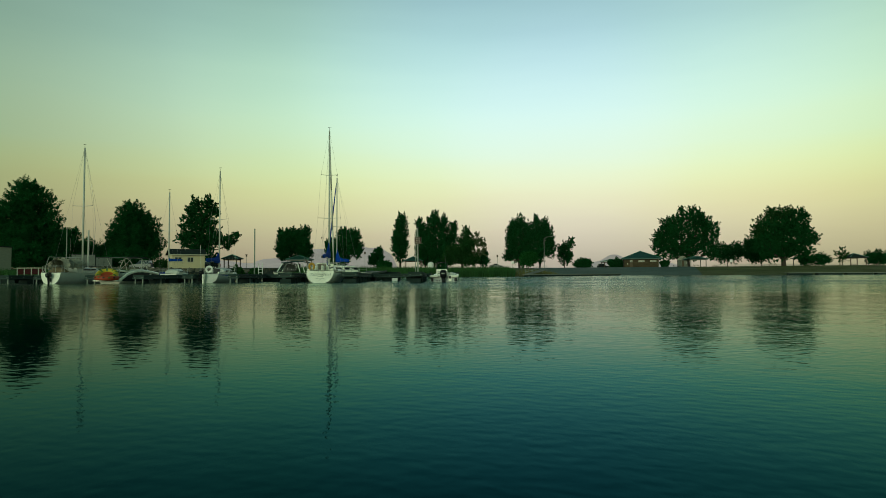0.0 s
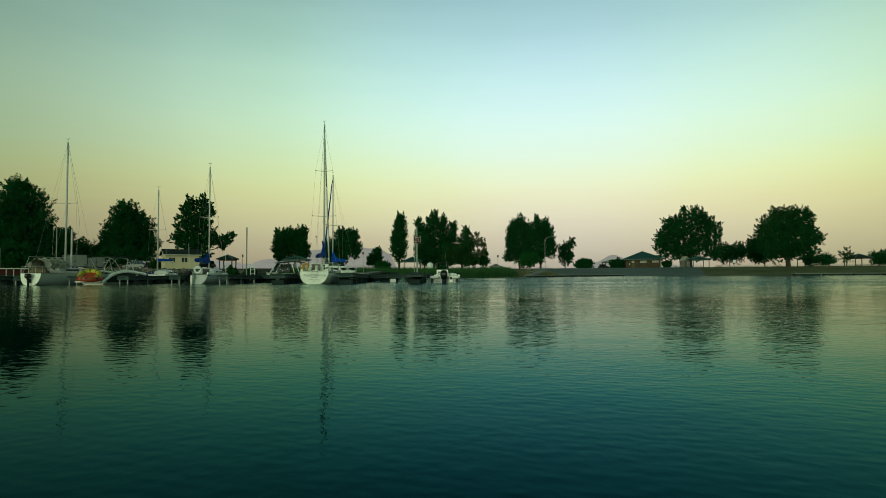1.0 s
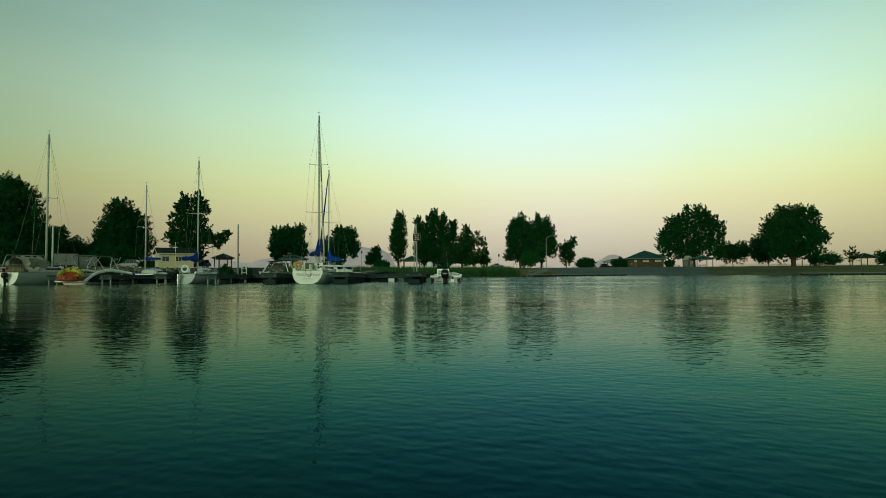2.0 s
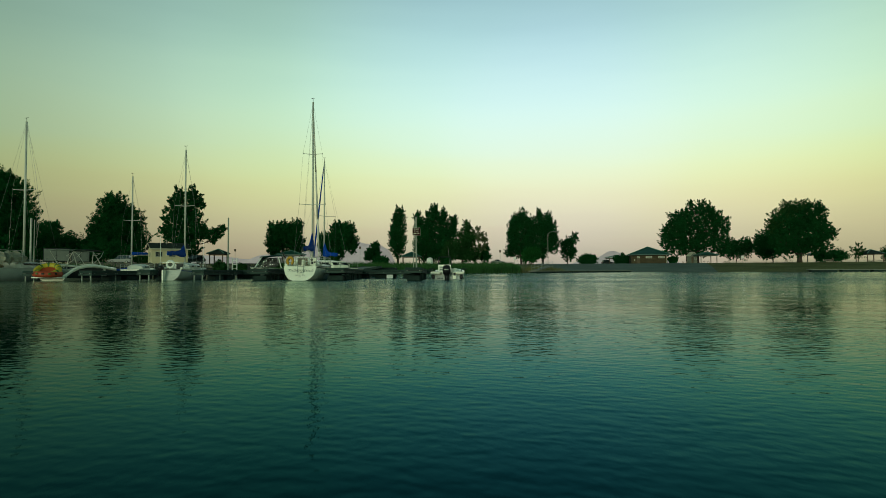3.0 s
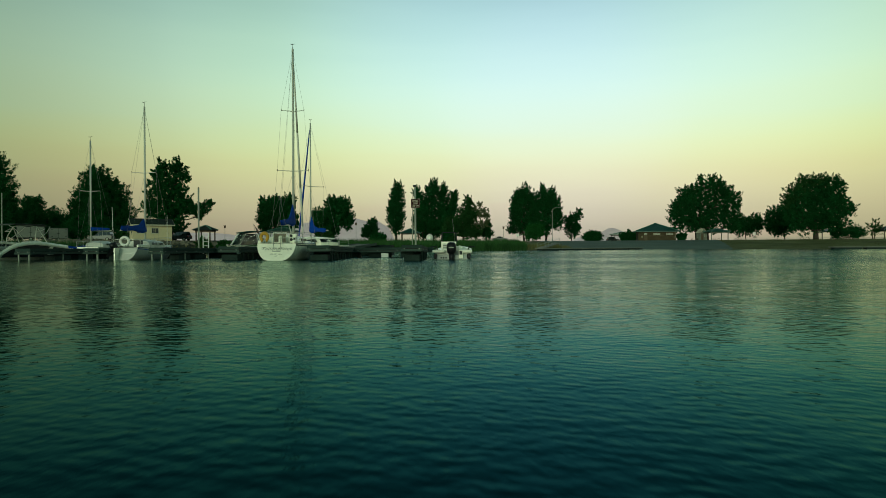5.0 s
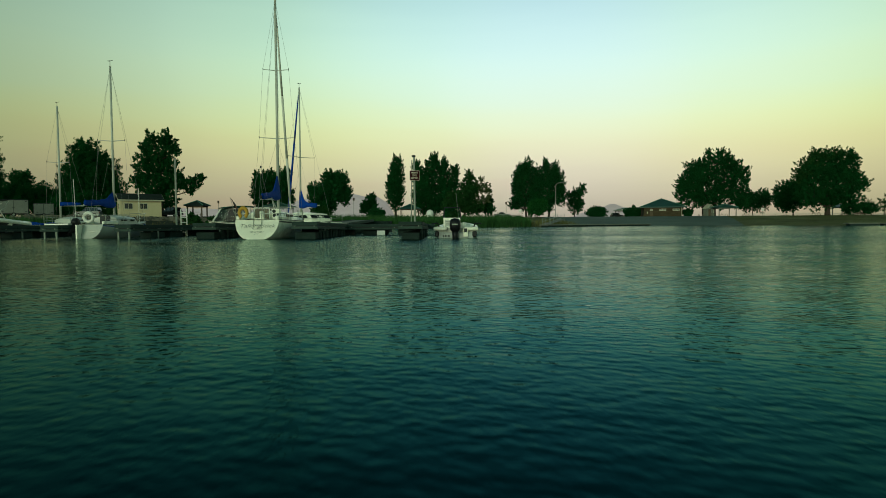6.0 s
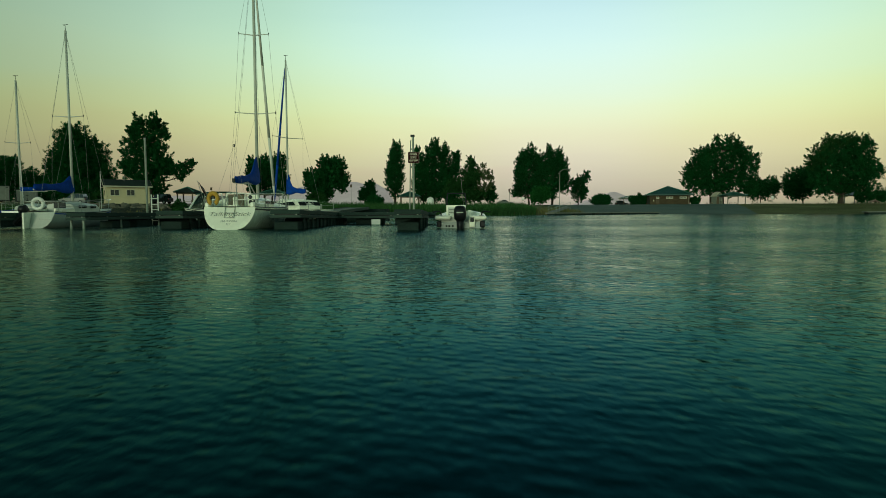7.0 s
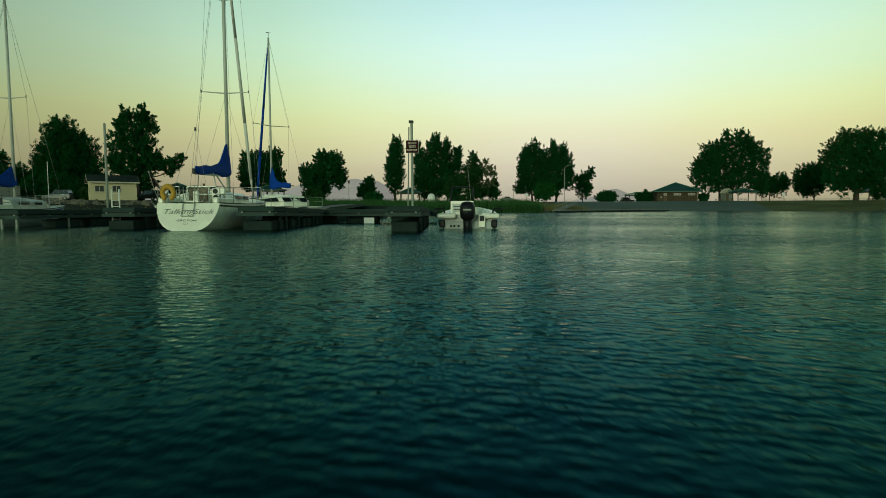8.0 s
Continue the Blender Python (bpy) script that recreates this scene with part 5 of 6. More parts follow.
tinted.node_tree.nodes["Principled BSDF"].inputs["Base Color"].default_value = (0.3, 0.34, 0.3, 1)
bm = bmesh.new()
bm.faces.new([bm.verts.new(p) for p in ((-0.78, 1.6, 1.1), (0.2, 1.6, 1.1), (0.14, 1.85, 1.7), (-0.72, 1.85, 1.7))])
part("windshield", bm, glass, skiff, "clear acrylic windshield")
part("rod", cyl((0.1, 1.9, 1.0), (-0.06, 2.1, 2.6), 0.012, 0.006, 6), WIRE, skiff)
outboard(skiff, -0.02, -0.22, 0.0, 1.3)

# ---- the white sailboat with the tilted outboard ----
sail_c = thing("sailboat", pose(-21.6, 51.9, 0, 0, 0, 2), "white pocket sailboat with a blue sail cover and ring lifebuoy", "sailboat")
R = hull_rings(7.0, 2.35, 0.80, 1.0, 0.66, -0.02, -0.3, 0.32, 0.7, full=0.66)
hull_parts(sail_c, R, GELCOAT_OLD, GELCOAT_OLD, GELCOAT_OLD, BLUE_CANVAS)
cabin(sail_c, [(2.0, 0.72, 0.8), (3.0, 0.78, 1.0), (4.4, 0.65, 0.8), (5.3, 0.4, 0.1)], 0.82, 1.32, GELCOAT_OLD)
for s in (-1, 1):
    for wy, wl in ((2.4, 0.7), (3.5, 0.5)):
        part("cabin_window", box(s * 0.745 - 0.02, s * 0.745 + 0.02, wy, wy + wl, 1.0, 1.15, 0.015), GLASS_DARK, sail_c)
    guard_rail(sail_c, [(s * 0.9, 0.4, 0.8), (s * 1.1, 2.0, 0.78), (s * 1.05, 3.8, 0.82), (s * 0.6, 5.6, 0.92)], 0.55)
    part("coaming", box(s * 0.72 - 0.06, s * 0.72 + 0.06, 0.4, 2.0, 0.78, 1.0, 0.03), GELCOAT, sail_c)
part("pushpit_rail", pipe([(-0.9, 0.4, 1.35), (-0.6, 0.3, 1.35), (0.6, 0.3, 1.35), (0.9, 0.4, 1.35)], 0.016, 6), STEEL, sail_c)
part("bow_pulpit", pipe([(-0.6, 5.6, 1.47), (-0.15, 6.8, 1.55), (0.15, 6.8, 1.55), (0.6, 5.6, 1.47)], 0.016, 6), STEEL, sail_c)
lb = part("lifebuoy", torus(0.26, 0.085, n=22), WHITE_FOAM, sail_c, "white ring lifebuoy", smooth=True)
lb.matrix_local = pose(-0.1, 0.42, 1.22, 0, 0, 0)
part("rudder", loft([[(-0.4, -0.34, z), (-0.32, -0.34, z), (-0.32, y, z), (-0.4, y, z)] for y, z in ((0.0, -0.5), (0.02, 0.1), (0.16, 0.5), (0.22, 0.78))]), GELCOAT, sail_c, "white rudder hung on the transom")
part("tiller", cyl((-0.36, 0.1, 0.82), (-0.3, 1.3, 1.0), 0.03, 0.02, 8), TIMBER, sail_c, "brown wooden tiller")
part("hatch_boards", box(-0.3, 0.3, 1.95, 2.0, 0.85, 1.3, 0.01), DARK_TRIM, sail_c)
part("boarding_handle", pipe([(0.1, 0.2, 0.48), (0.1, 0.16, 0.42), (0.7, 0.16, 0.42), (0.7, 0.2, 0.48)], 0.018, 6), STEEL, sail_c)
rig(sail_c, -0.45, 3.9, 1.3, 10.75, 0.07, ((6.1, 0.85),), 3.7, 1.05, 0.82, (0, 6.9, 1.05), (0.0, 0.3, 0.85))
part("boom", cyl((-0.45, 3.85, 2.0), (-0.6, 0.9, 1.95), 0.045, n=8), ALLOY, sail_c)
sail_cover(sail_c, (-0.5, 4.0), 2.02, 3.2, 0.85, 0.17, BLUE_CANVAS, droop=0.05)
part("flag_staff", cyl((-0.85, 0.5, 0.8), (-0.9, 0.45, 3.4), 0.015, n=6), WHITE_PAINT, sail_c)
part("antenna", cyl((0.95, 4.2, 0.85), (0.95, 4.2, 3.1), 0.012, n=6), WHITE_PAINT, sail_c)
part("name_bars", box(-0.35, 0.4, 0.1, 0.115, 0.26, 0.33), INK, sail_c, "dark bar of small lettering").matrix_local = pose(0, 0.02, 0, -10)
outboard(sail_c, -0.75, 0.15, 0.42, 0.8, tilt=50)

# ---- small sailboat beyond the dock ----
sail_d = thing("sailboat", pose(-30.1, 61.9, 0, 0, 0, 10), "small white sailboat with a blue wrapped sail behind the dock", "sailboat")
R = hull_rings(6.4, 2.3, 0.85, 1.0, 0.7, -0.02, -0.3, 0.1, 0.6)
hull_parts(sail_d, R, GELCOAT_OLD, GELCOAT, GELCOAT, None)
cabin(sail_d, [(1.4, 0.7, 0.7), (2.6, 0.75, 1.0), (3.8, 0.6, 0.8), (4.8, 0.35, 0.1)], 0.85, 1.35, GELCOAT_OLD)
for s in (-1, 1):
    part("cabin_window", box(s * 0.72 - 0.02, s * 0.72 + 0.02, 2.0, 3.2, 1.02, 1.18, 0.02), GLASS_DARK, sail_d)
    guard_rail(sail_d, [(s * 0.9, 0.3, 0.85), (s * 1.1, 2.0, 0.83), (s * 0.9, 4.2, 0.9)], 0.5)
rig(sail_d, -0.5, 2.0, 1.3, 9.85, 0.075, ((5.6, 0.8),), 1.9, 1.0, 0.85, (0, 6.2, 1.05), (0, 0.1, 0.9))
part("boom", cyl((-0.5, 1.95, 2.25), (0.95, 2.5, 2.25), 0.045, n=8), ALLOY, sail_d)
part("sail_cover", loft([[(-0.5 + 1.3 * q + 0.05 * c, 1.95 + 0.5 * q - 0.14 * c, 2.38 + (0.17 - 0.06 * q) * s_) for c, s_ in ((math.cos(k * 0.628), math.sin(k * 0.628)) for k in range(10))] for q in (0, 0.2, 0.5, 0.8, 1.0)]), BLUE_CANVAS, sail_d, "blue canvas sail cover", smooth=True)

SMOKED = mat("smoked_cabin_window", (0.006, 0.010, 0.010), 0.5, vary=0.2, bump=0, spec=0.15)
# ---- sailboat behind the sloop ----
sail_b = thing("sailboat", pose(-9.83, 63.37, 0, 0, 0, 49), "white sailboat with dark cabin windows and a blue furled jib", "sailboat")
R = hull_rings(6.9, 2.6, 0.92, 1.1, 0.8, -0.02, -0.35, 0.1, 0.7)
hull_parts(sail_b, R, GELCOAT, GELCOAT, GELCOAT, DARK_TRIM)
cabin(sail_b, [(1.3, 0.95, 0.3), (1.7, 1.0, 0.85), (3.9, 0.95, 1.0), (5.2, 0.6, 0.5), (5.9, 0.3, 0.1)], 0.92, 1.68, GELCOAT)
for s in (-1, 1):
    part("cabin_window", loft([[(s * 0.985, 1.75, 1.24), (s * 1.01, 1.75, 1.22), (s * 0.985, 2.05, 1.48), (s * 0.955, 2.05, 1.48)], [(s * 0.93, 4.75, 1.2), (s * 0.955, 4.75, 1.2), (s * 0.93, 4.5, 1.34), (s * 0.90, 4.5, 1.34)]]), SMOKED, sail_b)
    part("rubbing_strake", loft([[(x + s * 0.012, y, z - 0.26), (x + s * 0.012, y, z - 0.34), (x - s * 0.05, y, z - 0.34), (x - s * 0.05, y, z - 0.26)] for x, y, z in (r[0 if s < 0 else -1] for r in R[:-1])]), DARK_TRIM, sail_b, "black stripe below the sheer")
    guard_rail(sail_b, [(s * 1.05, 0.1, 0.92), (s * 1.25, 2.2, 0.9), (s * 1.1, 4.6, 0.96)], 0.55)
for a, b in ((-0.86, -0.3), (-0.26, 0.3), (0.34, 0.86)):
    part("aft_window", loft([[(a, 1.33, 1.2), (b, 1.33, 1.2), (b, 1.37, 1.2), (a, 1.37, 1.2)], [(a, 1.55, 1.46), (b, 1.55, 1.46), (b, 1.6, 1.46), (a, 1.6, 1.46)]]), SMOKED, sail_b)
part("companionway", box(-0.35, 0.35, 1.36, 1.5, 1.0, 1.28, 0.01), SMOKED, sail_b, "dark companionway opening")
rig(sail_b, -0.3, 3.6, 1.66, 11.6, 0.07, ((6.12, 1.28),), 3.5, 1.2, 0.92, (-0.1, 5.75, 1.2), (0, 0.1, 0.95), BLUE_CANVAS, 0.075)
part("boom", cyl((-0.3, 3.5, 2.25), (-0.2, 1.3, 2.2), 0.05, n=8), ALLOY, sail_b)
sail_cover(sail_b, (-0.3, 3.7), 2.2, 2.2, 1.45, 0.15, BLUE_CANVAS)
part("backstay_fitting", box(-0.05, 0.05, 0.05, 0.15, 0.92, 1.3, 0.01), STEEL, sail_b)

TAN_TARP = mat("crumpled_tan_tarp", (0.30, 0.28, 0.20), 0.9, vary=0.35, scale=3, fine=9, bump=0.9)
# ---- old sloop at the far end with an outboard and a tarp ----
sail_e = thing("sailboat", pose(-34.95, 50.6, 0, 0, 0, -3), "weathered white sailboat with a canvas tarp and small outboard", "sailboat")
R = hull_rings(8.4, 2.7, 0.98, 1.25, 0.66, -0.02, -0.35, 0.12, 0.8, full=0.6)
hull_parts(sail_e, R, GELCOAT_OLD, GELCOAT_OLD, GELCOAT, None)
cabin(sail_e, [(2.4, 0.85, 0.8), (3.6, 0.9, 1.0), (5.4, 0.7, 0.8), (6.4, 0.4, 0.1)], 0.98, 1.5, GELCOAT_OLD)
for s in (-1, 1):
    part("cabin_window", box(s * 0.86 - 0.02, s * 0.86 + 0.02, 3.0, 4.8, 1.2, 1.36, 0.02), GLASS_DARK, sail_e)
    guard_rail(sail_e, [(s * 1.0, 0.4, 0.98), (s * 1.25, 2.4, 0.96), (s * 1.2, 4.6, 1.02), (s * 0.7, 6.8, 1.15)], 0.6)
part("pushpit_rail", pipe([(-1.0, 0.4, 1.58), (-0.6, 0.2, 1.58), (0.6, 0.2, 1.58), (1.0, 0.4, 1.58)], 0.018, 6), STEEL, sail_e)
for k, px_ in enumerate((-0.9, -0.3, 0.3, 0.9)):
    part("pushpit_post", cyl((px_, 0.25, 0.98), (px_, 0.25, 1.58), 0.016, n=6), STEEL, sail_e)
rings = []
for k in range(25):
    q = k / 24
    rings.append([(x * (0.9 + 0.2 * math.sin(23 * q + 2.2 * i)), 0.8 + 2.6 * q + 0.1 * math.sin(i * 2.3 + 31 * q), z + 0.12 * math.sin(19 * q + 2.7 * i)) for i, (x, z) in enumerate(((-0.8, 1.25), (-0.9, 1.7), (-0.6, 2.15), (0, 2.25), (0.6, 2.1), (0.95, 1.75), (0.85, 1.3)))])
part("tarp", loft(rings, closed=False, caps=False), TAN_TARP, sail_e, "bunched tan canvas tarp")
for a, b in (((-1.0, 0.5, 1.0), (-0.8, 0.9, 2.4)), ((-0.8, 0.9, 2.4), (0.9, 2.8, 2.35)), ((0.9, 2.8, 2.35), (1.0, 2.9, 1.0))):
    part("bimini_pole", cyl(a, b, 0.022, n=6), STEEL, sail_e)
part("cockpit_clutter", loft([ring_of(0, 0.6 + 0.9 * q, 1.12, 0.75 * (1 - 0.3 * abs(q - 0.5)), 0.28 * (0.4 + math.sin(math.pi * q)), 10) for q in (0, 0.25, 0.5, 0.75, 1)]), mat("brown_canvas", (0.14, 0.1, 0.05), 0.9, vary=0.4, scale=4), sail_e, "brown folded canvas", smooth=True)
rig(sail_e, 0.1, 4.0, 1.5, 12.85, 0.09, ((7.32, 0.98),), 3.9, 1.25, 0.98, (0, 8.2, 1.3), (0, 0.2, 1.0))
part("spare_pole", cyl((0.5, 4.2, 1.3), (0.5, 4.2, 5.0), 0.07, n=8), ALLOY, sail_e)
part("slack_halyard", pipe([(0.2, 4.0, 12.6), (0.75, 4.3, 8.5), (1.0, 4.5, 5.6), (0.7, 4.5, 2.6)], 0.012, 5), WIRE, sail_e)
outboard(sail_e, 0.05, 0.0, 0.35, 0.75)

# ---- wakeboard boat ----
wake = thing("speedboat", pose(-30.3, 51.7, 0, 0, 0, -6), "white and black wakeboard boat with a tow tower", "speedboat")
R = hull_rings(6.9, 2.5, 0.42, 0.86, 0.9, -0.08, -0.3, -0.1, 0.7, full=0.45, fat=0.5, hump=0.4)
hull_parts(wake, R, GELCOAT, GREY_HULL, GELCOAT, None)
ARCH = ((1.08, -0.3, 0.3), (1.16, 0.1, 0.55), (1.21, 0.6, 0.84), (1.25, 1.2, 1.04), (1.27, 1.9, 1.15), (1.27, 2.7, 1.17), (1.25, 3.6, 1.1), (1.15, 4.6, 1.0), (0.9, 5.6, 0.93), (0.5, 6.4, 0.9))
for s in (-1, 1):
    part("gunwale_band", loft([[(s * (x - 0.1), y, z + 0.05), (s * (x - 0.04), y, z + 0.09), (s * (x + 0.04), y, z + 0.05), (s * (x + 0.05), y, z - 0.15), (s * (x - 0.02), y, z - 0.19)] for x, y, z in ARCH]), GELCOAT, wake, "white arched gunwale band", smooth=True)
    part("dark_side_panel", loft([[(s * (x + 0.01), y, z - 0.1), (s * (x - 0.02), y, max(0.3, z * 0.55)), (s * (x - 0.06), y, 0.2), (s * (x - 0.12), y, 0.2), (s * (x - 0.1), y, z - 0.08)] for x, y, z in ARCH[1:9]]), DARK_TRIM, wake, "sweeping black hull side")
    part("tower_leg", pipe([(s * 1.12, 2.7, 0.75), (s * 1.05, 2.8, 1.6), (s * 0.9, 3.1, 2.25)], 0.032, 8), ALLOY, wake)
    part("tower_brace", pipe([(s * 1.12, 4.0, 0.8), (s * 1.02, 3.6, 1.5), (s * 0.9, 3.1, 2.25)], 0.03, 8), ALLOY, wake)
    part("fender", loft([ring_of(s * 1.42, 3.4 + 0.55 * q, 0.36, 0.11 * (0.5 + 0.5 * math.sin(math.pi * q)), 0.11 * (0.5 + 0.5 * math.sin(math.pi * q)), 10) for q in (0, 0.15, 0.5, 0.85, 1)]), WHITE_FOAM, wake, "white fender", smooth=True)
part("tower_bar", pipe([(-0.9, 3.1, 2.25), (-0.4, 3.0, 2.35), (0.4, 3.0, 2.35), (0.9, 3.1, 2.25)], 0.045, 8), ALLOY, wake)
part("bimini", loft([ring_of(0, y, z, w, 0.025, 10, 0.5) for y, z, w in ((0.8, 2.3, 0.95), (1.3, 2.38, 1.02), (2.4, 2.42, 1.05), (3.4, 2.41, 1.05), (4.2, 2.33, 0.95))]), mat("grey_green_bimini_canvas", (0.07, 0.085, 0.07), 0.85, vary=0.2, spec=0.1), wake, "grey-green bimini top", smooth=True)
for s in (-1, 1):
    part("bimini_bow", pipe([(s * 0.95, 0.8, 2.28), (s * 1.08, 1.2, 2.0), (s * 1.14, 2.1, 0.95)], 0.022, 6), ALLOY, wake)
    part("bimini_bow", pipe([(s * 0.95, 4.2, 2.3), (s * 1.06, 3.8, 1.9), (s * 1.12, 2.4, 1.0)], 0.022, 6), ALLOY, wake)
    part("board_rack", pipe([(s * 0.95, 3.0, 1.95), (s * 1.32, 2.9, 1.95), (s * 1.34, 3.3, 2.12), (s * 0.95, 3.3, 2.12)], 0.02, 6), ALLOY, wake)
part("windshield", loft([[(-0.95, 4.2, 0.8), (-0.7, 3.7, 1.25)], [(0, 4.8, 0.84), (0, 4.2, 1.3)], [(0.95, 4.2, 0.8), (0.7, 3.7, 1.25)]], caps=False, closed=False), glass, wake)
part("windshield_frame", pipe([(-0.95, 3.2, 0.8), (-0.7, 3.7, 1.25), (0, 4.2, 1.3), (0.7, 3.7, 1.25), (0.95, 3.2, 0.8)], 0.025, 6), ALLOY, wake)
part("swim_platform", box(-1.1, 1.1, -0.8, 0.0, 0.2, 0.3, 0.04, seg=2), GELCOAT, wake)
part("seat_back", box(-1.0, 1.0, 0.5, 0.8, 0.6, 0.9, 0.06, seg=2), GELCOAT_OLD, wake)
part("boat_cover", loft([ring_of(0, y, 0.72, w, h, 12) for y, w, h in ((4.6, 0.95, 0.24), (5.3, 0.85, 0.22), (6.2, 0.55, 0.2), (6.8, 0.2, 0.12))]), GELCOAT, wake, smooth=True)

# inflatable towing tube on the platform
tube = thing("towing_tube", pose(-30.2, 51.0, 0.3, 2, 2, 16), "yellow, red and green inflatable towing tube on the stern", "inflatable")
part("lower_ring", torus(0.76, 0.22, n=28, m=12), TUBE_RED, tube, "orange-red vinyl lower ring", smooth=True).matrix_local = pose(0, 0, 0.22, 90, 0, 0)
top_tilt = pose(0, 0.0, 0.50, 117, 0, 0)
part("upper_ring", torus(0.7, 0.21, n=28, m=12), TUBE_YELLOW, tube, "yellow vinyl upper ring", smooth=True).matrix_local = top_tilt
for a in (20, 75, 140, 205, 250, 300, 335):
    part("patch", torus(0.702, 0.214, (a, a + 8 + a % 9), 5, 12), TUBE_GREEN, tube, "dark green pattern on the yellow vinyl", smooth=True).matrix_local = top_tilt
part("seat", loft([[(0.6 * math.cos(a), 0.6 * math.sin(a), z) for a in (2 * math.pi * k / 18 for k in range(18))] for z in (-0.1, 0.05)]), TUBE_RED, tube, "red-orange seat inside the ring").matrix_local = pose(0, 0.04, 0.46, 27, 0, 0)
for k in range(5):
    a = radians(222 + 24 * k)
    part("panel", box(-0.08, 0.08, -0.012, 0.012, -0.07, 0.07, 0.01), (DARK_TRIM, TUBE_GREEN)[k % 2], tube).matrix_local = pose(1.0 * math.cos(a), 1.0 * math.sin(a), 0.28, 0, 0, math.degrees(a) + 90)

# small runabout with a dark canopy beyond the dock, and a boat under a blue tarp
cud = thing("motorboat", pose(-14.1, 63.2, 0, 0, 0, 90), "white runabout with a dark green canopy behind the dock", "motorboat")
R = hull_rings(5.2, 2.2, 0.85, 1.05, 0.9, -0.08, -0.3, 0.0, 0.6, full=0.45, fat=0.5)
hull_parts(cud, R, GELCOAT, GELCOAT, GELCOAT, DARK_TRIM)
part("windshield", loft([[(-0.92, 4.45, 0.98), (-0.8, 3.85, 1.93)], [(0, 4.8, 1.02), (0, 4.0, 1.98)], [(0.92, 4.45, 0.98), (0.8, 3.85, 1.93)]], caps=False, closed=False), tinted, cud)
part("windshield_frame", pipe([(-0.92, 4.45, 0.98), (-0.8, 3.85, 1.95), (0, 4.0, 2.0), (0.8, 3.85, 1.95), (0.92, 4.45, 0.98)], 0.055, 8), WHITE_PAINT, cud)
part("canopy", loft([ring_of(0, y, z, 1.0, 0.05, 10, 0.5) for y, z in ((1.3, 2.0), (1.9, 2.1), (2.9, 2.1), (4.0, 1.97))]), GREEN_CANVAS, cud, "dark green canvas top", smooth=True)
for s in (-1, 1):
    part("side_post", cyl((s * 0.98, 1.95, 0.95), (s * 0.92, 2.25, 1.98), 0.045, n=8), WHITE_PAINT, cud)
    part("side_window", loft([[(s * 0.95, 2.3, 1.0), (s * 0.94, 2.3, 1.0), (s * 0.9, 2.4, 1.9), (s * 0.91, 2.4, 1.9)], [(s * 0.95, 4.3, 1.0), (s * 0.94, 4.3, 1.0), (s * 0.84, 3.8, 1.9), (s * 0.85, 3.8, 1.9)]]), tinted, cud)
    part("canopy_pole", pipe([(s * 1.0, 0.8, 0.85), (s * 0.95, 1.4, 2.0)], 0.02, 6), STEEL, cud)

tarp_boat = thing("covered_boat", pose(-32.4, 62.2, 0, 0, 0, 4), "small boat under a blue tarpaulin beside the dock", "boat")
R = hull_rings(4.4, 1.9, 0.75, 0.85, 0.9, -0.05, -0.2, 0.0, 0.4, full=0.5, fat=0.5)
hull_parts(tarp_boat, R, GELCOAT_OLD, GELCOAT_OLD)
part("tarp", loft([ring_of(0, 0.1 + 4.0 * q, 0.78, 0.95 * (1 - 0.75 * q ** 3), 0.22 + 0.12 * math.sin(3 + 4 * q), 12) for q in (0, 0.15, 0.35, 0.55, 0.75, 0.9, 1)]), BLUE_CANVAS, tarp_boat, "faded blue tarpaulin", smooth=True)


# ---- shore buildings ----
house = thing("house", pose(-55.9, 116.5, height_at(-55, 117) - 0.05, 0, 0, 35), "small cream stucco house with a dark low roof", "house")
W, DEP, EV = 6.3, 4.6, 2.95
wins = [(0.6, 1.85, 1.45, 2.4), (2.95, 4.1, 1.45, 2.4)]
part("wall", wall_mesh(0, W, 0, EV, 0, 0.18, wins), STUCCO, house)
part("wall", box(0, W, DEP - 0.18, DEP, 0, EV), STUCCO, house)
for xw in (0, W - 0.18):
    bm = bmesh.new()
    loft([[(xw, 0.18, 0), (xw, DEP - 0.18, 0), (xw, DEP - 0.18, EV), (xw, DEP / 2, EV + 0.95), (xw, 0.18, EV)], [(xw + 0.18, 0.18, 0), (xw + 0.18, DEP - 0.18, 0), (xw + 0.18, DEP - 0.18, EV), (xw + 0.18, DEP / 2, EV + 0.95), (xw + 0.18, 0.18, EV)]], bm)
    part("gable_wall", bm, STUCCO, house)
for s, (ya, yb) in enumerate(((-0.45, DEP / 2), (DEP + 0.45, DEP / 2))):
    k = 1 if ya < yb else -1
    z_e, z_r = EV - 0.02, EV + 1.12
    part("roof_slope", loft([[(-0.4, ya, z_e), (-0.4, yb, z_r), (-0.4, yb, z_r + 0.1), (-0.4, ya, z_e + 0.1)], [(W + 0.4, ya, z_e), (W + 0.4, yb, z_r), (W + 0.4, yb, z_r + 0.1), (W + 0.4, ya, z_e + 0.1)]]), ROOF_DARK, house)
    part("fascia", box(-0.42, W + 0.42, ya - 0.03 * k - 0.02, ya - 0.03 * k + 0.02, z_e - 0.12, z_e + 0.08), TRIM_CREAM, house)
for xa in (-0.43, W + 0.39):
    for ya in (-0.45, DEP + 0.45):
        part("barge_board", loft([[(xa, ya, EV - 0.1), (xa + 0.04, ya, EV - 0.1), (xa + 0.04, ya, EV + 0.08), (xa, ya, EV + 0.08)], [(xa, DEP / 2, EV + 1.02), (xa + 0.04, DEP / 2, EV + 1.02), (xa + 0.04, DEP / 2, EV + 1.2), (xa, DEP / 2, EV + 1.2)]]), TRIM_CREAM, house)
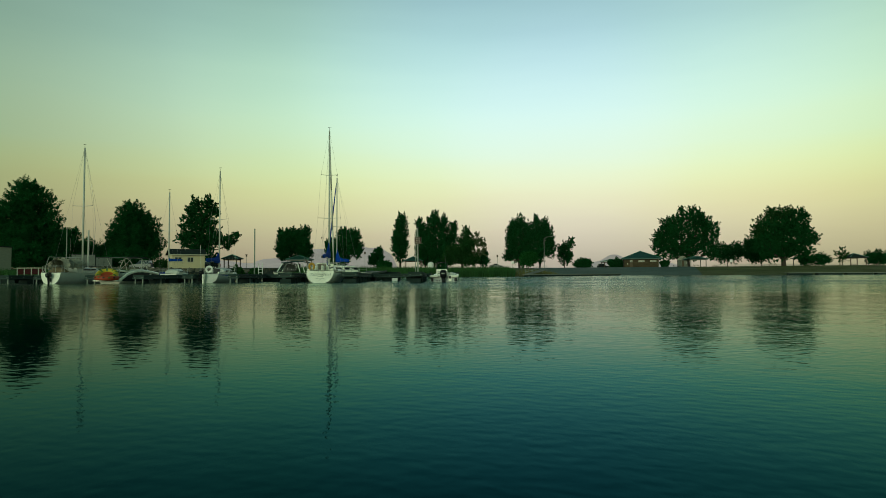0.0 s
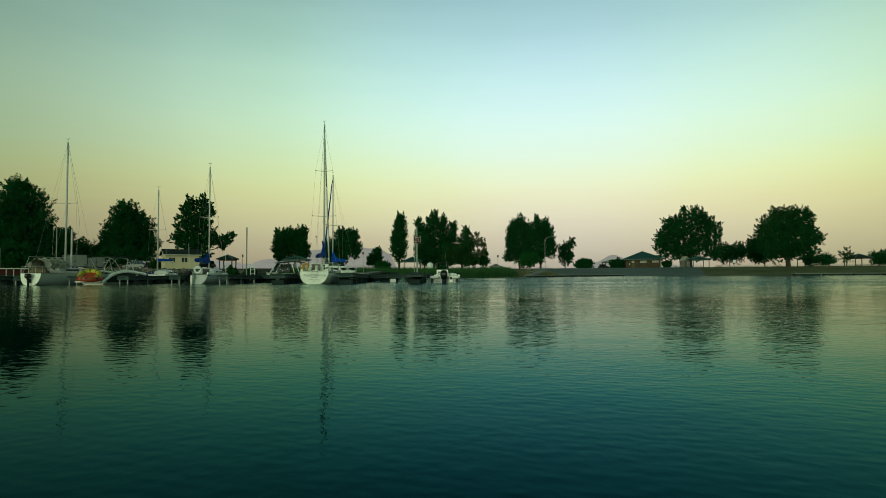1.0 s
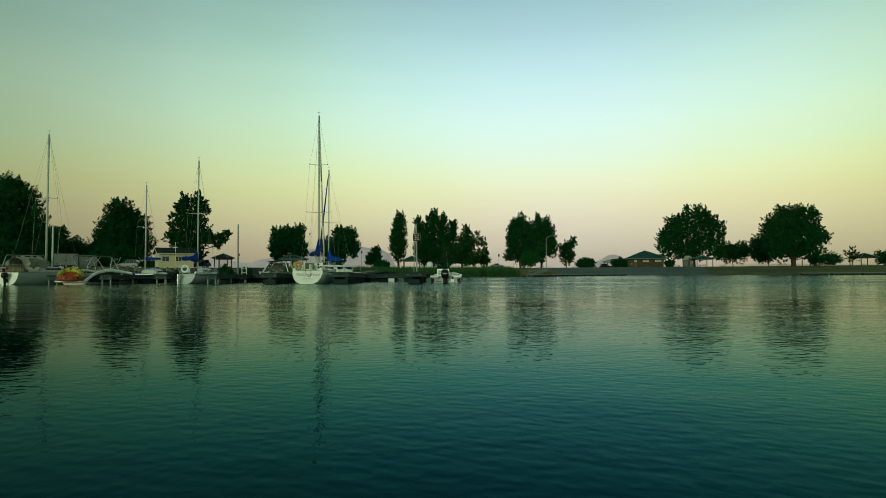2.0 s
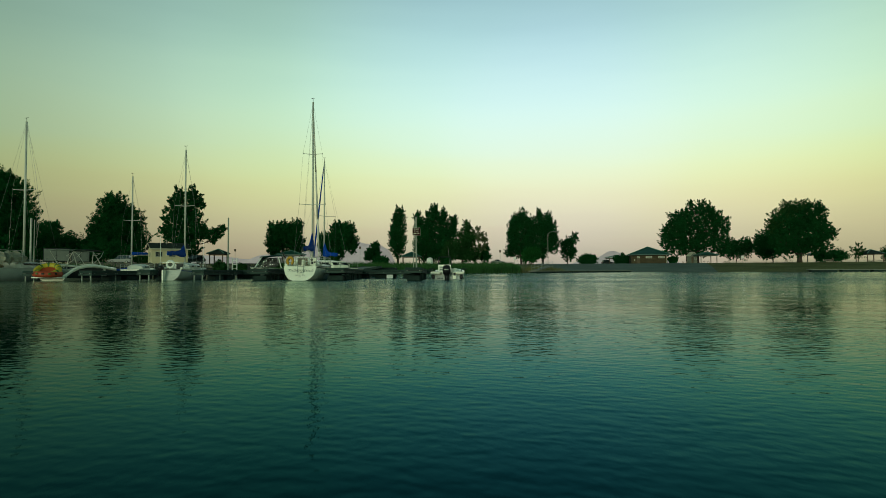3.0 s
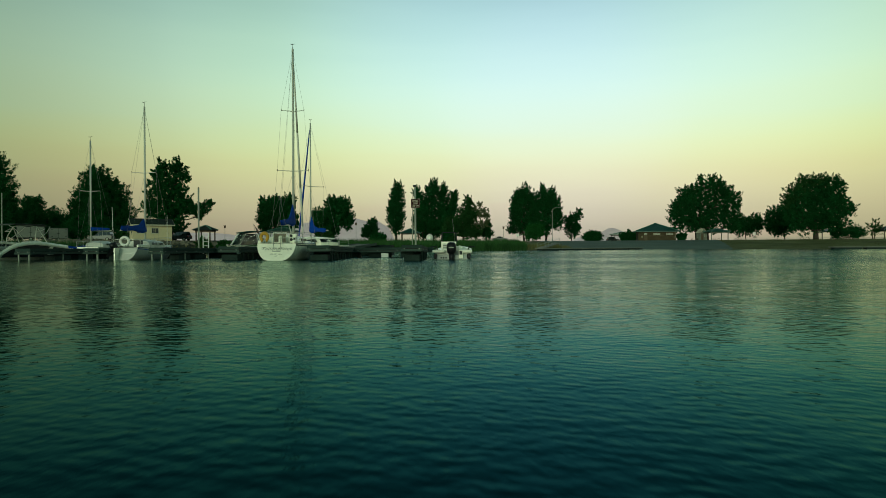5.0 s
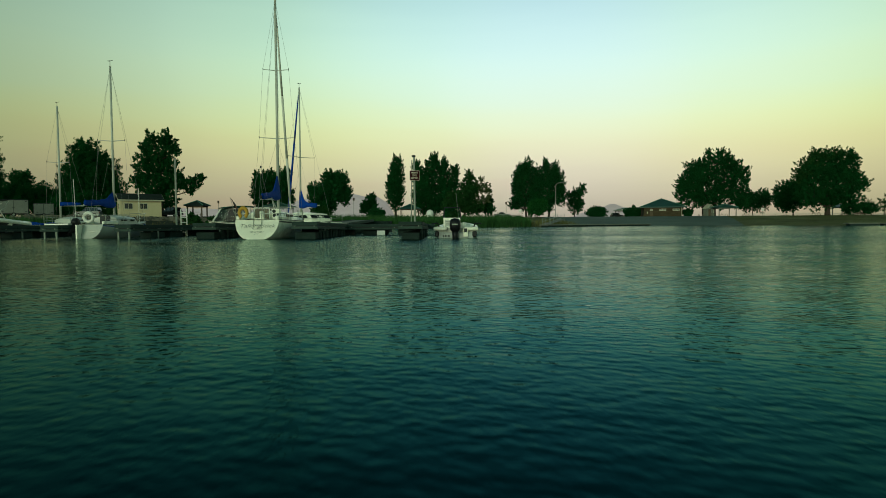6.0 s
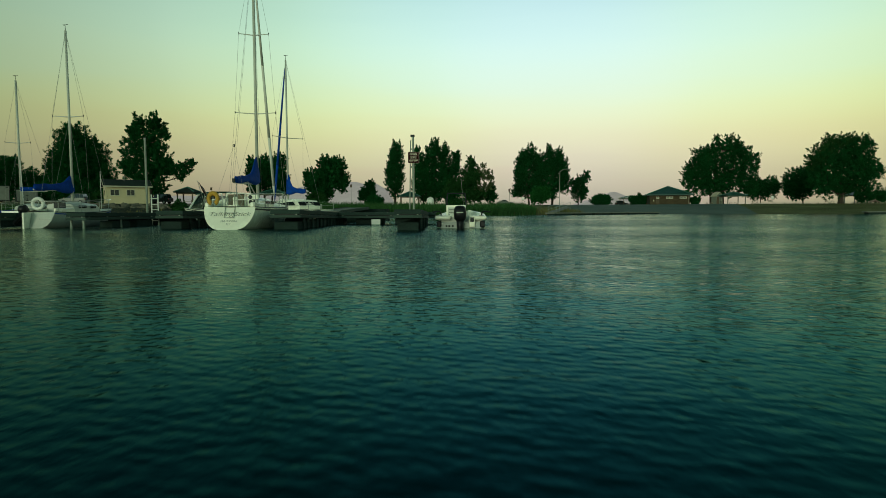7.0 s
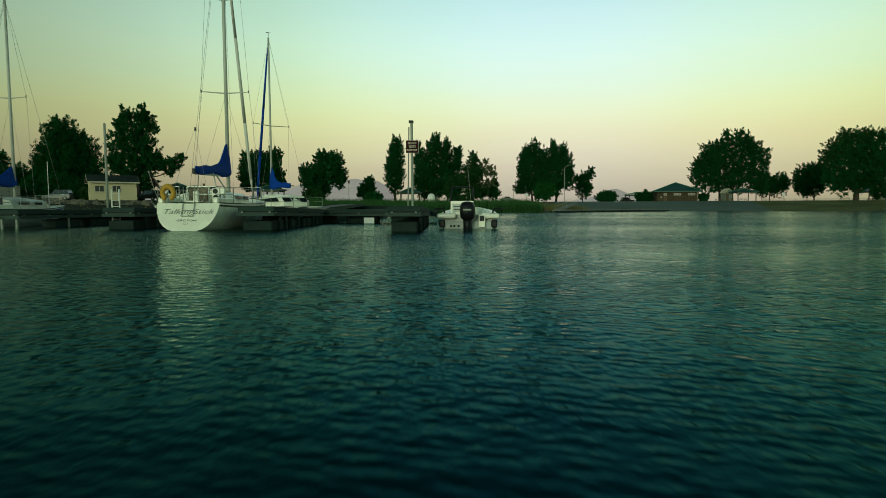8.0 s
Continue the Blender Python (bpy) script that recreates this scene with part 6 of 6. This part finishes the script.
for xa, xb, za, zb in wins:
    wn = new("window")
    wn.parent = house
    m = (xa + xb) / 2
    part("frame", wall_mesh(xa - 0.06, xb + 0.06, za - 0.06, zb + 0.06, -0.03, 0.02, [(xa + 0.04, m - 0.03, za + 0.04, zb - 0.04), (m + 0.03, xb - 0.04, za + 0.04, zb - 0.04)]), TRIM_CREAM, wn)
    for pa, pb in ((xa, m), (m, xb)):
        part("pane", box(pa + 0.02, pb - 0.02, 0.07, 0.09, za + 0.02, zb - 0.02), GLASS_DARK, wn)
    part("curtain", box(xa + 0.03 + 0.68 * (xb - xa) * 0.75, xb - 0.03, 0.16, 0.17, za + 0.03, zb - 0.03), GREY_TARP, wn)
    part("sill", box(xa - 0.1, xb + 0.1, -0.08, 0.0, za - 0.1, za - 0.06), TRIM_CREAM, wn)
part("vent_pipe", cyl((2.8, DEP / 2 - 0.6, EV + 0.8), (2.8, DEP / 2 - 0.6, EV + 1.7), 0.05, n=8), GALV, house)
gw = new("window")
gw.parent = house
part("frame", box(-0.03, -0.005, 1.6, 2.5, 1.4, 2.4, 0.005), TRIM_CREAM, gw)
part("pane", box(-0.04, -0.03, 1.68, 2.42, 1.48, 2.32), GLASS_DARK, gw)


def hip_roof(t, hx, hy, z, rise, over, material, rib, th=0.12, ridge=0.0):
    bm = bmesh.new()
    a, b = hx + over, hy + over
    lo = [bm.verts.new(p) for p in ((-a, -b, z), (a, -b, z), (a, b, z), (-a, b, z))]
    mid = [bm.verts.new(p) for p in ((-a, -b, z + th), (a, -b, z + th), (a, b, z + th), (-a, b, z + th))]
    tops = [bm.verts.new((-ridge - 0.01, 0, z + rise)), bm.verts.new((ridge + 0.01, 0, z + rise))]
    bm.faces.new(lo[::-1])
    for i in range(4):
        bm.faces.new((lo[i], lo[(i + 1) % 4], mid[(i + 1) % 4], mid[i]))
    bm.faces.new((mid[0], mid[1], tops[1], tops[0]))
    bm.faces.new((mid[1], mid[2], tops[1]))
    bm.faces.new((mid[2], mid[3], tops[0], tops[1]))
    bm.faces.new((mid[3], mid[0], tops[0]))
    roof = part("roof", bm, material, t)
    for sx, sy in ((-1, -1), (1, -1), (1, 1), (-1, 1)):
        part("hip_cap", cyl((sx * a, sy * b, z + th + 0.02), (sx * ridge, 0, z + rise + 0.02), 0.09, n=6), rib, roof)
    return roof


# washroom block with a hipped green roof
wash = thing("washroom_building", pose(65.5, 199.0, 2.2, 0, 0, -14), "brown brick washroom block with a hipped green metal roof", "building")
wash.scale.z = 1.12
HX, HY, HT = 5.5, 5.0, 2.65
holes = [(-1.0, 0.85, 1.72, 2.2), (2.75, 4.6, 1.72, 2.2), (-3.7, -2.95, 1.72, 2.2)]
FROSTED = mat("frosted_window", (0.12, 0.13, 0.10), 0.3, vary=0.1, bump=0)
part("wall", wall_mesh(-HX, HX, -0.3, HT, -HY, -HY + 0.25, holes), BRICK, wash)
part("wall", box(-HX, HX, HY - 0.25, HY, -0.3, HT), BRICK, wash)
for s in (-1, 1):
    part("wall", box(s * HX - 0.125 - s * 0.125, s * HX + 0.125 - s * 0.125, -HY + 0.25, HY - 0.25, -0.3, HT), BRICK, wash)
for xa, xb, za, zb in holes:
    wn = new("window")
    wn.parent = wash
    part("frame", wall_mesh(xa - 0.03, xb + 0.03, za - 0.03, zb + 0.03, -HY - 0.04, -HY + 0.02, [(xa + 0.06, xb - 0.06, za + 0.06, zb - 0.06)]), TRIM_CREAM, wn)
    part("pane", box(xa, xb, -HY + 0.08, -HY + 0.1, za, zb), FROSTED, wn)
    if xb - xa > 1:
        part("mullion", box((xa + xb) / 2 - 0.04, (xa + xb) / 2 + 0.04, -HY - 0.03, -HY + 0.08, za + 0.06, zb - 0.06), TRIM_CREAM, wn)
hip_roof(wash, HX, HY, HT, 2.45, 0.95, ROOF_GREEN, ROOF_RIB)
part("fascia_front", box(-HX - 0.96, HX + 0.96, -HY - 0.99, -HY - 0.95, HT - 0.1, HT + 0.12), ROOF_GREEN, wash)
part("door", box(-3.75, -2.85, -HY - 0.03, -HY + 0.02, -0.2, 1.5, 0.01), TIMBER, wash)
part("notice", box(-4.55, -4.3, -HY - 0.03, -HY + 0.01, 1.0, 1.45, 0.01), TRIM_CREAM, wash)
part("downpipe", cyl((5.2, -HY - 0.08, 0), (5.2, -HY - 0.08, HT), 0.05, n=8), TRIM_CREAM, wash)


GREY_POST = mat("weathered_grey_posts", (0.16, 0.17, 0.13), 0.8, vary=0.2)


def shelter(x, y, w, d, eave, rise, label, material=None, rot=0.0, table=True, posts=TIMBER):
    t = thing("picnic_shelter", pose(x, y, height_at(x, y), 0, 0, rot), label, "shelter", "picnic shelters")
    hip_roof(t, w / 2 - 0.4, d / 2 - 0.4, eave, rise, 0.4, material or ROOF_GREEN, ROOF_RIB, 0.14)
    for sx in (-1, 1):
        for sy in (-1, 1):
            part("post", box(sx * (w / 2 - 0.5) - 0.1, sx * (w / 2 - 0.5) + 0.1, sy * (d / 2 - 0.5) - 0.1, sy * (d / 2 - 0.5) + 0.1, -0.2, eave, 0.01), posts, t)
    part("slab", box(-w / 2 + 0.1, w / 2 - 0.1, -d / 2 + 0.1, d / 2 - 0.1, -0.3, 0.06, 0.02), FLOAT, t)
    for sy in (-1, 1):
        part("beam", box(-w / 2 + 0.3, w / 2 - 0.3, sy * (d / 2 - 0.5) - 0.06, sy * (d / 2 - 0.5) + 0.06, eave - 0.22, eave - 0.01, 0.005), posts, t)
    if table:
        picnic_table(x, y, height_at(x, y) + 0.06, rot + 8)
    return t


def picnic_table(x, y, z, rot):
    t = thing("picnic_table", pose(x, y, z, 0, 0, rot), "pale wooden picnic table with two benches", "table", "picnic tables")
    for k in range(4):
        part("top_board", box(-0.95, 0.95, -0.38 + 0.195 * k, -0.2 + 0.195 * k, 0.71, 0.75, 0.005), TRIM_CREAM, t)
    for s in (-1, 1):
        part("bench", box(-0.95, 0.95, s * 0.72 - 0.13, s * 0.72 + 0.13, 0.42, 0.46, 0.005), TRIM_CREAM, t)
        part("frame_leg", pipe([(s * 0.7, -0.72, 0), (s * 0.7, -0.2, 0.7), (s * 0.7, 0.2, 0.7), (s * 0.7, 0.72, 0)], 0.04, 6), TIMBER, t)
        part("bench_rail", cyl((s * 0.7, -0.8, 0.4), (s * 0.7, 0.8, 0.4), 0.035, n=6), TIMBER, t)


shelter(-48.3, 129, 3.7, 3.4, 2.05, 1.05, "dark-roofed picnic shelter on timber posts beside the bank", ROOF_DARK)
shelter(-11.4, 186, 6.0, 5.0, 2.5, 1.5, "green-roofed picnic shelter behind the reeds")
shelter(-37.6, 146, 6.0, 5.0, 2.2, 1.1, "green hip-roofed picnic shelter before a round tree", posts=GREY_POST)
shelter(78.8, 186, 5.8, 5.0, 2.45, 1.1, "dark green picnic shelter under a broad tree", posts=GREY_POST)
shelter(63.0, 226, 7.2, 5.5, 2.5, 1.1, "grey-roofed picnic shelter beside parked cars", GREY_TARP)
shelter(112, 184, 5.4, 5, 2.5, 1.2, "dark green picnic shelter on the bank", posts=GREY_POST)
shelter(129, 186, 5.8, 5, 2.7, 1.4, "dark-roofed picnic shelter on the open bank", ROOF_DARK)
for px_, py_, pr in ((90.5, 163, 5), (99, 160, 80), (86, 188, 20), (74, 190, 0)):
    picnic_table(px_, py_, height_at(px_, py_), pr)

kiosk = thing("kiosk", pose(76.4, 189, 2.45, 0, 0, 12), "small white gabled kiosk with a dark opening", "kiosk")
bm = loft([[(-1.1, 0, 0), (1.1, 0, 0), (1.1, 0, 2.3), (0, 0, 3.3), (-1.1, 0, 2.3)], [(-1.1, 2, 0), (1.1, 2, 0), (1.1, 2, 2.3), (0, 2, 3.3), (-1.1, 2, 2.3)]])
part("body", bm, GREY_POST, kiosk)
for s in (-1, 1):
    part("roof_slope", loft([[(s * 1.35, -0.15, 2.12), (0, -0.15, 3.36), (0, -0.15, 3.44), (s * 1.35, -0.15, 2.2)], [(s * 1.35, 2.15, 2.12), (0, 2.15, 3.36), (0, 2.15, 3.44), (s * 1.35, 2.15, 2.2)]]), TRIM_CREAM, kiosk)
part("door", box(-0.9, -0.15, -0.03, 0.01, 0.05, 2.0, 0.01), TIMBER, kiosk)
part("window", box(0.15, 0.85, -0.03, 0.01, 0.9, 1.9, 0.01), GREY_TARP, kiosk)


# ---- vehicles, trailers, stored things ----
def car(x, y, rot, paint, label, tall=1.72, length=4.4, suv=True):
    t = thing("car", pose(x, y, height_at(x, y) + 0.07, 0, 0, rot), label, "car", "parked cars")
    h = length / 2
    prof = [(-h, 0.35), (-h + 0.05, 0.9), (-h + 0.2, 1.0), (-h + (0.25 if suv else 0.9), 1.05), (h - 1.15, 0.98), (h - 0.12, 0.82), (h, 0.6), (h, 0.35)]
    rings = [[(x_, s * w, z) for x_, z in prof] for s, w in ((-1, 0.86), (1, 0.86))]
    bm = loft(rings)
    bmesh.ops.bevel(bm, geom=list(bm.edges), offset=0.05, segments=2, affect="EDGES")
    part("body", bm, paint, t)
    top = [(-h + (0.22 if suv else 0.95), 1.0), (-h + (0.45 if suv else 1.45), tall), (h - 2.05, tall), (h - 1.25, 0.98)]
    bm = loft([[(x_, s * (0.8 if z < 1.2 else 0.62), z) for x_, z in top] for s in (-1, 1)])
    part("greenhouse", bm, GLASS_DARK, t)
    part("roof", box(-h + (0.42 if suv else 1.4), h - 2.0, -0.64, 0.64, tall - 0.04, tall + 0.03, 0.02), paint, t)
    for q in (0.2, 0.48, 0.76):
        xx = -h + 0.3 + q * (length - 1.6)
        for s in (-1, 1):
            part("pillar", cyl((xx, s * 0.81, 1.0), (xx + 0.06, s * 0.64, tall), 0.05, n=6), paint, t)
    for wx in (-h + 0.8, h - 0.85):
        for s in (-1, 1):
            w = part("wheel", cyl((wx, s * 0.72, 0.33), (wx, s * 0.9, 0.33), 0.33, n=16), TYRE, t)
            part("rim", cyl((wx, s * 0.895, 0.33), (wx, s * 0.91, 0.33), 0.2, n=12), GALV, w)
    for s in (-1, 1):
        part("headlight", box(h - 0.06, h + 0.01, s * 0.65 - 0.14, s * 0.65 + 0.14, 0.62, 0.76, 0.01), WHITE_PAINT, t)
        part("tail_light", box(-h - 0.01, -h + 0.06, s * 0.7 - 0.08, s * 0.7 + 0.08, 0.7, 0.95, 0.01), RED_PAINT, t)
    return t


car(-66.2, 124.5, 186, SILVER, "silver sport utility car parked beside the house")
car(-52.8, 127.5, 175, DARK_TRIM, "dark car parked behind the cream house")
car(-60.8, 133, 10, DARK_TRIM, "dark car parked under the tree")
car(66.6, 222, 15, RED_PAINT, "red car parked beside the picnic shelter", 1.4, 4.5, False)
car(60.4, 228, 5, DARK_TRIM, "dark vehicle parked under the shelter")
car(15.5, 190, 4, SILVER, "pale car parked behind the reeds", 1.45, 4.4, False)


def box_trailer(x, y, rot, L, Wd, H, label, paint):
    t = thing("box_trailer", pose(x, y, height_at(x, y) + 0.07, 0, 0, rot), label, "trailer", "box trailers")
    part("body", box(-L / 2, L / 2, -Wd / 2, Wd / 2, 0.5, 0.5 + H, 0.06, seg=2), paint, t)
    part("chassis", box(-L / 2 - 0.8, L / 2, -Wd / 2 + 0.1, Wd / 2 - 0.1, 0.36, 0.49, 0.01), DARK_TRIM, t)
    for s in (-1, 1):
        w = part("wheel", cyl((0, s * (Wd / 2 - 0.16), 0.33), (0, s * (Wd / 2 + 0.04), 0.33), 0.33, n=16), TYRE, t)
        part("rim", cyl((0, s * (Wd / 2 + 0.03), 0.33), (0, s * (Wd / 2 + 0.06), 0.33), 0.18, n=12), GALV, w)
    for k in (-1, 1):
        part("corner_post", box(k * L / 2 - 0.05, k * L / 2 + 0.05, -Wd / 2 - 0.02, -Wd / 2 + 0.05, 0.5, 0.5 + H, 0.01), DARK_TRIM, t, "dark corner frame")
    for k in (-1, 1):
        d = part("door", box(min(0.03 * k, k * (L / 2 - 0.2)), max(0.03 * k, k * (L / 2 - 0.2)), -Wd / 2 - 0.03, -Wd / 2 - 0.004, 0.62, 0.36 + H, 0.01), paint, t)
        for hz in (0.85, 0.2 + H):
            part("hinge", box(k * (L / 2 - 0.45), k * (L / 2 - 0.45) + 0.26, -Wd / 2 - 0.05, -Wd / 2 - 0.03, hz - 0.04, hz + 0.04, 0.005), DARK_TRIM, d)
    part("door_gap", box(-0.03, 0.03, -Wd / 2 - 0.012, -Wd / 2 - 0.002, 0.62, 0.36 + H), DARK_TRIM, t)
    part("top_rail", box(-L / 2, L / 2, -Wd / 2 - 0.025, -Wd / 2 + 0.04, 0.4 + H, 0.52 + H, 0.01), DARK_TRIM, t, "dark frame along the roof edge")
    part("door_latch", box(-0.2, 0.2, -Wd / 2 - 0.06, -Wd / 2 - 0.03, 1.4, 1.48, 0.01), DARK_TRIM, t)
    return t


# white panels darkened to grey, with the shade on them in the colour
TRAILER_PAINT = mat("shaded_white_trailer_panels", (0.15, 0.16, 0.13), 0.6, vary=0.2, scale=0.8, fine=6)
box_trailer(-73.2, 115.5, 36, 4.0, 2.1, 2.3, "grey-white enclosed box trailer parked on the gravel", TRAILER_PAINT)
box_trailer(-74.8, 125, 36, 3.1, 2.2, 2.0, "white enclosed trailer with dark corner frames", TRAILER_PAINT)

shed = thing("storage_shed", pose(-84.2, 105, height_at(-83, 105), 0, 0, 4), "plain cream storage shed at the end of the docks", "shed")
part("wall", box(-3, 3, -2, 2, 0, 4.3, 0.02), mat("dull_beige_siding", (0.3, 0.3, 0.21), 0.85, vary=0.12, fine=8, stretch=(1, 1, 5), spec=0.1), shed)
part("roof", box(-3.2, 3.2, -2.2, 2.2, 4.3, 4.45, 0.02), ROOF_DARK, shed)
part("door", box(0.6, 1.6, -2.04, -2.0, 0.05, 2.1, 0.01), TRIM_CREAM, shed)

rail = thing("dock_fence", pose(0, 0, 0.74), "maroon and white low fence on the dock", "fence")
for k in range(5):
    part("post", box(-45.6 + 0.75 * k, -45.52 + 0.75 * k, 60.9, 60.98, -0.02, 0.85, 0.005), GALV, rail)
for k in range(4):
    part("panel", box(-45.5 + 0.75 * k, -44.87 + 0.75 * k, 60.92, 60.95, 0.12, 0.68, 0.01), SIGN_RED, rail, "maroon panel")
part("top_rail", box(-45.62, -42.5, 60.9, 60.98, 0.76, 0.83, 0.005), TRIM_CREAM, rail)


def slim_pole(x, y, h, r, label, head=None, name="pole"):
    t = thing(name, pose(x, y, max(0, height_at(x, y)) - 0.1), label, "pole", "poles")
    part("shaft", cyl((0, 0, 0), (0, 0, h), r, r * 0.7, 8), GALV, t)
    if head == "box":
        part("box", box(-0.18, 0.18, -0.14, 0.14, h, h + 0.5, 0.02), TIMBER, t)
        part("box_roof", box(-0.24, 0.24, -0.2, 0.2, h + 0.5, h + 0.56, 0.01), ROOF_DARK, t)
    if head == "sign":
        part("plate", box(-0.45, 0.45, -0.06, -0.03, h - 0.9, h, 0.01), WHITE_PAINT, t, "plain white sign plate")
    if head == "lamp":
        part("arm", pipe([(0, 0, h), (0.9, 0, h + 0.6), (2.4, 0, h + 0.8)], 0.06, 6), GALV, t)
        part("lamp_head", box(2.2, 3.0, -0.15, 0.15, h + 0.7, h + 0.85, 0.03), GALV, t)
    return t


slim_pole(31.2, 190, 9.6, 0.1, "tall curved street lamp by the poplars", "lamp", "street_lamp")
slim_pole(-66.3, 100, 7.8, 0.09, "bare grey pole on the bank")
slim_pole(-57.0, 124, 3.9, 0.04, "thin pale mast standing behind the house")
slim_pole(-20.0, 138, 3.6, 0.05, "nest box on a thin post among reeds", "box")
slim_pole(-52.5, 150, 3.4, 0.06, "nest box on a post behind the bank", "box")
slim_pole(12.5, 150, 3.2, 0.06, "nest box on a post above the reeds", "box")
slim_pole(92.5, 191, 2.6, 0.05, "white notice sign on a post by the trees", "sign")
slim_pole(21.5, 196, 2.6, 0.06, "pale notice sign beside the poplars", "sign")

tank = thing("storage_tank", pose(-4.4, 139, height_at(-4.4, 139)), "white domed storage tank behind the reeds", "tank")
part("dome", loft([[(r * math.cos(a), r * math.sin(a), z) for a in (2 * math.pi * k / 18 for k in range(18))] for z, r in ((0, 0.72), (1.2, 0.74), (1.6, 0.66), (1.85, 0.45), (1.95, 0.12))]), WHITE_PAINT, tank, smooth=True)
part("hatch", cyl((0, 0, 1.93), (0, 0, 2.05), 0.14, n=10), GALV, tank)

# rail fence on the far bank
fence = thing("rail_fence", pose(0, 0, 0), "low grey rail fence along the far bank", "fence")
fpts = [(93 + 3.2 * k, 203 - 0.3 * k) for k in range(17)]
for x, y in fpts:
    z = height_at(x, y)
    part("post", box(x - 0.09, x + 0.09, y - 0.09, y + 0.09, z - 0.2, z + 1.0, 0.01), TRIM_CREAM, fence)
for (xa, ya), (xb, yb) in zip(fpts, fpts[1:]):
    za, zb = height_at(xa, ya), height_at(xb, yb)
    for h in (0.5, 0.88):
        part("rail", cyl((xa, ya, za + h), (xb, yb, zb + h), 0.06, n=6), TRIM_CREAM, fence)

# launch ramp docks
def low_dock(x0, y0, x1, y1, w, top, label, pale):
    L = math.hypot(x1 - x0, y1 - y0)
    t = thing("launch_dock", pose(x0, y0, 0, 0, 0, math.degrees(math.atan2(y1 - y0, x1 - x0))), label, "dock", "launch docks")
    n = max(1, round(L / 6))
    for k in range(n):
        part("section", box(L * k / n, L * (k + 1) / n - 0.08, -w / 2, w / 2, top - 0.16, top, 0.02), DOCK_PLANK if pale else DOCK_WOOD, t)
        part("edge_board", box(L * k / n, L * (k + 1) / n - 0.08, -w / 2 - 0.06, -w / 2, top - 0.14, top - 0.02, 0.01), GREY_POST if pale else DOCK_LOW, t)
        part("float", box(L * k / n + 0.4, L * (k + 1) / n - 0.5, -w / 2 + 0.1, w / 2 - 0.1, -0.3, top - 0.16, 0.03), FLOAT, t)
    return t


low_dock(15.4, 117.2, 40.5, 138.8, 1.8, 0.42, "long low grey launch dock beside the ramp", True)
low_dock(73.5, 127.6, 112, 119.5, 1.8, 0.5, "low pale launch dock along the far bank", True)
lr = thing("ramp_railing", pose(0, 0, 0), "pale pipe railing down to the launch dock", "railing")
rp = [(21.0, 134.0, 1.35), (19.6, 130.6, 1.05), (18.2, 127.2, 0.8), (16.9, 123.8, 0.6), (15.8, 120.6, 0.45)]
for dx in (0, 1.3):
    for x, y, z in rp:
        part("post", cyl((x + dx, y - dx * 0.4, z - 0.4), (x + dx, y - dx * 0.4, z + 1.0), 0.035, n=6), GALV, lr)
    for h in (0.5, 1.0):
        part("rail", pipe([(x + dx, y - dx * 0.4, z + h) for x, y, z in rp], 0.03, 6), GALV, lr)
part("walkway", loft([[(x, y, z), (x + 1.3, y - 0.52, z), (x + 1.3, y - 0.52, z + 0.1), (x, y, z + 0.1)] for x, y, z in rp]), DOCK_PLANK, lr)

for bx, by, sc, sd in ((-37, 101, 0.75, 61), (-33, 99, 0.7, 63), (-27.5, 141, 1.4, 65), (-76, 130, 1.6, 66), (-62.5, 126, 1.2, 67), (-15.5, 139, 1.2, 68)):
    tree(bx, by, [(0, 0.9 * sc, 1.1 * sc, 0.9 * sc), (0.9 * sc, 0.7 * sc, 0.8 * sc, 0.7 * sc), (-0.8 * sc, 0.8 * sc, 0.8 * sc, 0.7 * sc)], sd, "low scrubby green shrub on the bank", clump=0.55, leaf=0.3, name="bush", trunks=((0, 0, 0.06),), material=LEAF_OLIVE if sd % 2 else LEAF, group="shrubs")

# ---- rocks along the bank, last ----
bank = thing("riprap_bank", pose(0, 0, 0), "row of rough pale brown riprap rocks along the bank", "rocks")
rock_meshes = []
for k in range(7):
    bm = bmesh.new()
    bmesh.ops.create_icosphere(bm, subdivisions=1, radius=0.5)
    rr = random.Random(k)
    for v in bm.verts:
        v.co *= 0.75 + 0.5 * rr.random()
        v.co.z *= 0.75
    me = bpy.data.meshes.new("rock")
    bm.to_mesh(me)
    bm.free()
    me.materials.append(ROCK)
    rock_meshes.append(me)
rr = random.Random(5)
for k in range(230):
    x = -66 + 30 * rr.random()
    d = rr.random()
    y = 105.5 + 4.4 * d + 0.1 * (x + 50) * (0.6 if x > -50 else 0.0)
    o = new("rock", rock_meshes[k % 7])
    o.parent = bank
    s = 0.55 + 0.75 * rr.random()
    o.matrix_local = pose(x, y, height_at(x, y) + 0.02 + 0.12 * d, 360 * rr.random(), 40 * rr.random(), 360 * rr.random()) @ Matrix.Diagonal((s * 1.25, s, s * 0.9, 1))
